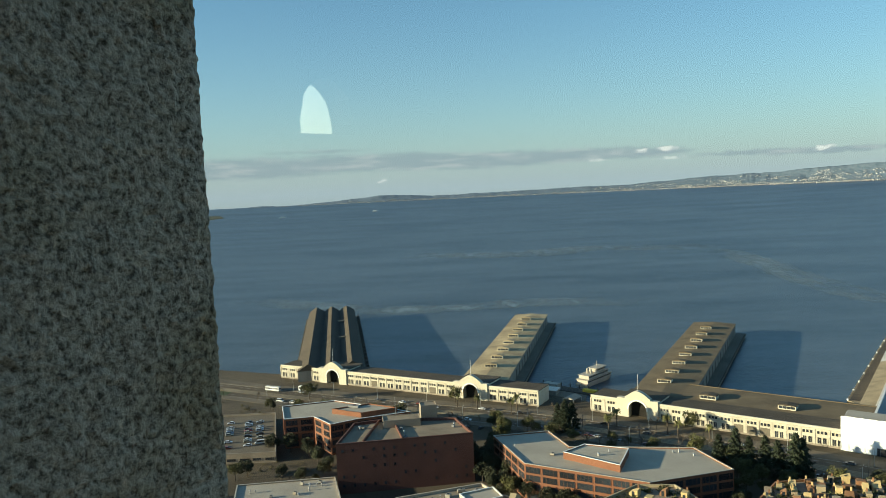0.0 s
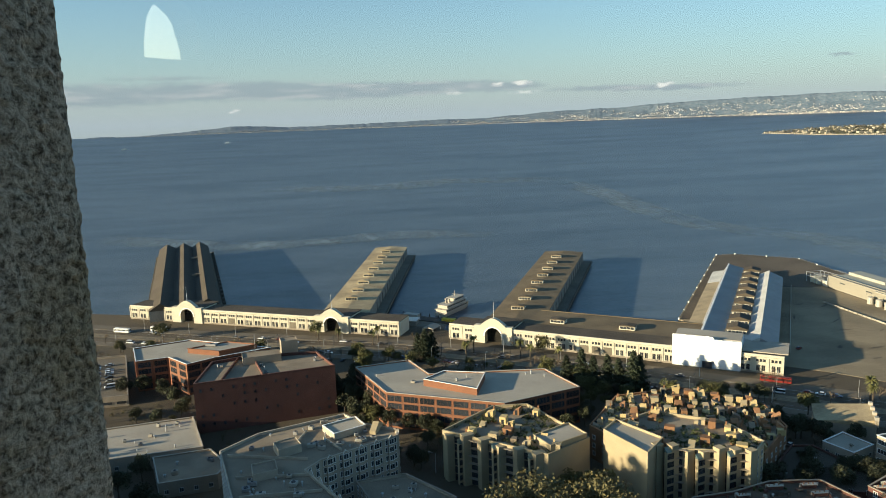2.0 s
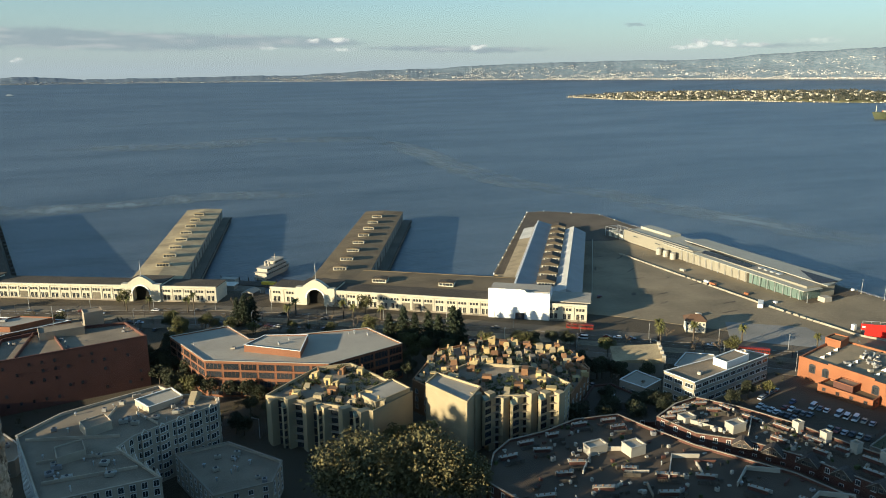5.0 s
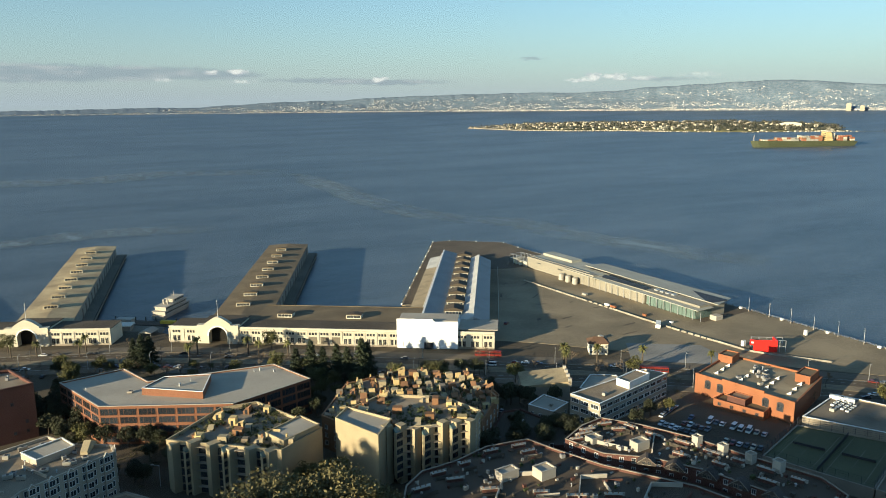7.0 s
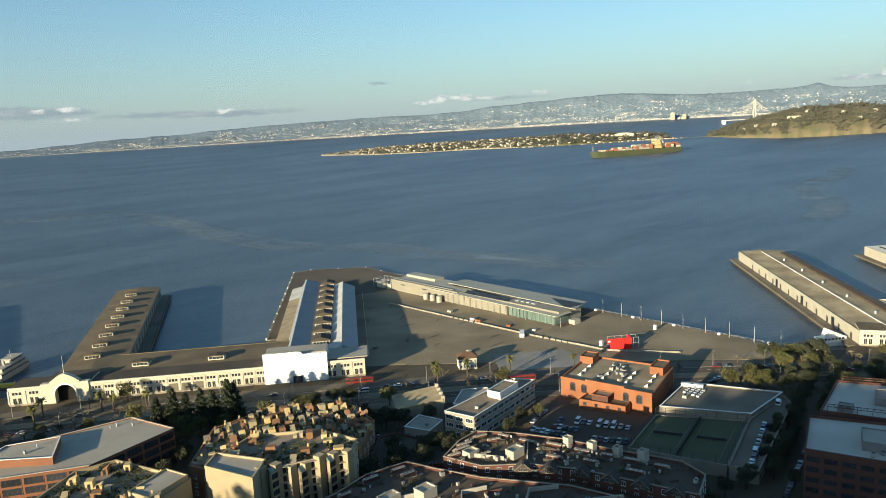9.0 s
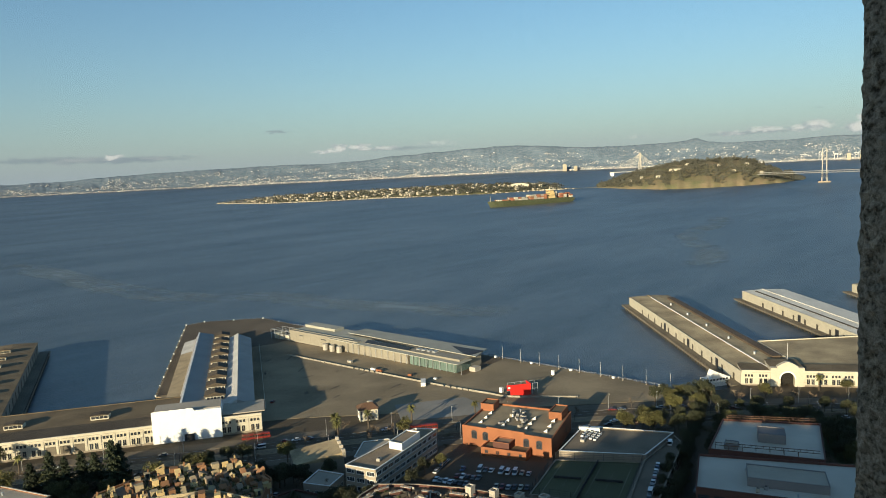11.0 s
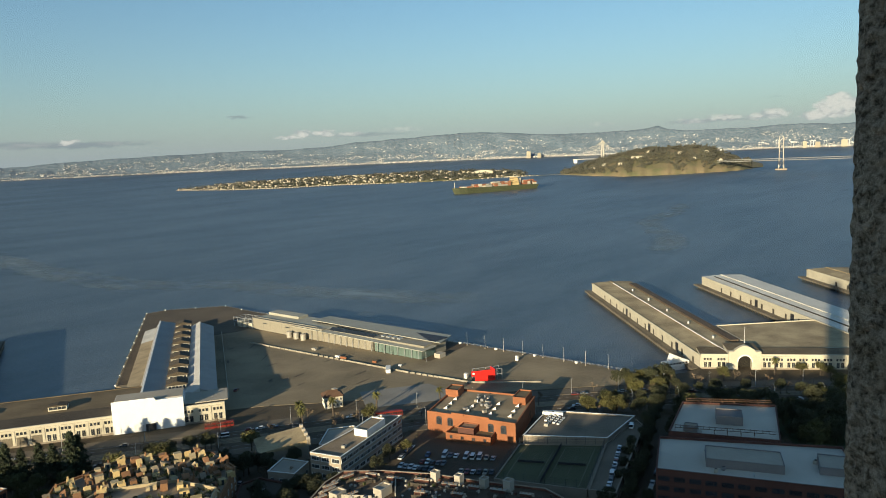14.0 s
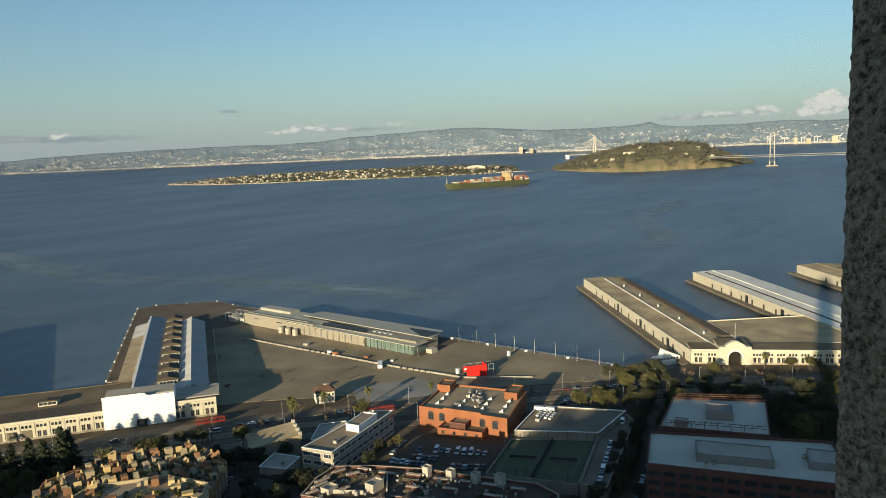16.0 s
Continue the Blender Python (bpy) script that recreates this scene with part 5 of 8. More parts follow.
def band(bm, strip, z0, z1, mi=0):
    lo = [[bm.verts.new((*q, z0)) for q in pr] for pr in strip]
    hi = [[bm.verts.new((*q, z1)) for q in pr] for pr in strip]
    for i in range(len(strip) - 1):
        for f in ((hi[i][0], hi[i][1], hi[i + 1][1], hi[i + 1][0]), (lo[i][0], lo[i + 1][0], hi[i + 1][0], hi[i][0])[::-1], (lo[i][1], hi[i][1], hi[i + 1][1], lo[i + 1][1])[::-1]):
            bm.faces.new(f).material_index = mi


def smooth_line(pts, n=6):
    out = []
    for i in range(len(pts) - 1):
        p = [Vector(pts[max(0, min(len(pts) - 1, i + k))]) for k in (-1, 0, 1, 2)]
        for j in range(n):
            t = j / n
            out.append(tuple(0.5 * ((2 * p[1]) + (p[2] - p[0]) * t + (2 * p[0] - 5 * p[1] + 4 * p[2] - p[3]) * t * t + (3 * p[1] - p[0] - 3 * p[2] + p[3]) * t ** 3)))
    return out + [tuple(pts[-1])]


M["pavement"] = mat("worn_pavement", (0.175, 0.142, 0.098), 0.95, 0.35, 0.15, 1.2)
M["line"] = mat("road_marking", (0.62, 0.60, 0.54), 0.8, 0.3, 0.5, 3)
M["grass"] = mat("lawn", (0.055, 0.075, 0.025), 0.95, 0.4, 0.3, 3)
EMB = smooth_line([(-420, 665), (-260, 583), (-145, 520), (-50, 470), (48, 423), (130, 366), (215, 297), (292, 232), (352, 172), (398, 112), (440, 46), (490, -40), (560, -180)])
for nm, half, side, z0, z1, m_, lab in (("road", 12.5, 0, 3.3, 3.56, "asphalt", "wide waterfront road with a tram reservation"), ("pavement_bay_side", 4.5, -17.2, 3.3, 3.70, "pavement", "bay-side promenade pavement"),
                                        ("pavement_city_side", 3.2, 15.9, 3.3, 3.70, "pavement", "city-side pavement beside the waterfront road"), ("tram_reservation", 3.4, 0, 3.3, 3.66, "paving", "tram reservation in the middle of the road")):
    bm = bmesh.new()
    band(bm, ribbon(EMB, half, 0, side), z0, z1)
    tagged(part(nm, bm, M[m_]), lab, "road" if nm == "road" else "pavement", kind="structure")
bm = bmesh.new()
for side in (-1.9, -0.5, 0.5, 1.9):
    band(bm, ribbon(EMB, 0.09, 0, side), 3.6, 3.70)
tagged(part("tram_rails", bm, M["darkmetal"]), "steel tram rails along the reservation", "rails", kind="structure")
bm = bmesh.new()
for side in (-8.0, 8.0, -12.0, 12.0):
    strip = ribbon(EMB, 0.09, 0, side)
    for i in range(0, len(strip) - 1):
        a, b = strip[i], strip[i + 1]
        for f in (0.0, 0.34, 0.67):
            band(bm, [[p + (q - p) * f for p, q in zip(a, b)], [p + (q - p) * (f + (0.15 if abs(side) < 9 else 0.34)) for p, q in zip(a, b)]], 3.55, 3.575)
tagged(part("road_lines", bm, M["line"]), "worn white lane lines", "road markings", kind="structure")
SIDE = [("road_side", [(60, 415), (38, 300), (20, 235), (12, 200)], 6), ("road_side", [(352, 172), (305, 112), (262, 104), (215, 92)], 7), ("road_side", [(292, 232), (262, 212), (236, 205), (225, 196)], 7),
        ("road_side", [(-140, 520), (-150, 420), (-120, 350), (-110, 300)], 6), ("road_side", [(215, 297), (185, 262), (192, 232), (200, 205)], 5)]
for nm, pts, half in SIDE:
    bm = bmesh.new()
    band(bm, ribbon(smooth_line(pts), half, 0), 3.3, 3.545)
    tagged(part(nm, bm, M["asphalt"]), "narrow city side street", "road", kind="structure")
bm = bmesh.new()
prism(bm, ccw([(228, 200), (262, 214), (284, 168), (246, 158), (226, 172)]), 3.3, 3.58)
tagged(part("parking_lot", bm, M["asphalt"]), "asphalt car park behind the brick building", "parking", kind="structure")
for poly in ([(340, 60), (400, 95), (440, 20), (350, 0)], [(60, 262), (100, 284), (84, 262)], [(-150, 520), (-260, 575), (-300, 500), (-160, 470)]):
    bm = bmesh.new()
    prism(bm, ccw(poly), 3.3, 3.6)
    tagged(part("lawn", bm, M["grass"]), "dark lawn between trees", "lawn", kind="structure")
for (x0, y0), (x1, y1), n in (((235.2, 102), (241.4, 90), 9), ((227.4, 114), (230.6, 103.6), 6)):
    u = Vector((x1 - x0, y1 - y0))
    turn = math.degrees(math.atan2(u.y, u.x))
    t = thing("crosswalk", pose(x0, y0, 3.53, 0, 0, turn), "white crosswalk bars on the side street", "crosswalk", kind="structure")
    for k in range(n):
        part("bar", boxed(k * u.length / n, -1.7, 0, (k + 0.5) * u.length / n, 1.7, 0.035), M["line"], t)


# ---- rooftop furniture ----
def roof_unit(x, y, z, w, d, h, turn=0, material="panel", label="pale metal rooftop air unit"):
    t = thing("rooftop_unit", pose(x, y, z, 0, 0, turn), label, "air unit", "rooftop units")
    bm = boxed(-w / 2, -d / 2, 0.15, w / 2, d / 2, h)
    bmesh.ops.bevel(bm, geom=list(bm.edges), offset=0.06, segments=1, affect="EDGES")
    part("casing", bm, M[material], t)
    part("base_rail", boxed(-w / 2 + 0.1, -d / 2 + 0.1, 0, w / 2 - 0.1, d / 2 - 0.1, 0.15), M["darkmetal"], t)
    bm = bmesh.new()
    tube(bm, (0, 0, h), (0, 0, h + 0.18), min(w, d) * 0.32, min(w, d) * 0.3, 10)
    part("fan_grille", bm, M["darkmetal"], t)
    return t


def vent_pipe(x, y, z, h=1.2, r=0.25):
    t = thing("vent_pipe", pose(x, y, z), "galvanised roof vent pipe with cap", "vent", "roof vents")
    bm = bmesh.new()
    tube(bm, (0, 0, 0), (0, 0, h), r, r, 7)
    part("pipe", bm, M["rail"], t)
    bm = bmesh.new()
    tube(bm, (0, 0, h), (0, 0, h + 0.3), r * 1.9, r * 0.6, 8)
    part("cap", bm, M["rail"], t)


def penthouse(name, poly, z0, z1, wall, roof, label, cap=None):
    return building(name, poly, z0, z1, wall, roof, label, "roof house", 0.4, cap, thick=0.25)


def clutter(poly, z, n, seed, big=2.4):
    """Small roof fittings strewn over a roof."""
    r = random.Random(seed)
    q = inset(ccw(poly), 2.5)
    xs, ys = [p[0] for p in q], [p[1] for p in q]
    k = 0
    for _ in range(n * 12):
        x, y = r.uniform(min(xs), max(xs)), r.uniform(min(ys), max(ys))
        ins = False
        for (x0, y0), (x1, y1) in zip(q, q[1:] + q[:1]):
            if (y0 > y) != (y1 > y) and x < (x1 - x0) * (y - y0) / (y1 - y0) + x0:
                ins = not ins
        if not ins:
            continue
        if r.random() < 0.5:
            roof_unit(x, y, z, r.uniform(1.2, big), r.uniform(1.0, big * 0.8), r.uniform(0.9, 1.7), r.uniform(-25, 15), r.choice(["panel", "paleroof", "metalroof"]))
        else:
            vent_pipe(x, y, z, r.uniform(0.6, 1.6), r.uniform(0.15, 0.35))
        k += 1
        if k >= n:
            break


# ---- office blocks by the plaza ----
LV = [(23, 351), (50, 354), (56, 331), (110, 322), (117, 295), (80, 286), (33.4, 313)]
lv = building("plaza_office", LV, 3.5, 20, "terracotta", "paleroof", "low terracotta office block with pale flat roof", parapet=0.5, cap="dullwhite",
              rows=(1.0, 5.0, 9.0, 12.6), spacing=7.4, win=(6.9, 2.9), mull=3, frame="terracotta")
penthouse("roof_house", [(51, 317.5), (62, 326), (80, 318), (71.4, 299)], 19.2, 22.6, "terracotta", "paleroof", "terracotta roof house with pale top", "white")
clutter([(60, 318), (74, 318), (70, 304), (56, 316)], 22.25, 4, 11)
clutter(LV, 19.5, 5, 3)
LV2 = [(-93, 419), (-87, 394), (-71, 396), (-60, 381), (-47, 388), (-19, 397), (-64, 426)]
building("plaza_office", LV2, 3.5, 20, "terracotta", "paleroof", "terracotta office block with pale flat roof and terraces", parapet=0.5, cap="white",
         rows=(1.0, 5.0, 9.0, 12.6), spacing=7.0, win=(6.5, 2.9), mull=3, frame="terracotta")
penthouse("roof_house", [(-62, 402), (-42, 409), (-26, 399), (-45, 392)], 19.2, 22, "terracotta", "paleroof", "terracotta roof house with pale top", "terracotta")
roof_unit(-50, 405, 21.6, 6, 3, 1.2, -20, "metalroof", "grey row of rooftop units")
bm = bmesh.new()
tube(bm, (-26, 385, 3.5), (-26, 385, 32), 0.16, 0.09, 6)
tagged(part("flagpole", bm, M["rail"]), "tall bare steel flagpole", "flagpole")
BR = [(-50, 329), (12.5, 336), (5, 360), (-28, 364), (-45, 359)]
br = building("brick_warehouse", BR, 3.5, 27, "brick", "greyroof", "tall dark red brick warehouse with flat gravel roof", parapet=1.2, cap="brick", thick=0.5)
rr = random.Random(4)
for z in (3, 7.2, 11.4, 15.6, 19.2):
    for k in range(13):
        if rr.random() < 0.5:
            f = (k + 0.6) / 13.4
            p = Vector(BR[0]).lerp(Vector(BR[1]), f)
            c = Vector((sum(q[0] for q in BR) / 5, sum(q[1] for q in BR) / 5))
            part("window", boxed(-0.55, -0.03, 0, 0.55, 0.06, 1.5), M["glass"], br, m=pose(p.x - c.x, p.y - c.y, z, 0, 0, math.degrees(math.atan2(6, 62))))
for a, b in (((-20, 333.5), (-26, 362)), ((-38, 332), (-33, 361))):
    u = (Vector(b) - Vector(a)).normalized()
    s = Vector((-u.y, u.x)) * 0.25
    bm = bmesh.new()
    prism(bm, ccw([tuple(Vector(a) - s), tuple(Vector(a) + s), tuple(Vector(b) + s), tuple(Vector(b) - s)]), 25.6, 27.3)
    tagged(part("fire_wall", bm, M["brick"]), "brick fire wall across the roof", "wall", kind="structure")
penthouse("roof_house", [(-30, 352), (-12, 354), (-13, 362), (-31, 361)], 25.8, 29.5, "concrete", "greyroof", "grey roof house on the brick warehouse")
penthouse("roof_house", [(-12, 366), (-4, 367), (-5, 374), (-13, 373)], 3.5, 32, "concrete", "greyroof", "slim concrete tower behind the warehouse")
clutter(BR, 25.8, 9, 8, 1.8)
building("parking_garage", [(-141, 445), (-103, 445), (-88, 375), (-121, 375)], 3.5, 8.9, "concrete", "pavement", "open-topped concrete parking deck", parapet=0.9, cap="concrete",
         rows=(1.2,), spacing=6, win=(4.8, 1.6), mull=0, frame="concrete")
building("low_store", [(-96, 330), (-52, 334), (-44, 300), (-90, 297)], 3.5, 10, "condowall", "paleroof", "low building with pale grey flat roof", parapet=0.5, cap="dullwhite", rows=(1.5,), spacing=5)
clutter([(-96, 330), (-52, 334), (-44, 300), (-90, 297)], 9.5, 16, 21, 2.2)
building("low_store", [(-63, 296), (-41, 298), (-33, 282), (-36, 274), (-57, 272)], 3.5, 9.6, "concrete", "greyroof", "low building with grey gravel roof", parapet=0.4, cap="dullwhite", rows=(1.5,), spacing=5)
clutter([(-63, 296), (-41, 298), (-33, 282), (-57, 272)], 9.2, 5, 22)
building("low_house", [(-110, 300), (-92, 296), (-88, 268), (-108, 270)], 3.5, 12, "condowall", "greyroof", "grey low house with slate-coloured roof", parapet=0.3, cap="dullwhite", rows=(1.5, 5), spacing=4)

# ---- the grey condominium ----
CN = [(-33, 262), (-20, 274), (13, 284), (20, 272), (31, 264), (31, 258), (2.4, 245), (-3, 239), (8, 214), (-24, 214)]
cn = building("condominium", CN, 3.5, 24, "condo", "greyroof", "grey stucco condominium with white-framed windows", parapet=0.8, cap="condo",
              rows=(1.6, 5.0, 8.4, 11.8, 15.2, 18.0), spacing=3.0, win=(1.7, 2.1), mull=1, frame="white")
penthouse("roof_house", [(8, 262), (20, 267), (17, 276), (4, 271)], 23, 25.6, "condo", "paleroof", "low pale roof house on the condominium", "white")
penthouse("stair_tower", [(-12, 252), (-4, 255), (-6, 262), (-14, 259)], 23, 26.4, "condo", "greyroof", "grey stair tower on the condominium roof")
penthouse("stair_tower", [(-20, 236), (-12, 238), (-13, 246), (-21, 244)], 23, 26.0, "condo", "greyroof", "grey stair tower on the condominium roof")
for (x0, y0), (x1, y1) in (((-30, 258), (-2, 248)), ((-26, 240), (-2, 236)), ((-24, 226), (2, 224)), ((-6, 262), (-2, 272)), ((10, 252), (4, 264))):
    u = Vector((x1 - x0, y1 - y0))
    ob = part("parapet_wall", boxed(0, -0.15, 0, u.length, 0.15, 1.0), M["condo"], m=pose(x0, y0, 23.2, 0, 0, math.degrees(math.atan2(u.y, u.x))))
    tagged(ob, "low grey parapet across the condominium roof", "wall", "condominium parapets")
bm = bmesh.new()
profile(bm, [(-4, 0), (4, 0), (4, 1.2), (0, 3.6), (-4, 1.2)], -1.2, 1.2)
t = thing("gable_dormer", pose(24, 266, 23.4, 0, 0, 62), "buff gabled parapet catching the sun", "dormer")
part("gable", bm, M["aptwall"], t)
for (x0, y0), (x1, y1), n in (((31, 258), (2.4, 245), 5), ((-3, 239), (8, 214), 4), ((31, 264), (31, 258), 1)):
    u = (Vector((x1, y1)) - Vector((x0, y0)))
    tn = math.degrees(math.atan2(-u.y, -u.x))
    for k in range(n):
        q = Vector((x0, y0)) + u * ((k + 0.5) / n)
        t = thing("gable_bay", pose(q.x, q.y, 3.5, 0, 0, tn), "projecting grey window bay with a small white gable", "bay window", "condominium bays")
        bm = bmesh.new()
        profile(bm, [(-1.3, 0.5), (1.3, 0.5), (1.3, 20.2), (0, 21.6), (-1.3, 20.2)], -0.55, 0.1)
        part("body", bm, M["condo"], t)
        for z in (1.6, 5.0, 8.4, 11.8, 15.2, 18.2):
            part("window", window_mesh(2.0, 2.0, 1, "white"), None, t, m=pose(0, -0.55, z))
        bm = bmesh.new()
        for s_ in (-1, 1):
            tube(bm, (s_ * 1.4, -0.6, 20.1), (0, -0.6, 21.7), 0.12, 0.12, 4)
        part("gable_trim", bm, M["white"], t)
clutter(CN[:7], 23.2, 26, 31, 3.0)
clutter([(-30, 258), (-4, 238), (6, 216), (-22, 216)], 23.2, 22, 32, 3.2)
building("flat_block", [(14, 246), (32, 247), (46, 226), (40, 214), (22, 214)], 3.5, 14, "condo", "greyroof", "low grey block with parapets and roof vents", parapet=0.9, cap="concrete", rows=(1.6, 5.2, 8), spacing=4, frame="white")
clutter([(14, 246), (32, 247), (46, 226), (40, 214), (22, 214)], 13.1, 14, 33)


# ---- buff apartment blocks ----
def greenhouse_bay(parent, x, y, z, turn, storeys):
    """A projecting glazed bay running down the storeys, with a slanting glass top."""
    b = part("bay_window", boxed(-1.6, -1.3, -storeys * 3.0, 1.6, 0.1, 0), M["aptwall"], parent, "projecting glazed bay", m=pose(x, y, z, 0, 0, turn))
    for s in range(storeys):
        for k in range(3):
            part("pane", boxed(-1.45 + k * 0.98, -1.36, -s * 3.0 - 2.5, -0.55 + k * 0.98, -1.28, -s * 3.0 - 0.5), M["glass"], b)
    bm = bmesh.new()
    profile(bm, [(-1.35, 0.0), (0.1, 0.0), (0.1, 1.5)], -1.6, 1.6)
    bmesh.ops.rotate(bm, verts=bm.verts, matrix=Matrix.Rotation(math.pi / 2, 3, "Z"))
    part("glass_top", bm, M["greenglass"], b)


def fin_facade(t, c, a, b, z0, z1, n, seed):
    """A front of tall buff fins with dark balconies between them."""
    a, b = Vector(a) - Vector(c), Vector(b) - Vector(c)
    d = b - a
    turn = math.degrees(math.atan2(d.y, d.x))
    L = d.length
    r = random.Random(seed)
    wid = L / n
    for k in range(n):
        q = a + d * ((k + 0.5) / n)
        hh = z1 - z0 + r.uniform(-0.8, 1.2)
        f = part("fin", boxed(-wid * 0.3, -1.5, 0, wid * 0.3, 1.5, hh), M["aptwall"], t, m=pose(q.x, q.y, 0, 0, 0, 14))
        bay = k % 2 == 0
        e = a + d * ((k + 1.0) / n)
        if k == n - 1:
            continue
        if bay:
            greenhouse_bay(t, e.x + 0.4, e.y - 1.6, hh - 2.0, 14, 6)
        for s in range(int((z1 - z0) / 3.0)):
            m_ = pose(e.x, e.y, s * 3.0, 0, 0, turn)
            if not bay:
                part("balcony_slab", boxed(-wid * 0.36, -1.3, 2.8, wid * 0.36, 0.0, 3.0), M["concrete"], t, m=m_)
            # Glass door widened to darken the gap wall, standing in for shade there.
            part("balcony_door", boxed(-wid * 0.36, -0.14, 0.2, wid * 0.36, 0.05, 2.75), M["glass"], t, m=m_)


def centre(poly):
    return sum(p[0] for p in poly) / len(poly), sum(p[1] for p in poly) / len(poly)


A1 = [(48.4, 261), (73, 279), (87, 277), (99, 240), (80, 231)]
a1 = building("apartment_block", A1, 3.5, 22.5, "aptwall", "greyroof", "buff apartment block with roof gardens and tall fins", parapet=1.0, cap="aptwall", rows=(2, 5, 8, 11, 14, 17), spacing=5, win=(1.6, 1.7), sides=(1, 2))
fin_facade(a1, centre(A1), (48.4, 261), (80, 231), 3.5, 22.5, 6, 1)
penthouse("roof_terrace", [(82, 234), (98, 240), (95, 251), (79, 244)], 21.5, 24.2, "aptwall", "paleroof", "walled pale roof terrace on the apartments", "aptwall")
A2 = [(103, 237), (111, 244), (120, 225), (109.5, 215.5)]
building("apartment_tower", A2, 3.5, 26.5, "aptwall", "paleroof", "plain buff apartment tower catching low sun", parapet=0.7, cap="aptwall", thick=0.3)
A3 = [(113, 246), (114, 223), (146, 210), (154, 217), (150, 236), (130, 252)]
a3 = building("apartment_block", A3, 3.5, 24.5, "aptwall", "greyroof", "buff apartment block with glazed bays and roof gardens", parapet=1.0, cap="aptwall", rows=(2, 5, 8, 11, 14, 17), spacing=5, sides=(2,))
fin_facade(a3, centre(A3), (114, 223), (147, 209.6), 3.5, 25, 7, 2)

# stepped roofs with small sunlit roof houses
M["golden"] = mat("buff_roof_house", (0.592, 0.437, 0.197), 0.9, 0.2, 0.4, 3, 0.1, rnd=0.22)
M["tile"] = mat("terracotta_tile", (0.29, 0.15, 0.07), 0.9, 0.3, 0.5, 4, rnd=0.3)
M["shrub"] = mat("roof_garden_leaves", (0.075, 0.085, 0.025), 0.9, 0.5, 1.5, 6, rnd=0.3)
STEP = [(113, 246), (130, 252), (150, 236), (158, 222), (180, 240), (185, 262), (162, 289), (131, 288), (108, 262)]
building("terraced_housing", STEP, 3.5, 17, "tile", "greyroof", "brown terraced housing stepping down behind the apartments", parapet=0.6, cap="tile", rows=(2, 5.2, 8.6), spacing=5)


def roof_house(x, y, z, w, d, h, turn, kind, r):
    """A stair house on a terrace: walls, a slanted or flat top, a door and a chimney."""
    t = thing("stair_house", pose(x, y, z, 0, 0, turn), r.choice(["small buff stair house on a roof terrace", "small sloped stair house catching the sun"]), "roof house", "stair houses on the terraces")
    bm = bmesh.new()
    if kind == 0:
        profile(bm, [(-w / 2, 0), (w / 2, 0), (w / 2, h), (-w / 2, h * 0.45)], -d / 2, d / 2)
    elif kind == 1:
        profile(bm, [(-w / 2, 0), (w / 2, 0), (w / 2, h * 0.6), (0, h), (-w / 2, h * 0.6)], -d / 2, d / 2)
    else:
        box(bm, -w / 2, -d / 2, 0, w / 2, d / 2, h)
    part("walls", bm, M[r.choice(["golden", "golden", "tile", "tile", "aptwall", "greyroof"])], t)
    part("door", boxed(-0.5, -d / 2 - 0.06, 0.05, 0.5, -d / 2 + 0.02, 2.0), M["glass"], t)
    if r.random() < 0.35:
        part("chimney", boxed(w / 2 - 0.9, d / 2 - 0.8, h * 0.4, w / 2 - 0.3, d / 2 - 0.2, h + 1.2), M[r.choice(["tile", "golden"])], t)


def inside(q, x, y):
    ins = False
    for (x0, y0), (x1, y1) in zip(q, q[1:] + q[:1]):
        if (y0 > y) != (y1 > y) and x < (x1 - x0) * (y - y0) / (y1 - y0) + x0:
            ins = not ins
    return ins


def shrub_mesh(seed, n=70, r=1.0):
    """A loose bush of small leaf clumps."""
    rn = random.Random(seed)
    bm = bmesh.new()
    for _ in range(n):
        a, u = rn.uniform(0, math.tau), rn.uniform(-0.2, 1)
        rad = r * rn.uniform(0.5, 1.05) * math.sqrt(max(0.05, 1 - u * u))
        c = Vector((math.cos(a) * rad, math.sin(a) * rad, r * 0.75 + u * r * 0.7))
        s = r * rn.uniform(0.16, 0.3)
        ax = Vector((rn.gauss(0, 1), rn.gauss(0, 1), rn.gauss(0, 1))).normalized()
        o = ax.orthogonal().normalized()
        p = ax.cross(o)
        bm.faces.new([bm.verts.new(c + o * s * k + p * s * l) for k, l in ((1, 0.2), (0.1, 1), (-1, -0.1), (-0.2, -1))])
    return bm


SHRUBS = []
for k in range(4):
    bm = shrub_mesh(k)
    box(bm, -0.45, -0.45, 0, 0.45, 0.45, 0.5, mi=1)
    SHRUBS.append(fill(bm, "roof_shrub", [M["shrub"], M["tile"]]))


def shrub(x, y, z, s, r):
    ob = part("roof_shrub", r.choice(SHRUBS), None, m=pose(x, y, z, 0, 0, r.uniform(0, 360)) @ Matrix.Scale(s, 4))
    tagged(ob, "green roof garden shrub in a clay planter", "shrub", "roof garden shrubs")


r = random.Random(12)
ax, ay = Vector((math.cos(radians(-22)), math.sin(radians(-22)))), Vector((math.sin(radians(22)), math.cos(radians(22))))
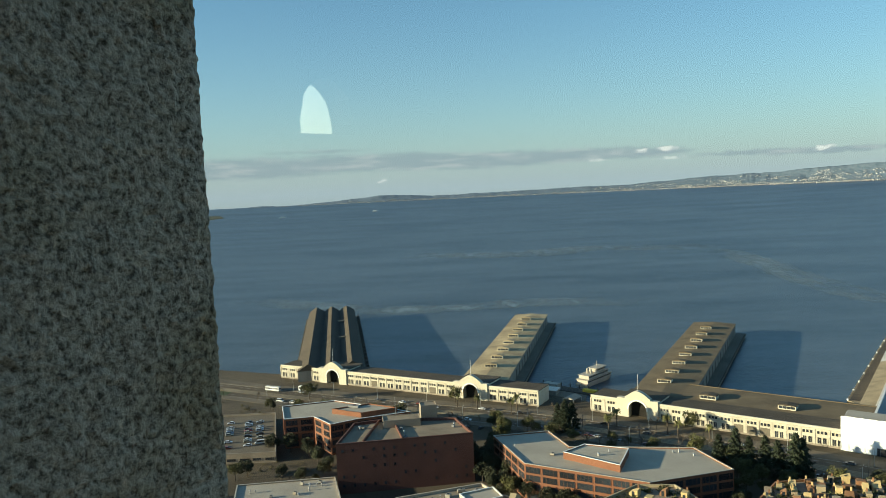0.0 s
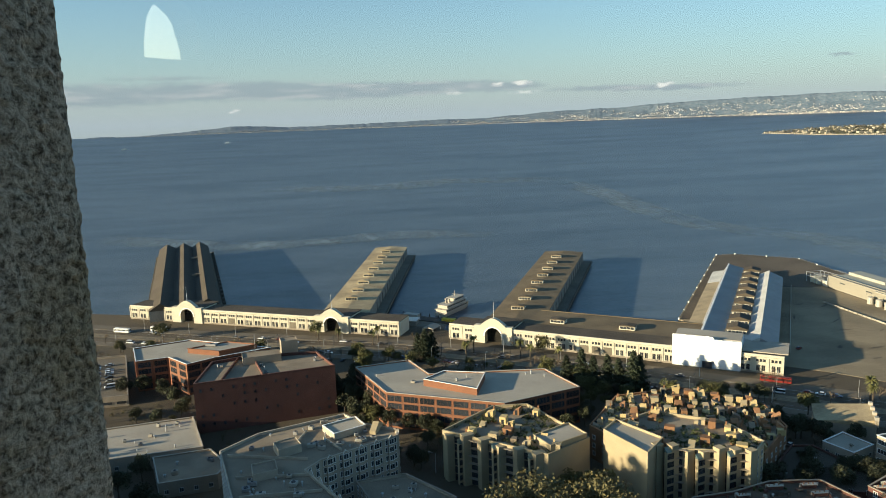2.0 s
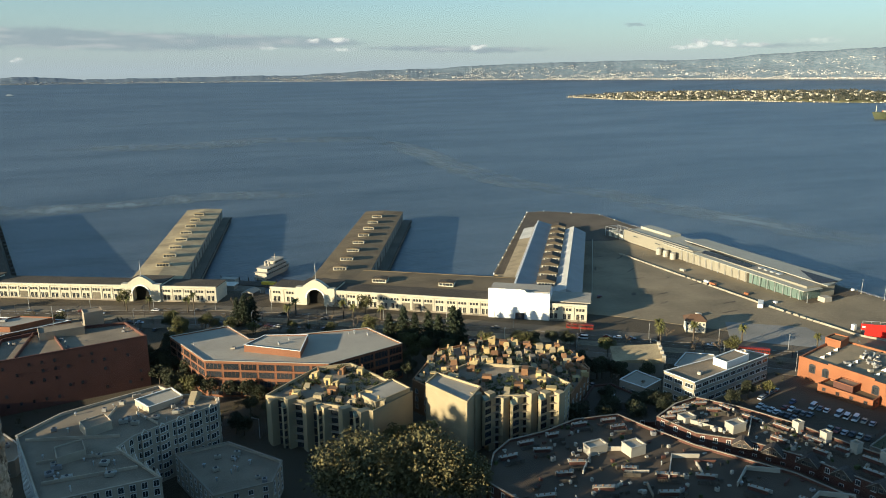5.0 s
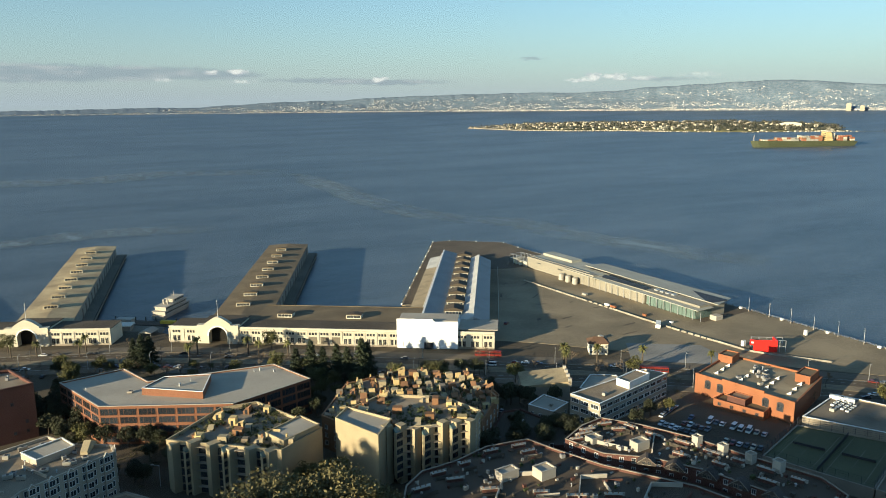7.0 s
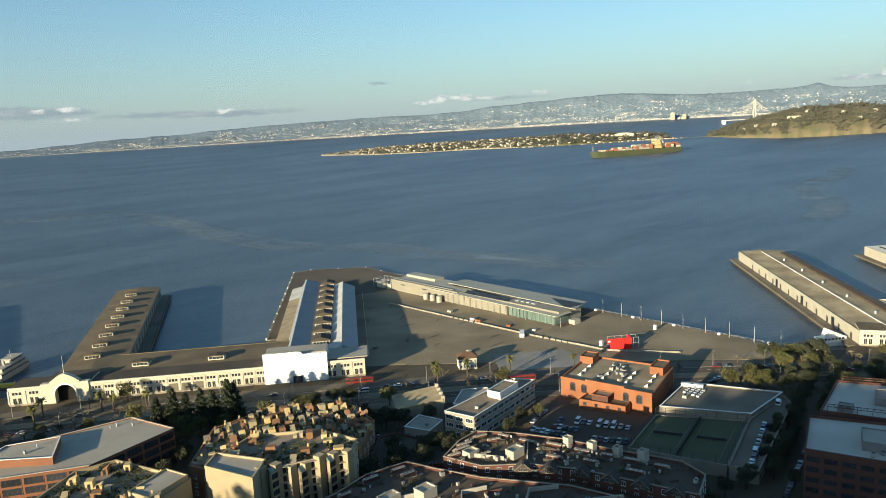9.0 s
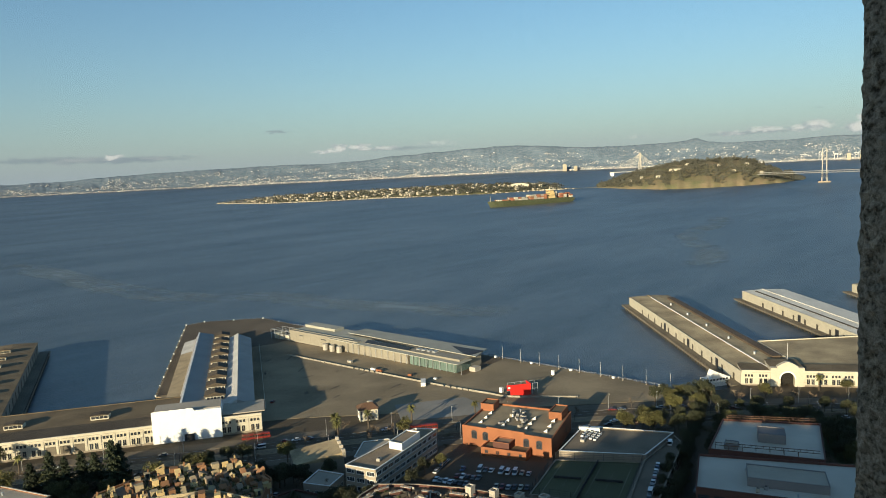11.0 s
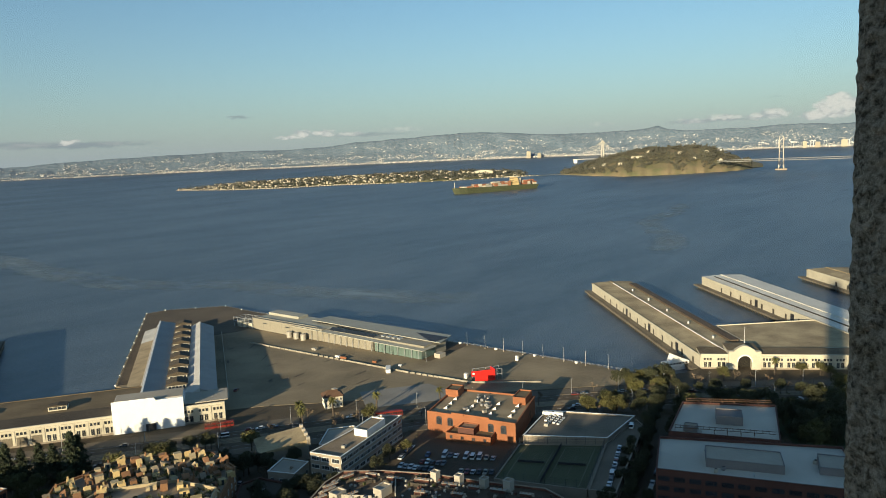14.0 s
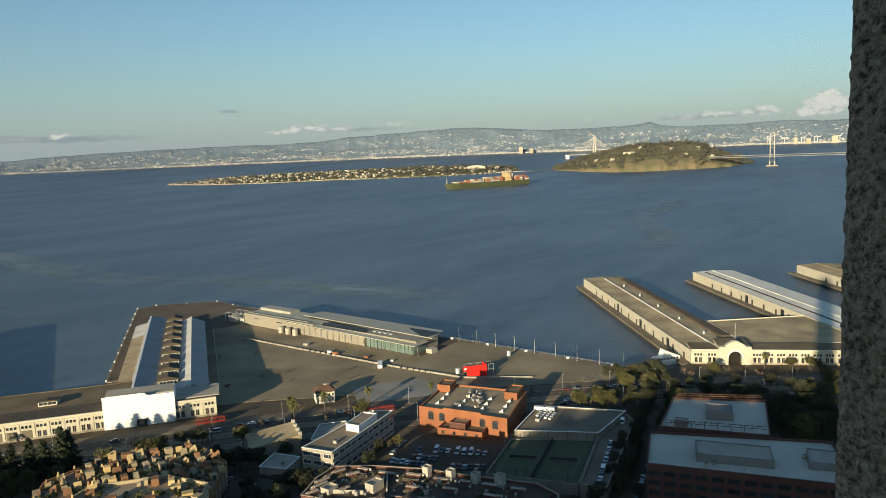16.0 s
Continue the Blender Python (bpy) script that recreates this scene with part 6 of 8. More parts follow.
for i in range(-10, 11):
    for j in range(-10, 11):
        p = Vector((146, 256)) + ax * (i * 4.9 + r.uniform(-1, 1)) + ay * (j * 4.5 + r.uniform(-1, 1))
        if inside(STEP, *p) and r.random() < 0.9:
            roof_house(p.x, p.y, 16.4, r.uniform(2.0, 3.4), r.uniform(2.0, 3.4), r.uniform(1.3, 3.4), -22 + r.choice([0, 90, 180, 270]), r.choice([0, 0, 1, 2]), r)
        for poly, z in ((STEP, 16.4), (A3, 23.5), (A1, 21.5)):
            for _ in range(2):
                q = p + Vector((r.uniform(-2.8, 2.8), r.uniform(-2.8, 2.8))) + (Vector((-70, 0)) if poly is A1 else Vector((-12, -28)) if poly is A3 else Vector((0, 0)))
                if inside(inset(poly, 1.0) if poly is not A3 else poly, *q) and r.random() < 0.1:
                    shrub(q.x, q.y, z, r.uniform(0.6, 1.2), r)
for poly, z, n in ((A3, 23.5, 16), (A1, 21.5, 16)):
    q = inset(ccw(poly), 1.5)
    k = 0
    for _ in range(200):
        x, y = r.uniform(min(p[0] for p in q), max(p[0] for p in q)), r.uniform(min(p[1] for p in q), max(p[1] for p in q))
        if inside(q, x, y):
            roof_house(x, y, z, r.uniform(2.2, 4.0), r.uniform(2.2, 3.6), r.uniform(1.6, 3.0), -35 + r.choice([0, 90, 180]), r.choice([0, 2, 2]), r)
            k += 1
        if k > n:
            break
DB = [(158, 220), (182, 240), (190, 238), (196, 205), (186, 200), (160, 212)]
building("brick_housing", DB, 3.5, 9.0, "brick", "darkroof", "dark brick housing in the shade of the hill", parapet=0.6, cap="brick", rows=(1.6, 4.8), spacing=5)
clutter(DB, 8.4, 8, 44)

# ---- the long dark-roofed complex ----
NR = [(174.5, 192), (188, 197.5), (199, 198.5), (207.5, 185), (215, 167), (219, 148), (226, 124), (222, 113), (208, 108), (198, 148), (190, 164), (178, 176)]
NR2 = [(98, 180), (108.5, 194.5), (117.5, 200), (131.5, 200), (146.5, 203), (157, 201), (163, 199.5), (166, 188), (172, 170), (187, 143), (196, 104), (160, 92), (146, 124), (108, 148)]
NRC = [(166, 188), (174.5, 192), (178, 176), (190, 164), (198, 148), (208, 108), (196, 104), (187, 143), (172, 170)]
for q, z, lab in ((NR, 17.5, "brick apartment wing with a black flat roof"), (NR2, 17.5, "brick apartment wing with black roof and decks")):
    building("brick_apartments", q, 3.5, z, "brick", "tarroof", lab, parapet=0.9, cap="concrete", rows=(1.6, 4.9, 8.2, 11.5), spacing=4.2, win=(1.5, 1.8), frame="white")
building("court_roofs", NRC, 3.5, 12.5, "brick", "tarroof", "low dark roofs in the court between two wings", parapet=0.5)
r = random.Random(6)


def roof_deck(x, y, z, turn, r):
    """A sunken timber roof deck with slatted screens, white parapets and a boxed chimney row."""
    t = thing("roof_deck", pose(x, y, z, 0, 0, turn), "timber-screened roof deck beside a boxed chimney row", "roof deck", "roof decks")
    w, d = r.uniform(5, 7.5), r.uniform(3.6, 5)
    part("floor", boxed(-w / 2, -d / 2, 0, w / 2, d / 2, 0.12), M["timber"], t)
    part("parapet", boxed(-w / 2, d / 2, 0, w / 2, d / 2 + 0.3, 1.3), M["dullwhite"], t)
    n = 16
    bm = bmesh.new()
    for k in range(n):
        box(bm, -w / 2 + k * w / n, -d / 2 - 0.06, 0.12, -w / 2 + (k + 0.72) * w / n, -d / 2, 1.35)
    part("slat_screen", bm, M["timber"], t)
    c = part("chimney_row", boxed(-w / 2 + 0.3, d / 2 - 1.3, 0.12, w / 2 - 1.0, d / 2 - 0.1, 1.3), M["brick"], t, "boxed chimney row with clay pots")
    part("capping", boxed(-w / 2 + 0.15, d / 2 - 1.45, 1.3, w / 2 - 0.85, d / 2 + 0.05, 1.5), M["dullwhite"], c)
    for k in range(3):
        bm = bmesh.new()
        q = -w / 2 + 0.9 + k * (w - 2.4) / 2.4
        tube(bm, (q, d / 2 - 0.7, 1.5), (q, d / 2 - 0.7, 2.0), 0.2, 0.17, 7)
        part("pot", bm, M["tile"], c)


edge = [(112, 193), (122, 199), (133, 199.5), (146, 202), (157, 200), (178, 192.5), (187, 196.5), (196, 196.5), (206, 186), (208, 176), (212, 166), (214.5, 155), (217, 146), (219.5, 137), (222, 127)]
for k, (x, y) in enumerate(edge):
    if k < 8:
        roof_deck(x, y - 4.5, 16.6, -3 - 2 * k, r)
    else:
        roof_deck(x - 5, y, 16.6, -75, r)
for x, y, tn in ((124, 188, -20), (130, 176, -25), (142, 166, -30), (122, 172, -20), (150, 158, -32), (160, 152, -35), (168, 140, -60), (176, 130, -70), (182, 118, -75), (186, 110, -75), (184, 190, -8), (186, 180, -15), (197, 186, -25), (199, 160, -70), (204, 148, -75), (208, 132, -75), (144, 150, -25), (157, 190, -8), (120, 150, -25), (134, 138, -30), (150, 134, -35), (160, 116, -60), (110, 164, -15), (168, 102, -70), (128, 160, -25)):
    roof_deck(x, y, 16.6, tn, r)
for x, y, w, d, h in ((140, 182, 7, 4, 3.0), (151, 176, 6, 5, 3.4), (183, 186, 5, 4, 2.2), (193, 173, 6, 4, 3.2), (212.5, 163.5, 2.8, 2.6, 3.6), (214.5, 154, 2.8, 2.6, 3.6), (217, 144.5, 2.8, 2.6, 3.6), (219.5, 135.5, 3, 3, 4.0)):
    penthouse("lift_house", [(x - w / 2, y - d / 2), (x + w / 2, y - d / 2), (x + w / 2, y + d / 2), (x - w / 2, y + d / 2)], 16.6, 16.6 + h, "dullwhite", "paleroof", "white lift house on the dark roof, shade put into its dull paint", "dullwhite")
for pts in ([(128, 172), (140, 183), (150, 178)], [(150, 158), (160, 168), (168, 164)], [(166, 146), (176, 152), (184, 146)], [(172, 128), (184, 132), (192, 126)], [(182, 186), (188, 174)], [(204, 176), (194, 168)]):
    for a, b in zip(pts, pts[1:]):
        u = Vector(b) - Vector(a)
        bm = boxed(0, -0.2, 0, u.length, 0.2, 1.5)
        ob = part("parapet_wall", bm, M["dullwhite"], m=pose(a[0], a[1], 16.6, 0, 0, math.degrees(math.atan2(u.y, u.x))))
        tagged(ob, "low white parapet wall across the roof", "wall", "roof parapets")
# Dark brown puts the shadow on the gabled bays into their colour.
M["gableshade"] = mat("shade_toned_gable", (0.075, 0.06, 0.05), 0.95, 0.3, 0.6, 4)
# sunken courts between the wings, with gabled fronts
for x, y, turn in ((187, 164, -50), (192, 156, -58), (197, 146, -70), (200, 136, -74), (203, 126, -75), (206, 115, -75)):
    t = thing("gabled_bay", pose(x, y, 16.6, 0, 0, turn), "gabled bay with slanted white edges, shadow put into its dark colour", "bay", "gabled bays")
    bm = bmesh.new()
    profile(bm, [(-3.2, 0), (3.2, 0), (3.2, 0.5), (0.4, 2.9), (-0.4, 2.9), (-3.2, 0.5)], -2.2, 2.2)
    part("gable", bm, M["gableshade"], t)
    for s in (-1, 1):
        bm = bmesh.new()
        tube(bm, (s * 3.3, -2.3, 0.5), (s * 0.4, -2.3, 3.0), 0.11, 0.11, 4)
        part("barge_board", bm, M["concrete"], t)
    for k in (-0.9, 0.9):
        part("window", window_mesh(1.3, 1.3, 1, "concrete"), None, t, m=pose(k, -2.2, 0.3))
bm = bmesh.new()
rf = random.Random(91)
for poly, n in ((NR, 150), (NR2, 260)):
    q = inset(ccw(poly), 1.2)
    xs, ys = [p[0] for p in q], [p[1] for p in q]
    k = 0
    while k < n:
        x, y = rf.uniform(min(xs), max(xs)), rf.uniform(min(ys), max(ys))
        if not inside(q, x, y) or noise.noise((x * 0.07, y * 0.07, 1)) < -0.25:
            k += 0.2
            continue
        w, d, h, mi = rf.uniform(0.4, 1.7), rf.uniform(0.4, 1.1), rf.uniform(0.3, 1.2), rf.choice([0, 0, 1, 2, 2, 3])
        box(bm, x - w / 2, y - d / 2, 16.6, x + w / 2, y + d / 2, 16.6 + h, mi)
        k += 1
tagged(part("roof_terrace_furniture", bm, [M["dullwhite"], M["brick"], M["timber"], M["shrub"]]), "planters, boxes and benches strewn over the dark roofs", "furniture", kind="stuff")
ru = random.Random(92)
for k in range(34):
    x, y = ru.uniform(102, 190), ru.uniform(98, 194)
    if not inside(inset(ccw(NR2), 4), x, y):
        continue
    tn = -25 + (-45 if x > 165 else 0) + ru.choice([0, 90])
    ob = part("parapet_wall", boxed(0, -0.16, 0, ru.uniform(3, 8), 0.16, ru.uniform(0.7, 1.3)), M[ru.choice(["dullwhite", "brick", "concrete"])], m=pose(x, y, 16.6, 0, 0, tn))
    tagged(ob, "low parapet wall across the roof", "wall", "roof parapets")
clutter(NR, 16.6, 14, 51, 2.0)
clutter(NR2, 16.6, 20, 52, 2.0)

# ---- office, wing, brick hall, courts, decks ----
OF = [(209.5, 228), (212.5, 213), (264, 222), (259, 231.5)]
building("office_block", OF, 3.5, 15, "condowall", "greyroof", "white concrete office block with ribbon windows", parapet=0.8, cap="white", rows=(1.0, 4.8, 8.4), spacing=4.6, win=(3.9, 1.9), mull=2, frame="white")
penthouse("plant_room", [(236, 219), (252, 222), (250.5, 229), (235, 226)], 14.2, 17.4, "white", "greyroof", "white plant room on the office roof", "white")
roof_unit(222, 220, 14.2, 2.4, 1.6, 1.4, 20)
t = thing("sloped_hall", pose(219, 257, 3.5, 0, 0, -33), "low hall with tan sloping roof and stepped end wall", "building")
part("wall", boxed(-11, -9, 0, 11, 9, 6.5), M["condowall"], t)
bm = bmesh.new()
profile(bm, [(-11.4, 6.5), (11.4, 6.5), (11.4, 9.4), (-11.4, 6.9)], -9.4, 9.4)
part("roof", bm, M["tanroof"], t)
for k in range(4):
    part("stepped_gable", boxed(10.2, -9.4 + k * 5.6, 6.5, 11.7, -7.6 + k * 5.6, 10.6), M["dullwhite"], t)
building("low_annex", [(230, 244), (246, 254), (256, 246), (246, 233), (232, 234)], 3.5, 8, "condowall", "paleroof", "low pale annex behind the office", parapet=0.4, cap="white", rows=(1.2,), spacing=4)
building("low_annex", [(196, 240), (209, 245), (212, 232), (200, 228)], 3.5, 9, "condowall", "paleroof", "low pale annex in the shade", parapet=0.4, cap="white", rows=(1.2,), spacing=4)
OB = [(279, 218), (315.5, 227.5), (325, 183), (285.5, 171.5)]
HALL_TOP = 12.7
ob_ = building("brick_hall", OB, 3.5, HALL_TOP, "orange", "hallroof", "orange brick hall with low brown roof and skylights", parapet=0.7, cap="orange", thick=0.45)
c = Vector(centre(OB))
a, b = Vector(OB[0]) - c, Vector(OB[3]) - c
tt = math.degrees(math.atan2((b - a).y, (b - a).x))
for f in (0.14, 0.27, 0.73, 0.87):
    q = a.lerp(b, f)
    bm = bmesh.new()
    profile(bm, [(-1.5, 0), (1.5, 0), (1.5, 3.2)] + [(1.5 * math.cos(math.pi * k / 8), 3.2 + 1.0 * math.sin(math.pi * k / 8)) for k in range(1, 8)] + [(-1.5, 3.2)], -0.12, 0.05)
    w_ = part("arched_window", bm, M["darkmetal"], ob_, "tall arched window", m=pose(q.x, q.y, 3.8, 0, 0, tt))
    for k in (-0.75, 0.0, 0.75):
        part("pane", boxed(k - 0.3, -0.17, 0.3, k + 0.3, -0.1, 3.1), M["glass"], w_)
for k in range(7):
    q = a.lerp(b, (k + 0.5) / 7)
    hh = 1.5 if k in (2, 3, 4) else 0.7
    part("stepped_parapet", boxed(-3.3, -0.1, HALL_TOP - 3.5, 3.3, 0.5, HALL_TOP - 3.5 + hh), M["orange"], ob_, m=pose(q.x, q.y, 0, 0, 0, tt))
for f in (0.14, 0.40, 0.66, 0.88):
    for k in (0.26, 0.44, 0.62):
        p = Vector(OB[0]).lerp(Vector(OB[3]), f).lerp(Vector(OB[1]).lerp(Vector(OB[2]), f), k)
        t = thing("skylight", pose(p.x, p.y, HALL_TOP - 0.7, 0, 0, tt), "small white wedge skylight", "skylight", "skylights on the brick hall")
        bm = bmesh.new()
        profile(bm, [(-1.2, 0), (1.0, 0), (1.0, 1.7)], -0.8, 0.8)
        part("hood", bm, M["white"], t)
        part("pane", boxed(1.0, -0.6, 0.15, 1.06, 0.6, 1.45), M["glass"], t)
clutter([(287, 206), (316, 213), (319, 198), (291, 190)], HALL_TOP - 0.7, 24, 61, 3.0)
penthouse("roof_house", [(306, 218), (315, 220.5), (313, 227), (304.5, 225)], HALL_TOP - 0.7, HALL_TOP + 3, "orange", "brownroof", "orange brick roof house at the corner", "orange")
penthouse("roof_house", [(312.5, 181.5), (324.5, 184.5), (323, 191), (311, 188)], HALL_TOP - 0.7, HALL_TOP + 3, "orange", "brownroof", "orange brick roof house at the corner", "orange")
building("brick_annex", [(272, 202), (281, 203.5), (285, 182), (277, 180)], 3.5, 7.6, "orange", "brownroof", "low orange brick annex with small roof house", parapet=0.5, cap="orange", rows=(1.5,), spacing=5, frame="orange")
penthouse("roof_house", [(275, 197), (281.5, 198), (283, 190), (276.5, 189)], 7.1, 10.2, "brick", "greyroof", "brick roof house on the annex", "orange")
# tennis courts on a podium
TN = [(240, 155), (276, 164), (294, 131), (250, 119)]
building("court_podium", TN, 3.5, 8.3, "concrete", "green", "green tennis courts on a concrete podium", parapet=0.3, cap="concrete")
t = thing("court_fence", pose(0, 0, 8.3), "tall dark mesh fence round the courts", "fence")
for (x0, y0), (x1, y1) in zip(TN, TN[1:] + TN[:1]):
    n = int(math.dist((x0, y0), (x1, y1)) / 4)
    for k in range(n):
        x, y = x0 + (x1 - x0) * k / n, y0 + (y1 - y0) * k / n
        part("post", boxed(x - 0.06, y - 0.06, 0, x + 0.06, y + 0.06, 3.4), M["darkmetal"], t)
    for z in (0.8, 1.6, 2.4, 3.3):
        bm = bmesh.new()
        tube(bm, (x0, y0, z), (x1, y1, z), 0.04, 0.04, 4)
        part("wire", bm, M["darkmetal"], t)
lines = bmesh.new()
u0, u1, v0, v1 = Vector(TN[0]), Vector(TN[1]), Vector(TN[3]), Vector(TN[2])


def court(f, g):
    return u0.lerp(u1, f).lerp(v0.lerp(v1, f), g)


for f0, g0, f1, g1 in ((0.06, 0.1, 0.06, 0.44), (0.94, 0.1, 0.94, 0.44), (0.06, 0.1, 0.94, 0.1), (0.06, 0.44, 0.94, 0.44), (0.06, 0.56, 0.06, 0.9), (0.94, 0.56, 0.94, 0.9), (0.06, 0.56, 0.94, 0.56), (0.06, 0.9, 0.94, 0.9),
                      (0.28, 0.27, 0.72, 0.27), (0.28, 0.73, 0.72, 0.73)):
    a, b = court(f0, g0), court(f1, g1)
    s = (b - a).normalized()
    s = Vector((-s.y, s.x)) * 0.07
    lines.faces.new([lines.verts.new((*q, 8.02)) for q in (a - s, b - s, b + s, a + s)])
tagged(part("court_lines", lines, M["concrete"]), "faded white tennis court lines", "court lines", kind="structure")
for g in (0.27, 0.73):
    a, b = court(0.5, g - 0.15), court(0.5, g + 0.15)
    t = thing("tennis_net", pose(a.x, a.y, 8.0, 0, 0, math.degrees(math.atan2((b - a).y, (b - a).x))), "dark tennis net across the court", "net", "tennis nets")
    part("mesh", boxed(0, -0.03, 0, (b - a).length, 0.03, 1.0), M["darkmetal"], t)
    for x in (0, (b - a).length):
        part("post", boxed(x - 0.07, -0.07, 0, x + 0.07, 0.07, 1.15), M["darkmetal"], t)
a, b = court(0.02, 0.5), court(0.98, 0.5)
t = thing("court_divider", pose(a.x, a.y, 8.0, 0, 0, math.degrees(math.atan2((b - a).y, (b - a).x))), "dark windbreak between the two courts", "fence")
part("screen", boxed(0, -0.04, 0, (b - a).length, 0.04, 1.6), M["darkmetal"], t)
PD = [(281, 165), (315, 171), (329, 131), (297, 131)]
building("podium_hall", PD, 3.5, 10.5, "concrete", "podiumroof", "low hall with grey roof half in the shade", parapet=0.6, cap="white", rows=(1.5,), spacing=6)
for i in range(4):
    for j in range(4):
        roof_unit(302 + i * 2.6 + j * 0.4, 158 + j * 2.4 + i * 0.4, 9.9, 1.6, 1.3, 0.9, 15, "white", "white boxed rooftop vent")
roof_unit(312, 166, 9.9, 10, 1.8, 1.8, -72, "white", "long white roof duct")
roof_unit(298, 162, 9.9, 3, 2, 1.4, 12)
building("parking_ramp", [(294, 130.5), (329, 130.5), (322, 124), (252, 108), (249, 118)], 3.5, 9.0, "concrete", "podiumroof", "narrow parking deck beside the courts", parapet=0.7, cap="concrete", rows=(1.5,), spacing=6, win=(4, 1.4), mull=0, frame="concrete")
# the dark brick office with white roofs
B2 = [(248, 91), (266, 24), (301, 39), (277.5, 100.5)]
building("brick_office", B2, 3.5, 24, "brick", "officeroof", "dark brick office with broad pale roof", parapet=0.7, cap="brick", rows=(1.5, 5.2, 8.9, 12.6, 16.3), spacing=5.2, win=(4.2, 2.0), mull=2, frame="brick")
B3 = [(285.5, 99.5), (322.5, 106), (337.5, 70), (297, 59.5)]
building("brick_office", B3, 3.5, 23.6, "brick", "officeroof", "dark brick office wing with pale roof deck", parapet=0.7, cap="brick", rows=(1.5, 5.2, 8.9, 12.6, 16.3), spacing=5.2, win=(4.2, 2.0), mull=2, frame="brick")
M["plant"] = mat("grey_brown_louvres", (0.22, 0.20, 0.19), 0.8, 0.2, 0.5, 3)
for pl, z in (([(260, 77), (267, 52), (279, 56), (272, 81)], 26.6), ([(273, 42), (277, 28), (288, 32), (285, 45)], 26.2), ([(304, 86), (307, 76), (316, 79), (313, 89)], 26.8), ([(290, 95), (291.5, 90), (296, 91), (295, 96)], 25.2)):
    penthouse("plant_room", pl, 23.1, z, "plant", "paleroof" if z < 26.7 else "plant", "grey louvred plant room on the pale roof")
clutter(B2, 23.3, 8, 71, 2.0)
for (x0, y0), (x1, y1) in (((287, 97.5), (298.5, 61.5)), ((321, 103.5), (335.5, 71))):
    t = thing("pergola", pose(x0, y0, 22.9, 0, 0, math.degrees(math.atan2(y1 - y0, x1 - x0))), "timber pergola along the roof edge", "pergola", "roof pergolas")
    L = math.dist((x0, y0), (x1, y1))
    for k in range(int(L / 2.2)):
        part("rafter", boxed(k * 2.2, 0.4, 2.2, k * 2.2 + 0.2, 3.6, 2.4), M["pergola"], t)
    for s in (0.6, 3.3):
        part("rail", boxed(0, s, 2.0, L, s + 0.2, 2.2), M["pergola"], t)
        for k in range(int(L / 5)):
            part("post", boxed(k * 5, s, 0, k * 5 + 0.2, s + 0.2, 2.0), M["pergola"], t)
building("low_block", [(232, 86), (243, 50), (214, 40), (204, 78)], 3.5, 14, "brick", "paleroof", "low block with pale roof in the shade", parapet=0.6, cap="white", rows=(1.5, 5.2, 8.8), spacing=4.5)
penthouse("plant_room", [(226, 78), (233, 56), (224, 53), (218, 75)], 13.4, 15.6, "condowall", "greyroof", "flat grey plant room")
# the little tile-roofed house on the plaza
t = thing("tile_roofed_house", pose(281, 285, 3.6, 0, 0, -36), "small white two-storey house with brown hipped tile roof", "house")
part("wall", boxed(-5, -4, 0, 5, 4, 6.4), M["cream"], t)
bm = bmesh.new()
v = [bm.verts.new(p) for p in ((-5.9, -4.9, 6.4), (5.9, -4.9, 6.4), (5.9, 4.9, 6.4), (-5.9, 4.9, 6.4), (-2.4, 0, 9.2), (2.4, 0, 9.2))]
for f in ((0, 1, 5, 4), (1, 2, 5), (2, 3, 4, 5), (3, 0, 4), (3, 2, 1, 0)):
    bm.faces.new([v[i] for i in f])
part("roof", bm, M["pergola"], t, "brown hipped tile roof")
for z in (0.9, 3.9):
    row_of_windows(t, (-5, -4), (5, -4), z, 5, 1.1, 1.6, 1, "white")
    row_of_windows(t, (-5, 4), (-5, -4), z, 4, 1.1, 1.6, 1, "white")


# ---- trees ----
M["leaf"] = mat("broad_leaves", (0.115, 0.108, 0.032), 0.8, 0.5, 0.8, 3, rnd=0.25)
M["leafdark"] = mat("dark_leaves", (0.062, 0.066, 0.03), 0.8, 0.5, 0.8, 3, rnd=0.25)
M["needle"] = mat("fir_needles", (0.050, 0.062, 0.030), 0.85, 0.5, 0.8, 3, rnd=0.2)
M["gum"] = mat("gum_leaves", (0.185, 0.155, 0.058), 0.8, 0.55, 0.6, 3)
M["palmleaf"] = mat("palm_fronds", (0.13, 0.125, 0.035), 0.75, 0.4, 1.0, 4, rnd=0.2)
M["bark"] = mat("bark", (0.11, 0.085, 0.06), 0.95, 0.4, 2, 8, 0.3)
M["twig"] = mat("bare_twigs", (0.21, 0.155, 0.10), 0.95, 0.3, 1, 6, rnd=0.2)


def leaf_quad(bm, c, s, rn, mi=0):
    ax = Vector((rn.gauss(0, 1), rn.gauss(0, 1), rn.gauss(0.5, 1))).normalized()
    o = ax.orthogonal().normalized()
    o.rotate(Matrix.Rotation(rn.uniform(0, 6.3), 3, ax))
    p = ax.cross(o)
    bm.faces.new([bm.verts.new(c + o * s * k + p * s * l) for k, l in ((1, 0.15), (0.1, 0.7), (-1, -0.1), (-0.1, -0.7))]).material_index = mi


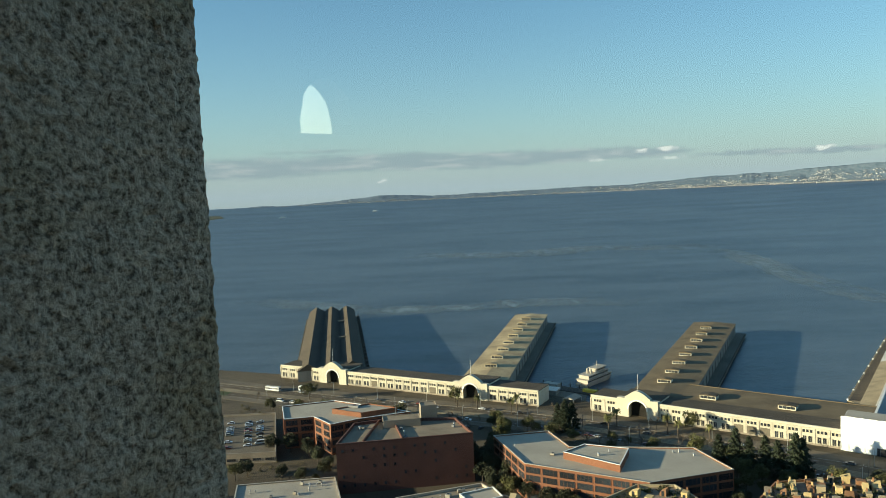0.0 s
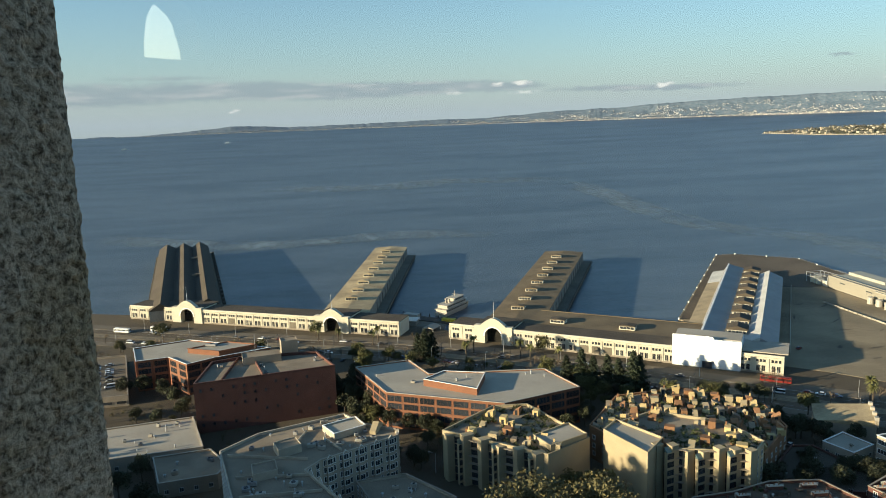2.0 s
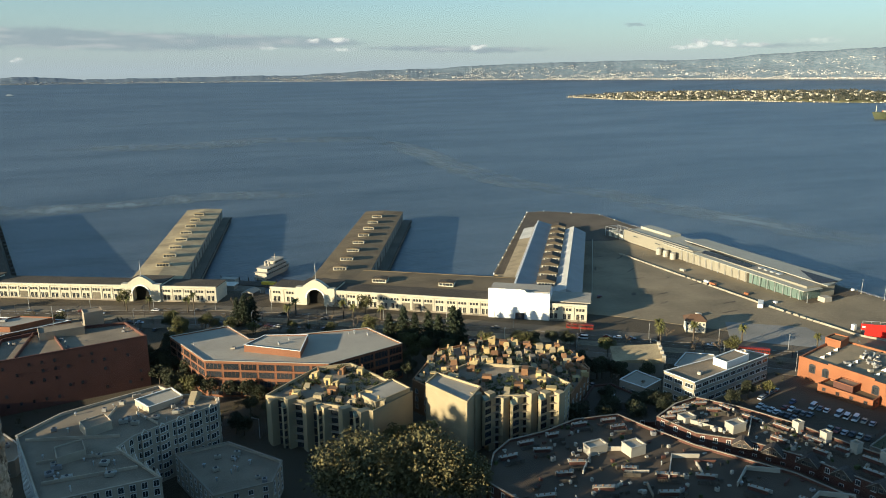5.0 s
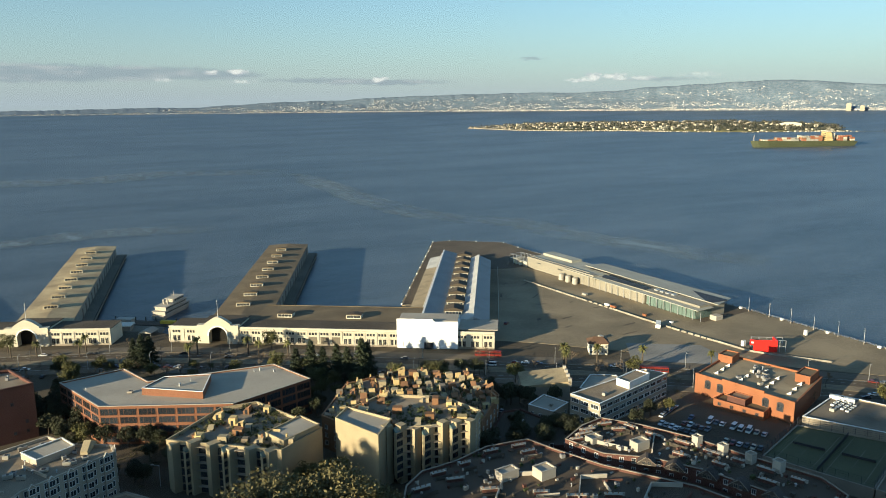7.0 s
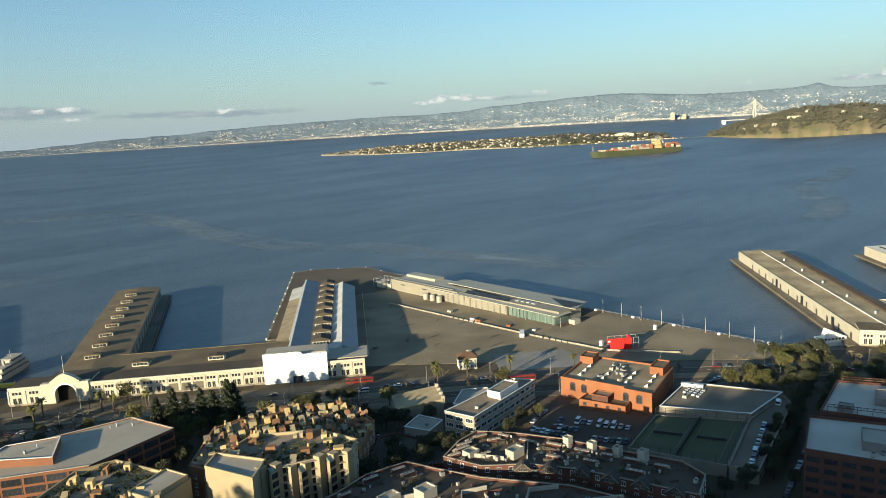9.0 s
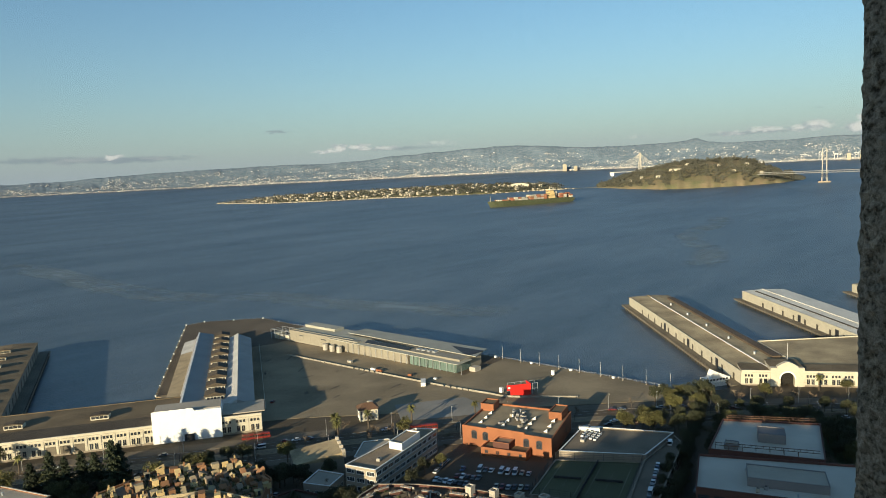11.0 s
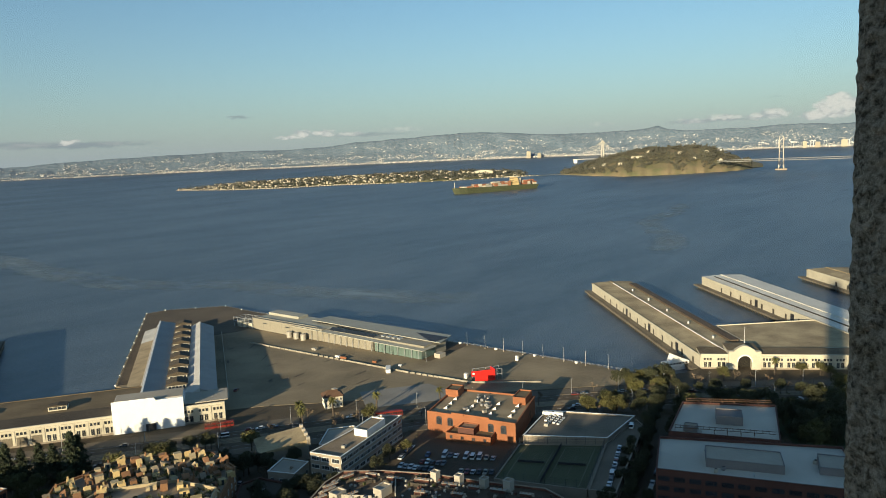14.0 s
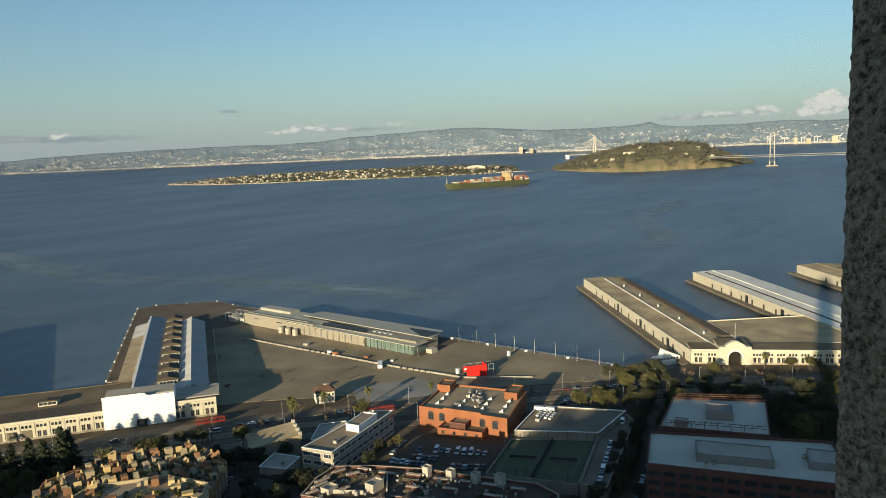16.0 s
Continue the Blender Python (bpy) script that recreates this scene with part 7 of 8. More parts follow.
def broad_tree(seed, leaf, h=10.0, spread=4.2, n=1500, lobes=9, s=0.38):
    """Trunk and limbs, and a crown of leaves gathered in uneven lobes at the limb ends."""
    rn = random.Random(seed)
    tr, cr = bmesh.new(), bmesh.new()
    top = Vector((rn.uniform(-0.4, 0.4), rn.uniform(-0.4, 0.4), h * 0.5))
    tube(tr, (0, 0, -0.3), top, h * 0.03, h * 0.018, 7)
    ends = []
    for k in range(lobes):
        a = k * 2.4 + rn.uniform(-0.4, 0.4)
        e = Vector((math.cos(a) * spread * rn.uniform(0.35, 0.8), math.sin(a) * spread * rn.uniform(0.35, 0.8), h * rn.uniform(0.48, 0.86)))
        tube(tr, top * rn.uniform(0.55, 1), e, h * 0.011, h * 0.004, 5)
        ends.append((e, spread * rn.uniform(0.32, 0.55)))
    ends.append((Vector((top.x, top.y, h * 0.84)), spread * 0.45))
    for k in range(n):
        e, rad = rn.choice(ends)
        d = Vector((rn.gauss(0, 1), rn.gauss(0, 1), rn.gauss(0.15, 0.8))).normalized()
        c = e + d * rad * rn.uniform(0.55, 1.05)
        c.z = max(c.z, h * 0.22)
        leaf_quad(cr, c, s * rn.uniform(0.6, 1.2), rn)
    return fill(tr, "trunk", M["bark"]), fill(cr, "crown", M[leaf])


def fir_tree(seed, h=18.0, w=5.0, n=3600):
    rn = random.Random(seed)
    tr, cr = bmesh.new(), bmesh.new()
    tube(tr, (0, 0, -0.3), (0, 0, h * 0.97), 0.34, 0.05, 7)
    for k in range(60):
        f = k / 60
        z = h * (0.1 + 0.86 * f)
        a = k * 2.39
        L = w * (1 - f) ** 0.75 * rn.uniform(0.7, 1.12) + 0.25
        e = Vector((math.cos(a) * L, math.sin(a) * L, z - L * 0.16))
        tube(tr, (0, 0, z), e, 0.05, 0.02, 4)
        for _ in range(int(n / 60 * (0.5 + 1.1 * (1 - f)))):
            t = rn.random() ** 0.7
            c = Vector((0, 0, z)).lerp(e, t) + Vector((rn.gauss(0, 0.35), rn.gauss(0, 0.35), rn.gauss(-0.1, 0.28)))
            leaf_quad(cr, c, rn.uniform(0.28, 0.52), rn)
    return fill(tr, "trunk", M["bark"]), fill(cr, "crown", M["needle"])


def palm_tree(seed, h=9.0):
    rn = random.Random(seed)
    tr, cr = bmesh.new(), bmesh.new()
    for k in range(6):
        tube(tr, (0, 0, h * k / 6 - 0.2), (0, 0, h * (k + 1) / 6), 0.42 + 0.05 * (k % 2), 0.36, 8)
    for k in range(46):
        a, up = rn.uniform(0, math.tau), rn.uniform(-0.5, 1.15)
        L = rn.uniform(2.6, 3.6)
        d = Vector((math.cos(a) * math.cos(up), math.sin(a) * math.cos(up), math.sin(up)))
        p = Vector((0, 0, h))
        side = Vector((-math.sin(a), math.cos(a), 0))
        prev = None
        for j in range(6):
            f = j / 5
            c = p + d * L * f + Vector((0, 0, -1.5 * f * f))
            wd = 0.34 * math.sin(math.pi * min(1, 0.15 + f * 0.85)) + 0.05
            cur = (cr.verts.new(c + side * wd + Vector((0, 0, -wd * 0.5))), cr.verts.new(c + Vector((0, 0, 0.08))), cr.verts.new(c - side * wd + Vector((0, 0, -wd * 0.5))))
            if prev:
                cr.faces.new((prev[0], cur[0], cur[1], prev[1]))
                cr.faces.new((prev[1], cur[1], cur[2], prev[2]))
            prev = cur
    return fill(tr, "trunk", M["bark"]), fill(cr, "crown", M["palmleaf"])


def bare_tree(seed, h=8.0):
    rn = random.Random(seed)
    tr, cr = bmesh.new(), bmesh.new()

    def grow(p, d, L, r, depth):
        q = p + d * L
        tube(tr if depth > 1 else cr, p, q, r, r * 0.6, 4 if depth < 3 else 6)
        if depth == 0:
            return
        for _ in range(3 if depth > 1 else 5):
            e = (d + Vector((rn.gauss(0, 0.5), rn.gauss(0, 0.5), rn.gauss(0.12, 0.3)))).normalized()
            grow(p.lerp(q, rn.uniform(0.55, 1)), e, L * rn.uniform(0.55, 0.8), max(0.045, r * 0.6), depth - 1)
    grow(Vector((0, 0, -0.2)), Vector((0, 0, 1)), h * 0.36, 0.17, 4)
    return fill(tr, "trunk", M["bark"]), fill(cr, "crown", M["twig"])


KINDS = {
    "broad": ("street_tree", "leafy green street tree", [broad_tree(k, "leaf") for k in range(3)]),
    "dark": ("dark_tree", "dense dark evergreen tree", [broad_tree(k + 9, "leafdark", 11, 4.6, 1700, 10, 0.42) for k in range(3)]),
    "fir": ("fir_tree", "tall dark conifer with drooping branches", [fir_tree(k) for k in range(2)]),
    "palm": ("palm_tree", "stout palm with a full crown of fronds", [palm_tree(k) for k in range(2)]),
    "bare": ("bare_tree", "bare brown winter street tree", [bare_tree(k) for k in range(3)]),
    "gum": ("gum_tree", "great spreading gum tree with olive leaves", [broad_tree(70, "gum", 30, 15, 9500, 26, 0.6), broad_tree(71, "gum", 30, 14, 8000, 22, 0.6)]),
}
rt = random.Random(77)


def ground_z(x, y):
    return max(3.5, hill_z(x, y) - 0.2) if -415 < x < 200 and -330 < y < 280 else 3.5


def tree(kind, x, y, s=1.0, z=None):
    name, label, kinds = KINDS[kind]
    t = thing(name, pose(x, y, ground_z(x, y) if z is None else z, 0, 0, rt.uniform(0, 360)) @ Matrix.Diagonal((s, s, s * rt.uniform(0.9, 1.1), 1)), label, "tree", label + "s")
    tr, cr = rt.choice(kinds)
    part("trunk", tr, None, t)
    part("crown", cr, None, t)


for x, y, s in ((127, 338, 1.0), (133, 333, 1.1), (138, 330, 1.0), (144, 327, 1.05), (148, 323, 1.12), (154, 319, 1.2), (158, 321, 1.12), (65, 398, 1.05), (70, 401, 1.0), (62, 401, 0.9), (67, 405, 0.95)):
    tree("fir", x, y, s)
for x, y, s in ((88, 392, 1), (95, 403, 0.95), (118, 386, 1), (122, 381, 0.9), (40, 437, 0.9), (44, 443, 0.9), (253, 281, 1.15), (250, 276, 1.0), (270, 274, 0.95), (289, 260, 0.95), (449, 94, 0.9), (8, 455, 0.9), (20, 449, 0.85), (314, 236, 0.8), (136, 374, 0.95)):
    tree("palm", x, y, s)
for k in range(34):
    i = 12 + k * 1.6
    p, q = Vector(EMB[int(i)]), Vector(EMB[int(i) + 1])
    c = p.lerp(q, i % 1)
    d = (q - p).normalized()
    sd = Vector((d.y, -d.x))
    if k % 5 != 2:
        c1 = c + sd * (16 + rt.uniform(-1.5, 2.5))
        tree("bare", c1.x, c1.y, rt.uniform(0.7, 1.05))
for x, y in ((132, 366), (126, 367), (121, 371), (262, 258), (257, 262), (268, 254), (252, 254), (262, 264), (48, 413), (56, 408), (-10, 430), (-30, 444), (-60, 452), (-90, 470), (-115, 478), (5, 425), (20, 420), (-70, 440), (-120, 455), (-100, 452), (100, 372), (430, 102), (425, 110), (80, 378)):
    tree("bare", x, y, rt.uniform(0.8, 1.1))
for k in range(60):
    i = 14 + rt.uniform(0, 46)
    p, q = Vector(EMB[int(i)]), Vector(EMB[int(i) + 1])
    d = (q - p).normalized()
    c = p.lerp(q, i % 1) + Vector((d.y, -d.x)) * rt.choice([-15, -19, 17, 21, 25, 1, 29])
    if 236 < c.x < 420 and 150 < c.y < 330 and c.x + c.y > 545:
        continue
    tree("bare" if rt.random() < 0.72 else "broad", c.x, c.y, rt.uniform(0.85, 1.25))
for k in range(90):
    i = 18 + rt.uniform(0, 26)
    p, q = Vector(EMB[int(i)]), Vector(EMB[int(i) + 1])
    d = (q - p).normalized()
    c = p.lerp(q, i % 1) + Vector((d.y, -d.x)) * rt.uniform(17, 44)
    if inside(inset(ccw(LV), -6), c.x, c.y) or inside(inset(ccw(LV2), -6), c.x, c.y) or inside(inset(ccw(BR), -5), c.x, c.y) or inside(inset(ccw(STEP), -5), c.x, c.y) or c.x > 205:
        continue
    tree("bare" if rt.random() < 0.66 else "broad", c.x, c.y, rt.uniform(0.7, 1.15))
for x, y, s in ((27, 315, 0.9), (128, 309, 0.8), (120, 306, 0.85), (146, 310, 0.85), (134, 305, 0.7), (113, 300, 0.7), (339, 160, 1.0), (344, 149, 0.95), (352, 155, 0.85), (372, 148, 1.1), (385, 155, 0.9), (386, 140, 1.0), (454, 81, 0.8), (461, 72, 0.7), (457, 66, 0.75),
                (250, 208, 0.75), (-103, 352, 0.9), (206, 296, 0.7), (-100, 290, 0.9), (-112, 470, 0.8), (-92, 462, 0.8), (-75, 462, 0.75)):
    tree("broad", x, y, s)
for x, y, s in ((30, 318, 0.8), (34, 312, 0.85), (42, 305, 0.8), (52, 297, 0.8), (60, 292, 0.75), (68, 287, 0.7), (16, 336, 0.9), (17, 345, 0.9), (20, 330, 0.9), (25, 324, 0.85), (14, 356, 0.9), (12, 366, 0.8), (118, 292, 0.8), (122, 298, 0.8), (108, 287, 0.7), (24, 375, 0.9), (22, 362, 0.9), (18, 353, 1.0), (22, 343, 0.9), (29, 333, 0.95), (20, 322, 0.8), (36, 322, 0.7), (64, 300, 0.95), (55, 304, 0.75), (72, 292, 0.7), (48, 300, 0.85), (90, 282, 0.8), (203, 248, 0.9), (197, 254, 0.85), (214, 243, 0.8), (190, 258, 0.9), (183, 266, 0.8), (196, 268, 0.8),
                (207, 293, 0.75), (200, 299, 0.8), (192, 303, 0.7), (185, 308, 0.75), (176, 300, 0.7), (168, 300, 0.7), (160, 302, 0.75), (200, 216, 0.8), (204, 208, 0.8), (196, 222, 0.8), (228, 208, 0.7), (240, 210, 0.7),
                (-83, 388, 1.0), (-92, 388, 0.95), (-72, 380, 0.9), (-65, 366, 0.9), (-98, 356, 0.8), (-60, 352, 0.8), (-70, 345, 0.7), (-80, 350, 0.7), (-66, 288, 1.0), (-72, 276, 1.0), (-62, 266, 0.9), (-80, 262, 1.0), (-55, 258, 0.9),
                (376, 138, 1.0), (386, 126, 1.0), (395, 121, 0.9), (402, 114, 1.0), (408, 100, 1.0), (398, 100, 0.9), (388, 108, 0.9), (415, 84, 1.0), (416, 74, 0.95), (424, 66, 0.9), (432, 58, 0.9), (405, 62, 1.0), (396, 44, 1.0), (410, 40, 1.0), (425, 38, 1), (438, 40, 1), (378, 90, 0.9), (372, 74, 0.9), (366, 54, 0.9),
                (380, 30, 1), (350, 40, 0.9), (346, 70, 0.8), (352, 88, 0.8), (268, 112, 0.75), (280, 116, 0.7), (292, 119, 0.75), (304, 122, 0.7), (318, 122, 0.75), (332, 126, 0.75), (258, 98, 0.6), (440, 20, 1), (450, 30, 0.9), (420, 10, 1), (400, 12, 1), (365, 142, 0.9), (362, 155, 0.8), (395, 140, 0.8)):
    tree("dark", x, y, s * (0.72 if x > 345 else 1.0))
for k in range(70):
    x, y = rt.uniform(352, 436), rt.uniform(-5, 118)
    if x - 350 > (118 - y) * -0.4 + 84 - (y > 60) * 20:
        continue
    tree("bare" if k % 4 == 0 else "dark", x, y, rt.uniform(0.55, 0.8))
for k in range(150):
    x, y = rt.uniform(334, 446), rt.uniform(40, 165)
    near = min(math.hypot(x - q[0], y - q[1]) for q in EMB)
    if near < 17 or x - 404 > (162 - y) * 0.4 or inside(inset(ccw([(285, 100), (322, 106), (338, 70), (297, 59)]), -7), x, y) or (x < 352 and 95 < y < 128):
        continue
    tree("broad" if rt.random() < 0.3 else "dark", x, y, rt.uniform(0.75, 1.05), 3.5)
for k in range(22):                                    # rows of trees on both sides of the side street
    f = k / 21
    for side in (0, 1):
        x, y = 258 + 134 * f + rt.uniform(-2, 2) + side * 8, (104 + 35 * f if not side else 92 + 42 * f) + rt.uniform(-2, 2)
        if side and (x < 280 or k % 2):
            continue
        tree("dark", x, y, rt.uniform(0.55, 0.8), 3.5)
for x, y, s in ((246, 110, 0.8), (252, 111, 0.7), (226, 118, 0.8), (221, 111, 0.85), (213, 103, 0.8), (236, 113, 0.7), (222, 104, 0.75), (207, 99, 0.8), (272, 93, 0.5)):
    tree("dark", x, y, s, 3.5)
for x, y, s in ((95, 224, 1.35), (87, 226, 1.2), (80, 222, 1.2)):
    tree("broad", x, y, s, 4.5)
GAP = [(34, 270), (46, 262), (78, 283), (35, 308), (22, 332), (14, 300), (18, 284)]
for k in range(60):
    x, y = rt.uniform(10, 80), rt.uniform(260, 335)
    if inside(GAP, x, y):
        tree("bare" if k % 5 == 0 else "dark", x, y, rt.uniform(0.55, 0.85), 3.5)
for x, y, s in ((62, 193, 1.0), (80, 188, 0.92), (92, 184, 0.72)):
    tree("gum", x, y, s, 5.0)
for k in range(26):
    x, y = rt.uniform(-95, 100), rt.uniform(150, 232)
    if (x > 40 and y > 205) or math.hypot(x, y) < 140 or (-40 < x < 50 and y > 208) or x > 95:
        continue
    tree("dark", x, y, rt.uniform(0.6, 1.0))
rw = random.Random(77)
for a, b, n in (((-135, 486), (-25, 440), 13), ((22, 418), (112, 366), 10), ((125, 345), (196, 292), 9), ((-64, 344), (-54, 372), 5), ((14, 330), (20, 362), 4), ((-118, 470), (-70, 452), 5)):
    for k in range(n):
        f = (k + rw.random()) / n
        x, y = a[0] + (b[0] - a[0]) * f + rw.gauss(0, 3), a[1] + (b[1] - a[1]) * f + rw.gauss(0, 3)
        tree(rw.choice(("bare", "bare", "dark", "broad")), x, y, rw.uniform(0.38, 0.62), 3.5)
# scrub and low bushes filling the strips between streets and buildings
M["scrub"] = mat("brown_green_scrub", (0.135, 0.11, 0.048), 0.9, 0.6, 0.3, 2.0, col2=(0.055, 0.055, 0.026))


def scrub(name, label, spots, n, seed, lo=0.5, hi=1.6, z=None, leaf="scrub"):
    rn = random.Random(seed)
    bm = bmesh.new()
    for poly in spots:
        q = ccw(poly)
        xs, ys = [p[0] for p in q], [p[1] for p in q]
        m_ = int(n * (max(xs) - min(xs)) * (max(ys) - min(ys)) / 2000)
        for _ in range(m_):
            x, y = rn.uniform(min(xs), max(xs)), rn.uniform(min(ys), max(ys))
            if inside(q, x, y) and noise.noise((x * 0.06, y * 0.06, seed)) > -0.12:
                r_ = rn.uniform(lo, hi)
                for _ in range(22):
                    d = Vector((rn.gauss(0, 0.5), rn.gauss(0, 0.5), abs(rn.gauss(0.3, 0.45))))
                    leaf_quad(bm, Vector((x, y, ground_z(x, y) if z is None else z)) + d * r_ * 1.5, rn.uniform(0.18, 0.4), rn)
    tagged(part(name, bm, M[leaf]), label, "bushes", kind="stuff")


scrub("street_bushes", "low brown and green bushes between the streets", [[(-150, 495), (-60, 452), (-20, 428), (-30, 408), (-140, 455)], [(20, 412), (60, 392), (118, 352), (112, 330), (60, 345), (20, 380)], [(120, 350), (200, 290), (196, 270), (150, 300), (112, 318)],
                                                           [(100, 300), (122, 318), (160, 308), (150, 292), (112, 288)], [(186, 262), (204, 276), (222, 262), (204, 232), (190, 236)], [(330, 150), (400, 150), (436, 60), (420, 0), (350, 0), (340, 60)],
                                                           [(-100, 375), (-60, 380), (-48, 345), (-98, 340)], [(225, 205), (262, 240), (275, 250), (300, 232), (262, 212)], [(30, 300), (80, 284), (76, 262), (52, 268)], [(34, 270), (46, 262), (78, 283), (35, 308), (22, 332), (14, 300), (18, 284)], [(-100, 296), (-50, 340), (-30, 330), (-40, 270)], [(250, 100), (330, 120), (330, 128), (250, 110)]], 60, 5)
for nm, poly, z in (("roof_garden_plants", A1, 21.5), ("roof_garden_plants", A3, 23.5), ("terrace_plants", STEP, 16.4)):
    scrub(nm, "green and olive plants massed on the roof terraces", [inset(ccw(poly), 0.8)], 520, 9, 0.35, 0.9, z, "shrub")
for k in range(64):
    x, y = rt.uniform(152, 204), rt.uniform(200, 262)
    if inside(STEP, x, y) or inside(A3, x, y) or x + y < 372:
        continue
    tree("dark" if k % 3 == 0 else "bare", x, y, rt.uniform(0.75, 1.1), 3.5)
# unseen woods added on the hill's crest and back, to shade the streets below
bm = bmesh.new()
for k in range(420):
    y = rt.uniform(-150, 330)
    x = crest_x(y) + rt.uniform(-60, 22)
    if math.hypot(x - TC.x, y - TC.y) < 14:
        continue
    tree_clump(bm, x, y, hill_z(x, y) + 1.0, rt.uniform(2.4, 3.8), rt, 7)
tagged(part("hill_woods", bm, M["leafdark"]), "unseen woods added on the hill crest to shade the streets", "trees", kind="stuff")

# ---- vehicles ----
M["tyre"] = mat("tyre_rubber", (0.02, 0.02, 0.02), 0.9, 0.2)
PAINTS = {}
for nm, col in (("white", (0.75, 0.74, 0.72)), ("silver", (0.42, 0.43, 0.44)), ("black", (0.03, 0.03, 0.035)), ("grey", (0.14, 0.145, 0.15)), ("blue", (0.05, 0.08, 0.16)), ("dark_red", (0.2, 0.03, 0.025)), ("beige", (0.42, 0.38, 0.28))):
    PAINTS[nm] = mat(nm + "_car_paint", col, 0.3, 0.08, spec=0.6)


def car_model(paint, van=False):
    """Body with cabin, glass, lamps and four wheels, nose along +x."""
    t = thing("parked_car" if not van else "parked_van", pose(0, 0, -60), paint.replace("_", " ") + (" van" if van else " car") + " parked on asphalt", "van" if van else "car", "parked vehicles")
    L, W, H = (5.2, 1.95, 2.1) if van else (4.5, 1.8, 1.42)
    sh = 0.86 if not van else 1.05
    bm = bmesh.new()
    low = [(-L / 2, 0.32), (L / 2, 0.32), (L / 2, 0.62), (L / 2 - 0.25, sh - 0.08), (L * 0.2, sh), (-L / 2 + 0.1, sh + 0.04), (-L / 2, 0.7)]
    profile(bm, low, -W / 2, W / 2)
    bmesh.ops.bevel(bm, geom=list(bm.edges), offset=0.06, segments=1, affect="EDGES")
    cab = [(-L * 0.42, sh), (L * 0.22, sh), (L * 0.06, H), (-L * 0.3, H)] if not van else [(-L * 0.49, sh), (L * 0.36, sh), (L * 0.22, H), (-L * 0.48, H)]
    b2 = bmesh.new()
    profile(b2, cab, -W / 2 + 0.14, W / 2 - 0.14)
    part("body", bm, PAINTS[paint], t)
    part("glasshouse", b2, M["glass"], t)
    part("roof_panel", boxed(cab[3][0] - 0.02, -W / 2 + 0.12, H - 0.03, cab[2][0] + 0.02, W / 2 - 0.12, H + 0.03), PAINTS[paint], t)
    for sx in (-L * 0.31, L * 0.31):
        for sy in (-W / 2 + 0.1, W / 2 - 0.1):
            bm = bmesh.new()
            tube(bm, (sx, sy - 0.11, 0.32), (sx, sy + 0.11, 0.32), 0.32, 0.32, 10)
            part("wheel", bm, M["tyre"], t)
    return t


CARS = [car_model(p) for p in ("white", "silver", "black", "grey", "blue", "dark_red", "beige")] + [car_model("white", True)]
rc = random.Random(19)
used = set()


def put_car(x, y, z, turn, light=0.5):
    k = rc.choice([0, 0, 1, 7] if rc.random() < light else [1, 2, 3, 4, 5, 6, 2, 3])
    m_ = pose(x, y, z, 0, 0, turn + rc.choice([0, 180]))
    if k not in used:
        used.add(k)
        CARS[k].matrix_basis = m_
    else:
        copy_thing(CARS[k], m_)


def car_row(a, b, n, z, turn, light=0.5, gap=0.15):
    for k in range(n):
        if rc.random() < gap:
            continue
        f = (k + 0.5) / n
        put_car(a[0] + (b[0] - a[0]) * f, a[1] + (b[1] - a[1]) * f, z, turn + rc.uniform(-2, 2), light)


car_row((238, 203), (242, 187), 7, 3.58, 14, 0.7, 0.1)
car_row((253, 200), (260, 186), 6, 3.58, 20, 0.55, 0.2)
car_row((245.5, 200), (250, 186), 6, 3.58, 18, 0.35)
car_row((260, 184), (267, 167), 6, 3.58, 20, 0.4)
car_row((246, 177), (253, 163), 6, 3.58, 20, 0.25)
car_row((233, 187), (237, 173), 5, 3.58, 14, 0.3)
car_row((244, 207), (258, 211), 6, 3.58, 15, 0.2)
for x in (-134, -127.5, -117, -110.5):
    car_row((x, 437), (x + 12, 384), 17, 8.02, 12, 0.45, 0.55)
car_row((254, 112), (294, 124), 14, 8.35, 15, 0.5)
car_row((318, 128), (326, 133), 3, 8.35, 15, 0.5)
car_row((308, 128), (321, 165), 2, 9.95, 70, 0.5, 1.0)
for i in range(14, len(EMB) - 14):
    p, q = Vector(EMB[i]), Vector(EMB[i + 1])
    d = (q - p).normalized()
    sd = Vector((d.y, -d.x))
    turn = math.degrees(math.atan2(d.y, d.x))
    for off, pr in ((-11.0, 0.26), (11.0, 0.2), (-6, 0.07), (6.5, 0.07)):
        for f in (0.1, 0.5, 0.8):
            if rc.random() < pr:
                c = p.lerp(q, f) + sd * off
                put_car(c.x, c.y, 3.57, turn, 0.45)
car_row((186, 256), (196, 232), 6, 3.56, -70, 0.3)
car_row((262, 108), (302, 116), 7, 3.56, 15, 0.4)
car_row((248, 97), (300, 108), 10, 3.56, 12, 0.4)
car_row((216, 98), (228, 101), 3, 3.56, 12, 0.5)
car_row((16, 300), (30, 380), 9, 3.56, 75, 0.3)
car_row((-40, 436), (40, 404), 10, 3.56, 60, 0.4)
car_row((262, 334), (300, 420), 2, 3.64, 30, 0.5)


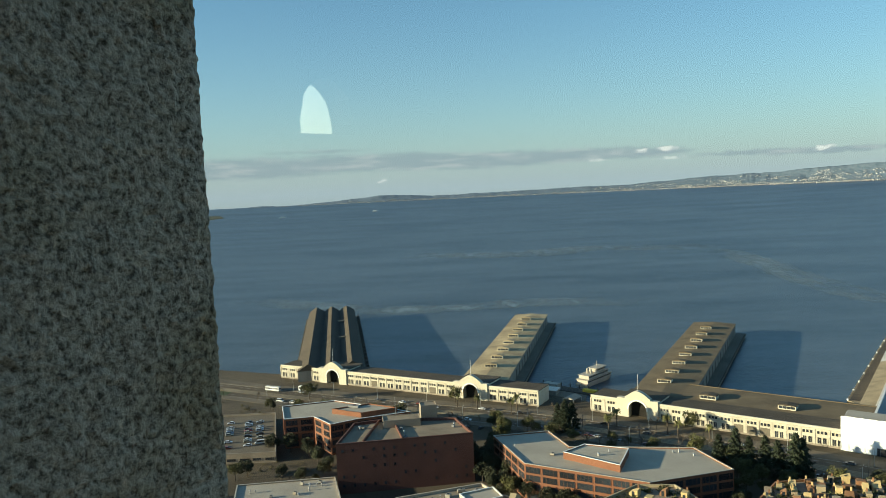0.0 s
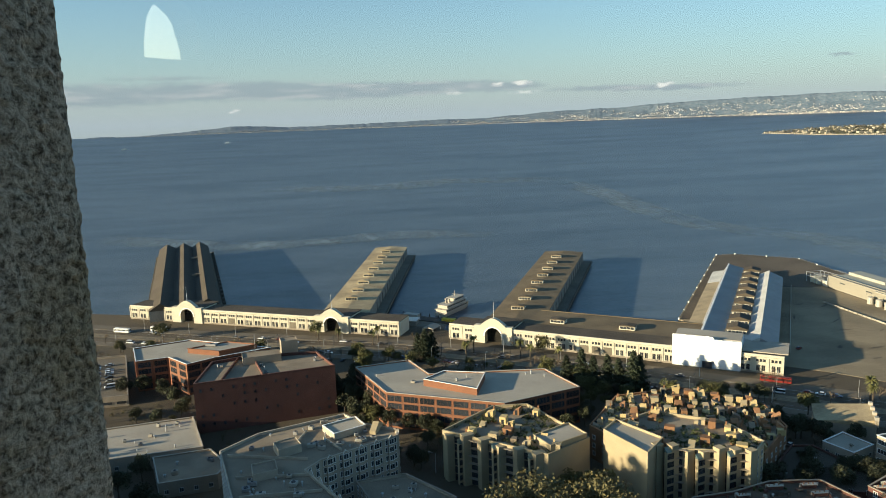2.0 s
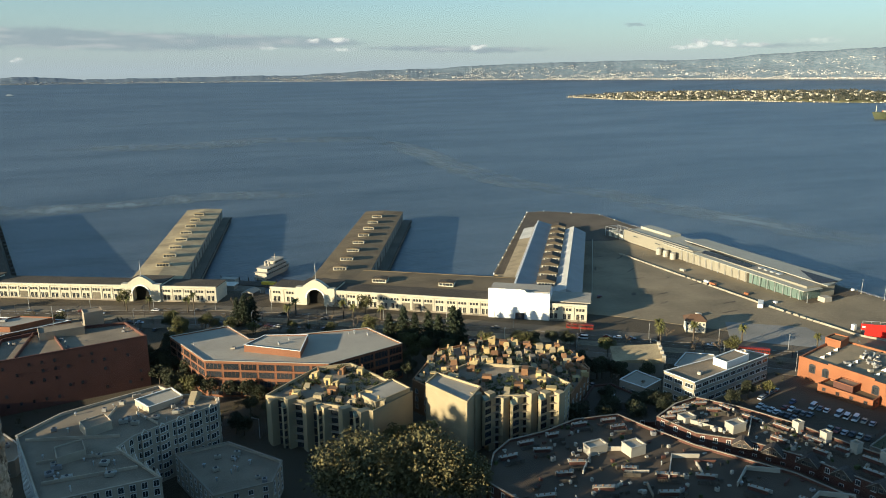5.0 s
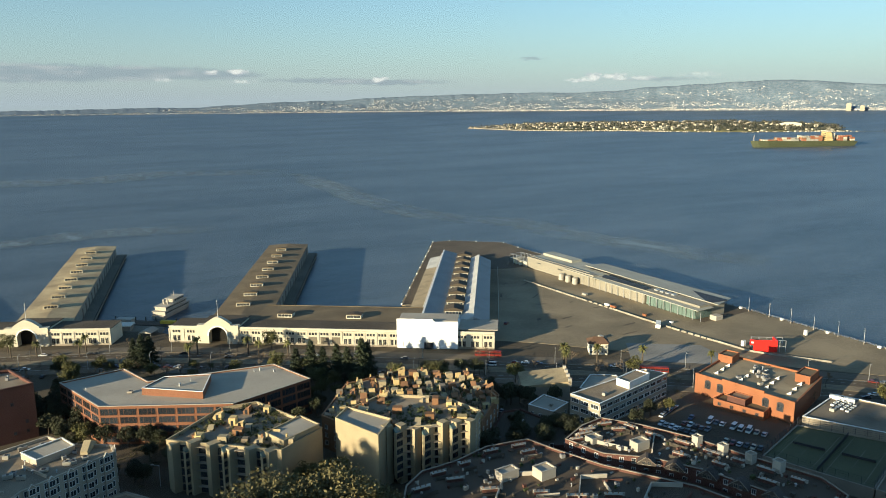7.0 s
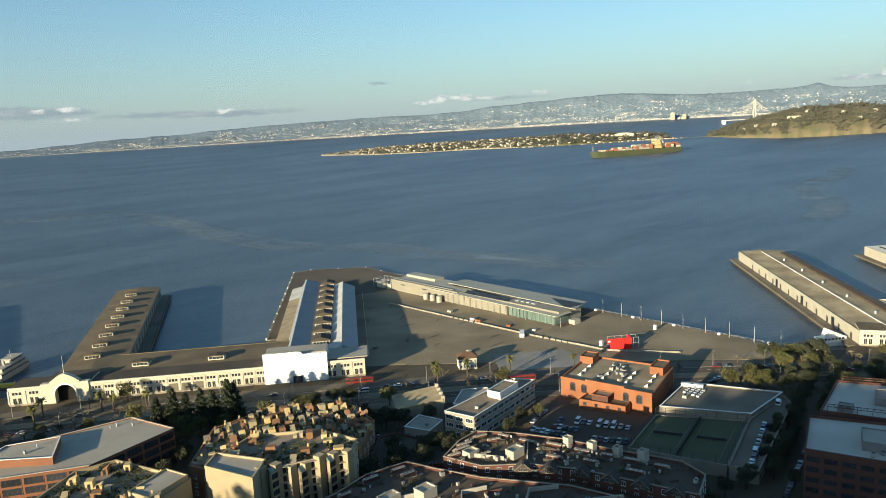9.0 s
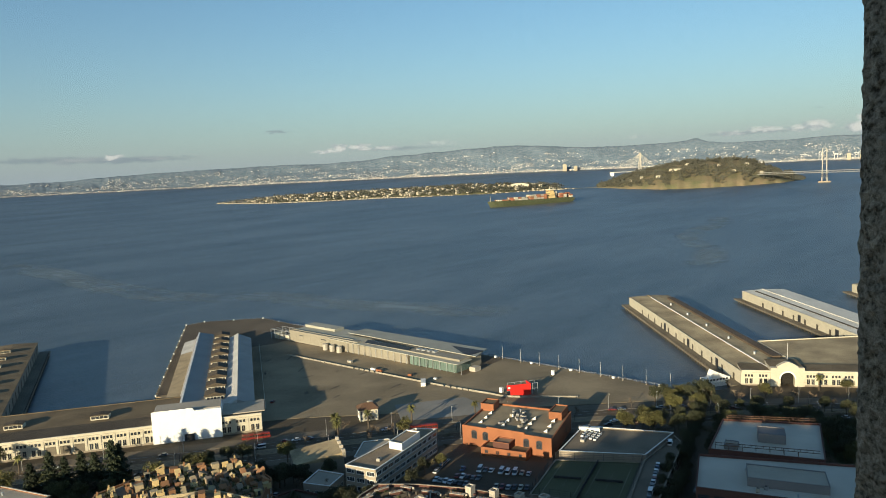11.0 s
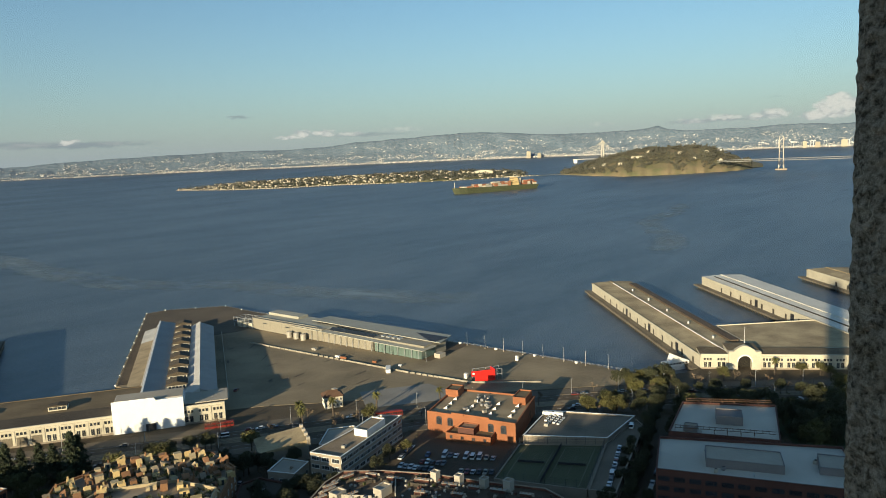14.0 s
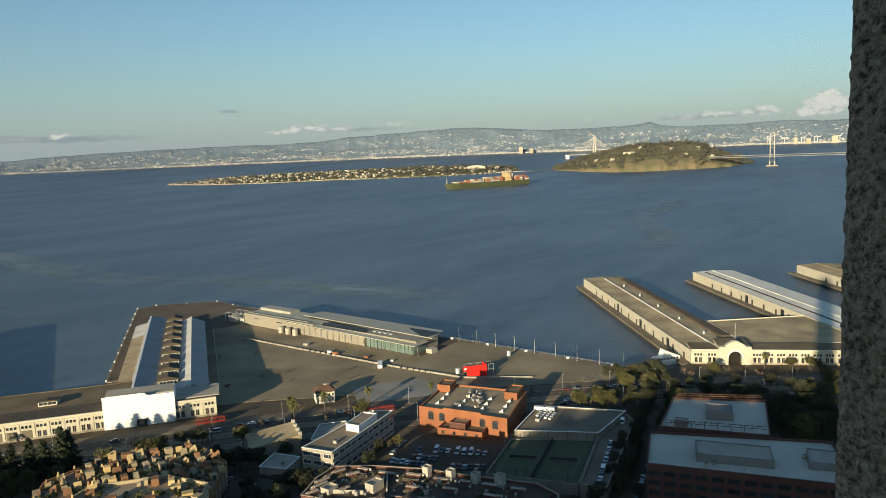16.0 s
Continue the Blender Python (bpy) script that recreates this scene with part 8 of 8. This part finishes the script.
def tram(x, y, turn, col, label, L=14.5):
    t = thing("streetcar", pose(x, y, 3.72, 0, 0, turn), label, "tram", "streetcars")
    bm = boxed(-L / 2, -1.3, 0.5, L / 2, 1.3, 1.55)
    bmesh.ops.bevel(bm, geom=list(bm.edges), offset=0.15, segments=2, affect="EDGES")
    part("lower_body", bm, M[col], t)
    part("window_band", boxed(-L / 2 + 0.1, -1.24, 1.55, L / 2 - 0.1, 1.24, 2.45), M["glass"], t)
    for k in range(12):
        for s in (-1, 1):
            x0 = -L / 2 + 0.25 + k * (L - 0.6) / 11
            part("pillar", boxed(x0 - 0.12, s * 1.27 - 0.03, 1.55, x0 + 0.12, s * 1.27 + 0.03, 2.45), M[col], t)
    bm = boxed(-L / 2, -1.3, 2.45, L / 2, 1.3, 3.15)
    bmesh.ops.bevel(bm, geom=list(bm.edges), offset=0.22, segments=2, affect="EDGES")
    part("roof", bm, M[col], t)
    for k in (-0.3, 0.3):
        part("truck", boxed(k * L - 1.3, -1.0, 0, k * L + 1.3, 1.0, 0.55), M["darkmetal"], t)
    bm = bmesh.new()
    tube(bm, (0.5, 0, 3.15), (-3.0, 0, 5.2), 0.05, 0.04, 5)
    part("trolley_pole", bm, M["darkmetal"], t)


M["tramred"] = mat("faded_tram_red", (0.210, 0.021, 0.013), 0.5, 0.15, 0.6, 2)
tram(227, 313, -38, "tramred", "red streetcar with cream window pillars on its track")
tram(283, 246.5, -42, "tramred", "red streetcar at the stop by the plaza")
tram(-120, 516, -27, "white", "pale streetcar on the waterfront track", 12)
t = thing("coach", pose(-96, 512, 3.57, 0, 0, -27), "white touring coach with dark windows", "bus")
bm = boxed(-6, -1.25, 0.4, 6, 1.25, 3.3)
bmesh.ops.bevel(bm, geom=list(bm.edges), offset=0.18, segments=2, affect="EDGES")
part("body", bm, M["white"], t)
for s in (-1, 1):
    part("side_glass", boxed(-5.6, s * 1.26 - 0.02, 1.5, 5.6, s * 1.26 + 0.02, 2.6), M["glass"], t)
for sx in (-4, 3.8):
    for sy in (-1.15, 1.15):
        bm = bmesh.new()
        tube(bm, (sx, sy - 0.15, 0.48), (sx, sy + 0.15, 0.48), 0.48, 0.48, 10)
        part("wheel", bm, M["tyre"], t)

# ---- boats ----
fer = thing("ferry", pose(107, 513, 0, 0, 0, 46), "white multi-deck ferry moored between piers", "ferry")


def hull(bm, L, W, H, bow=0.25, mi=0):
    pts = [(-L / 2, -W / 2 * 0.9), (L / 2 - L * bow, -W / 2), (L / 2 - L * bow * 0.4, -W / 2 * 0.62), (L / 2, 0), (L / 2 - L * bow * 0.4, W / 2 * 0.62), (L / 2 - L * bow, W / 2), (-L / 2, W / 2 * 0.9)]
    lo = [bm.verts.new((x * 0.94, y * 0.82, -1)) for x, y in pts]
    hi = [bm.verts.new((x, y, H + (0.25 * H if x > L * 0.3 else 0))) for x, y in pts]
    n = len(pts)
    bm.faces.new(hi).material_index = mi
    bm.faces.new(lo[::-1]).material_index = mi
    for i in range(n):
        bm.faces.new((lo[i], lo[(i + 1) % n], hi[(i + 1) % n], hi[i])).material_index = mi


bm = bmesh.new()
hull(bm, 38, 10, 2.4)
part("hull", bm, M["dullwhite"], fer)
for z, l0, l1, w in ((2.4, -17, 13, 9), (5.1, -15, 10, 8), (7.7, -3, 8, 6.4)):
    d = part("deck_house", boxed(l0, -w / 2, z, l1, w / 2, z + 2.4), M["dullwhite"], fer)
    part("deck_edge", boxed(l0 - 1, -w / 2 - 0.5, z + 2.4, l1 + 1, w / 2 + 0.5, z + 2.65), M["dullwhite"], d)
    n = int((l1 - l0) / 2.2)
    for k in range(n):
        for s in (-1, 1):
            part("window", boxed(l0 + 0.5 + k * 2.2, s * w / 2 - 0.04, z + 0.9, l0 + 2.0 + k * 2.2, s * w / 2 + 0.04, z + 1.9), M["glass"], d)
bm = bmesh.new()
tube(bm, (2, 0, 10.1), (1.4, 0, 15), 0.2, 0.1, 6)
tube(bm, (0, -1.6, 12.5), (0, 1.6, 12.5), 0.1, 0.1, 5)
part("mast", bm, M["dullwhite"], fer)
for s in (-1.4, 1.4):
    bm = bmesh.new()
    tube(bm, (-8, s, 7.7), (-8.6, s, 11), 0.8, 0.7, 8)
    part("funnel", bm, M["dullwhite"], fer)
dock = thing("boat_dock", pose(84, 497, 0, 0, 0, -40), "low dark floating dock with ramps and sheds", "dock")
part("float", boxed(-22, -7, 0.2, 30, 2, 1.1), M["timber"], dock)
part("gangway", boxed(-4, -26, 1.2, -1.5, -6, 1.7), M["rail"], dock)
part("float_shed", boxed(-16, -5, 1.1, -5, 0, 3.6), M["panel"], dock)
part("yellow_gear", boxed(14, -4, 1.1, 24, -1, 3.0), mat("yellow_paint", (0.62, 0.46, 0.05), 0.6, 0.15), dock, "yellow mooring gear")
for k in range(8):
    bm = bmesh.new()
    tube(bm, (-20 + k * 7, 2.4, -4), (-20 + k * 7, 2.4, 3.4), 0.35, 0.35, 6)
    part("pile", bm, M["timber"], dock)
bm = bmesh.new()
prism(bm, ccw([(59, 474), (86, 452), (92, 470), (70, 490)]), 1.8, 3.0)
tagged(part("quay_deck", bm, M["deck"]), "low worn quay between two pier fronts", "quay", kind="structure")
t = thing("quay_shed", pose(66, 480, 3.0, 0, 0, -26), "low pale-roofed shed at the quay", "shed")
part("wall", boxed(-5, -4, -1, 9, 4, 3), M["shadewall"], t)
part("roof", boxed(-5.6, -4.6, 3, 9.6, 4.6, 3.4), M["whiteroof"], t)
t = thing("quay_tent", pose(80, 456, 3.5, 0, 0, -40), "pale blue canopy on the quay", "canopy")
bm = bmesh.new()
profile(bm, [(-4, 2.6), (4, 2.6), (0, 4.0)], -5, 5)
part("cover", bm, M["paleroof"], t)
for sx in (-3.8, 3.8):
    for sy in (-4.8, 4.8):
        part("post", boxed(sx - 0.1, sy - 0.1, 0, sx + 0.1, sy + 0.1, 2.6), M["rail"], t)

# the container ship on the bay
M["shiphull"] = mat("olive_ship_hull", (0.075, 0.085, 0.042), 0.7, 0.3, 0.03, 0.3)
M["boxbrown"] = mat("brown_container", (0.36, 0.14, 0.075), 0.8, 0.25, 0.05, 0.4, rnd=0.3)
ship = thing("container_ship", pose(2090, 1306, 0.6, 0, 0, 180 - 27.8), "long container ship with olive hull and cream bridge", "ship")
bm = bmesh.new()
hull(bm, 322, 36, 15, 0.14)
part("hull", bm, M["shiphull"], ship)
part("hatch_deck", boxed(-150, -16, 15, 118, 16, 17.5), M["shiphull"], ship)
for z, w in ((17.5, 15), (23, 14.6), (29, 14.2), (35, 13), (40.5, 13)):
    bh = part("bridge_house", boxed(-84 + (z - 17) * 0.2, -w, z, -62 - (z - 17) * 0.1, w, z + 5.6), M["golden"], ship, "cream bridge house")
    part("window_strip", boxed(-62 - (z - 17) * 0.1, -w + 1, z + 3.0, -61.9 - (z - 17) * 0.1, w - 1, z + 4.3), M["glass"], bh)
part("bridge_wing", boxed(-80, -18, 44, -64, 18, 47), M["cream"], ship)
part("funnel", boxed(-96, -5, 17.5, -88, 5, 40), M["cream"], ship)
bm = bmesh.new()
tube(bm, (-72, 0, 46), (-72, 0, 56), 1.0, 0.5, 6)
part("mast", bm, M["cream"], ship)
bm = bmesh.new()
tube(bm, (150, 0, 17), (150, 0, 36), 1.0, 0.6, 6)
part("foremast", bm, M["cream"], ship)
rs = random.Random(3)
for x0, x1, hh in ((20, 86, 2), (90, 130, 1), (-52, 14, 3), (-128, -104, 3), (-152, -136, 3)):
    x = x0
    while x < x1 - 11:
        for j in range(4):
            for k in range(rs.randint(max(1, hh - 1), hh)):
                y = -15 + j * 7.6
                part("container", boxed(x, y, 17.5 + k * 5.0, x + 11.4, y + 7.2, 17.5 + k * 5.0 + 4.8), M[rs.choice(["boxbrown", "boxbrown", "boxbrown", "tile", "panel", "cream"])], ship)
        x += 12.4
for az, el in ((-4.6, -1.5), (-11.6, -1.66)):
    x, y, z = far_at(az, el)
    t = thing("small_ferry", pose(x, y, z, 0, 0, -az), "small white boat far out on the bay", "boat", "far boats")
    bm = bmesh.new()
    hull(bm, 30, 8, 3)
    part("hull", bm, M["white"], t)
    part("cabin", boxed(-10, -3, 3, 6, 3, 7), M["white"], t)
sail = thing("moored_boat", pose(446, 150, 0.4, 0, 0, -35), "white moored tour boat with a pitched awning", "boat")
bm = bmesh.new()
hull(bm, 26, 7, 2.2)
part("hull", bm, M["white"], sail)
part("cabin", boxed(-10, -2.6, 2.2, 7, 2.6, 4.8), M["white"], sail)
bm = bmesh.new()
profile(bm, [(-6, 4.8), (6, 4.8), (-4, 9.5)], -2.4, 2.4)
part("awning", bm, M["white"], sail)
for k in range(7):
    part("window", boxed(-9 + k * 2.2, -2.66, 3.2, -7.6 + k * 2.2, -2.55, 4.3), M["glass"], sail)

# ---- plaza fittings ----
for k in range(9):
    y = 166 + k * 15.5
    x = 413 + (y - 166) * 0.06
    t = thing("lamp_post", pose(x, y, 3.62), "slim grey steel lamp post at the pier edge", "lamp post", "pier lamp posts")
    bm = bmesh.new()
    tube(bm, (0, 0, 0), (0, 0, 9.4), 0.12, 0.07, 6)
    part("pole", bm, M["rail"], t)
    part("base", boxed(-0.35, -0.35, 0, 0.35, 0.35, 0.6), M["concrete"], t)
    part("lamp_head", boxed(-0.8, -0.15, 9.3, 0.2, 0.15, 9.45), M["rail"], t)
    if k % 2 == 0:
        t = thing("bollard_block", pose(x + 1.5, y + 7, 3.62), "white concrete edge block", "block", "pier edge blocks")
        bm = boxed(-0.9, -0.9, 0, 0.9, 0.9, 1.3)
        bmesh.ops.bevel(bm, geom=list(bm.edges), offset=0.15, segments=1, affect="EDGES")
        part("block", bm, M["white"], t)
fence = thing("edge_rail", pose(0, 0, 3.62), "low steel rail along the pier edge", "rail")
for a, b in (((427, 520), (423, 298)), ((423, 298), (415.5, 165))):
    n = int(math.dist(a, b) / 6)
    for k in range(n + 1):
        x, y = a[0] + (b[0] - a[0]) * k / n, a[1] + (b[1] - a[1]) * k / n
        part("post", boxed(x - 0.08, y - 0.08, 0, x + 0.08, y + 0.08, 1.15), M["rail"], fence)
    for z in (0.6, 1.12):
        bm = bmesh.new()
        tube(bm, (*a, z), (*b, z), 0.05, 0.05, 4)
        part("bar", bm, M["rail"], fence)
LINE = smooth_line([(352, 437), (350.5, 380), (350, 338), (349.3, 288), (350.9, 255), (352, 240), (360, 225), (372, 205)], 8)
wall_t = thing("barrier_line", pose(0, 0, 3.62), "line of pale concrete barriers across the pier deck", "barrier")
bm = bmesh.new()
profile(bm, [(-0.55, 0), (0.55, 0), (0.28, 0.4), (0.2, 0.95), (-0.2, 0.95), (-0.28, 0.4)], -1.75, 1.75)
bar_me = fill(bm, "barrier", mat("pale_barrier", (0.35, 0.31, 0.235), 0.9, 0.25, 0.5, 3, rnd=0.15))
for a, b in zip(LINE, LINE[1:]):
    n = max(1, round(math.dist(a, b) / 3.6))
    for k in range(n):
        x, y = a[0] + (b[0] - a[0]) * k / n, a[1] + (b[1] - a[1]) * k / n
        part("barrier", bar_me, None, wall_t, m=pose(x, y, 0, 0, 0, math.degrees(math.atan2(b[1] - a[1], b[0] - a[0])) - 90))
for k, (x, y, w, d, h, c) in enumerate(((346, 300, 10, 3, 2.4, "white"), (353, 345, 5, 1.4, 1.6, "orange"), (353.5, 351, 4, 1.4, 1.6, "white"), (357, 248, 2, 2, 3.2, "white"), (356, 320, 3, 1.2, 1.4, "orange"), (300, 302, 3, 2.2, 1.8, "panel"), (358, 300, 2.2, 1.6, 1.2, "white"), (360, 380, 4, 2, 1.6, "panel"), (404, 240, 1.8, 1.8, 3.2, "white"))):
    t = thing("site_box", pose(x, y, 3.62, 0, 0, 40 if k == 0 else 90), "small site box beside the barriers", "box", "site boxes")
    bm = boxed(-w / 2, -d / 2, 0.1, w / 2, d / 2, h)
    bmesh.ops.bevel(bm, geom=list(bm.edges), offset=0.08, segments=1, affect="EDGES")
    part("body", bm, M[c], t)
    part("skid", boxed(-w / 2 + 0.1, -d / 2 + 0.1, 0, w / 2 - 0.1, d / 2 - 0.1, 0.1), M["darkmetal"], t)
M["slab"] = mat("bleached_concrete", (0.30, 0.28, 0.24), 0.95, 0.4, 0.1, 0.8)
bm = bmesh.new()
prism(bm, ccw([(284, 262), (306, 288), (338, 262), (332, 238), (312, 236)]), 3.3, 3.66)
tagged(part("concrete_apron", bm, M["slab"]), "bleached concrete apron beside the plaza", "pavement", kind="structure")
bm = bmesh.new()
prism(bm, ccw([(376, 290), (383, 476), (427, 476), (422, 290)]), 3.4, 3.64)
tagged(part("terminal_apron", bm, M["asphalt"]), "dark asphalt round the terminal", "pavement", kind="structure")
red = thing("red_stage_box", pose(361, 237, 3.62, 0, 0, -38) @ Matrix.Scale(1.05, 4), "bright red box stage with open steel frame", "stage")
part("front_panel", boxed(-7, -3.4, 0, 5, -2.8, 6.4), M["red"], red)
part("upper_wing", boxed(-9, -3.5, 3.6, -7, -2.8, 6.6), M["red"], red)
part("side_panel", boxed(4.4, -2.8, 0, 5, 3.4, 6.4), M["red"], red)
part("floor", boxed(-7, -2.8, 0, 4.4, 3.4, 0.8), M["darkmetal"], red)
part("mark", boxed(-8.6, -3.58, 4.6, -7.2, -3.5, 5.6), M["white"], red, "white plain mark")
for x in (-6.5, -2.5, 1.5, 6.5, 9.5):
    for y in (-2.2, 3.2):
        part("frame_post", boxed(x - 0.14, y - 0.14, 0, x + 0.14, y + 0.14, 6.0), M["rail"], red)
for z in (3, 6):
    for y in (-2.2, 3.2):
        part("frame_rail", boxed(-6.6, y - 0.12, z - 0.12, 9.6, y + 0.12, z + 0.12), M["rail"], red)
# street lamps and wire poles by the road
for i in range(14, len(EMB) - 10, 2):
    p, q = Vector(EMB[i]), Vector(EMB[i + 1])
    d = (q - p).normalized()
    sd = Vector((d.y, -d.x))
    for off in (-13.8, 13.8):
        c = p + sd * off
        t = thing("street_lamp", pose(c.x, c.y, 3.7, 0, 0, math.degrees(math.atan2(sd.y, sd.x)) + (180 if off > 0 else 0)), "grey street lamp with a short arm", "street lamp", "street lamps along the road")
        bm = bmesh.new()
        tube(bm, (0, 0, 0), (0, 0, 8.5), 0.14, 0.09, 6)
        tube(bm, (0, 0, 8.4), (2.0, 0, 8.9), 0.07, 0.05, 5)
        part("pole", bm, M["rail"], t)
        part("lamp_head", boxed(1.7, -0.18, 8.75, 2.6, 0.18, 8.95), M["panel"], t)
    t = thing("wire_pole", pose(p.x, p.y, 3.66, 0, 0, math.degrees(math.atan2(d.y, d.x))), "dark tram wire pole with cross arm", "pole", "tram wire poles")
    bm = bmesh.new()
    tube(bm, (0, 0, 0), (0, 0, 7.8), 0.13, 0.09, 6)
    part("pole", bm, M["darkmetal"], t)
    part("cross_arm", boxed(-0.06, -3, 6.6, 0.06, 3, 6.75), M["darkmetal"], t)
t = thing("street_lamp", pose(46, 265, 3.5, 0, 0, 160), "grey street lamp with a short arm", "street lamp", "street lamps along the road")
bm = bmesh.new()
tube(bm, (0, 0, 0), (0, 0, 8.2), 0.16, 0.1, 6)
tube(bm, (0, 0, 8.1), (2.2, 0, 8.7), 0.08, 0.05, 5)
part("pole", bm, M["rail"], t)
part("lamp_head", boxed(1.8, -0.2, 8.55, 2.8, 0.2, 8.75), M["panel"], t)
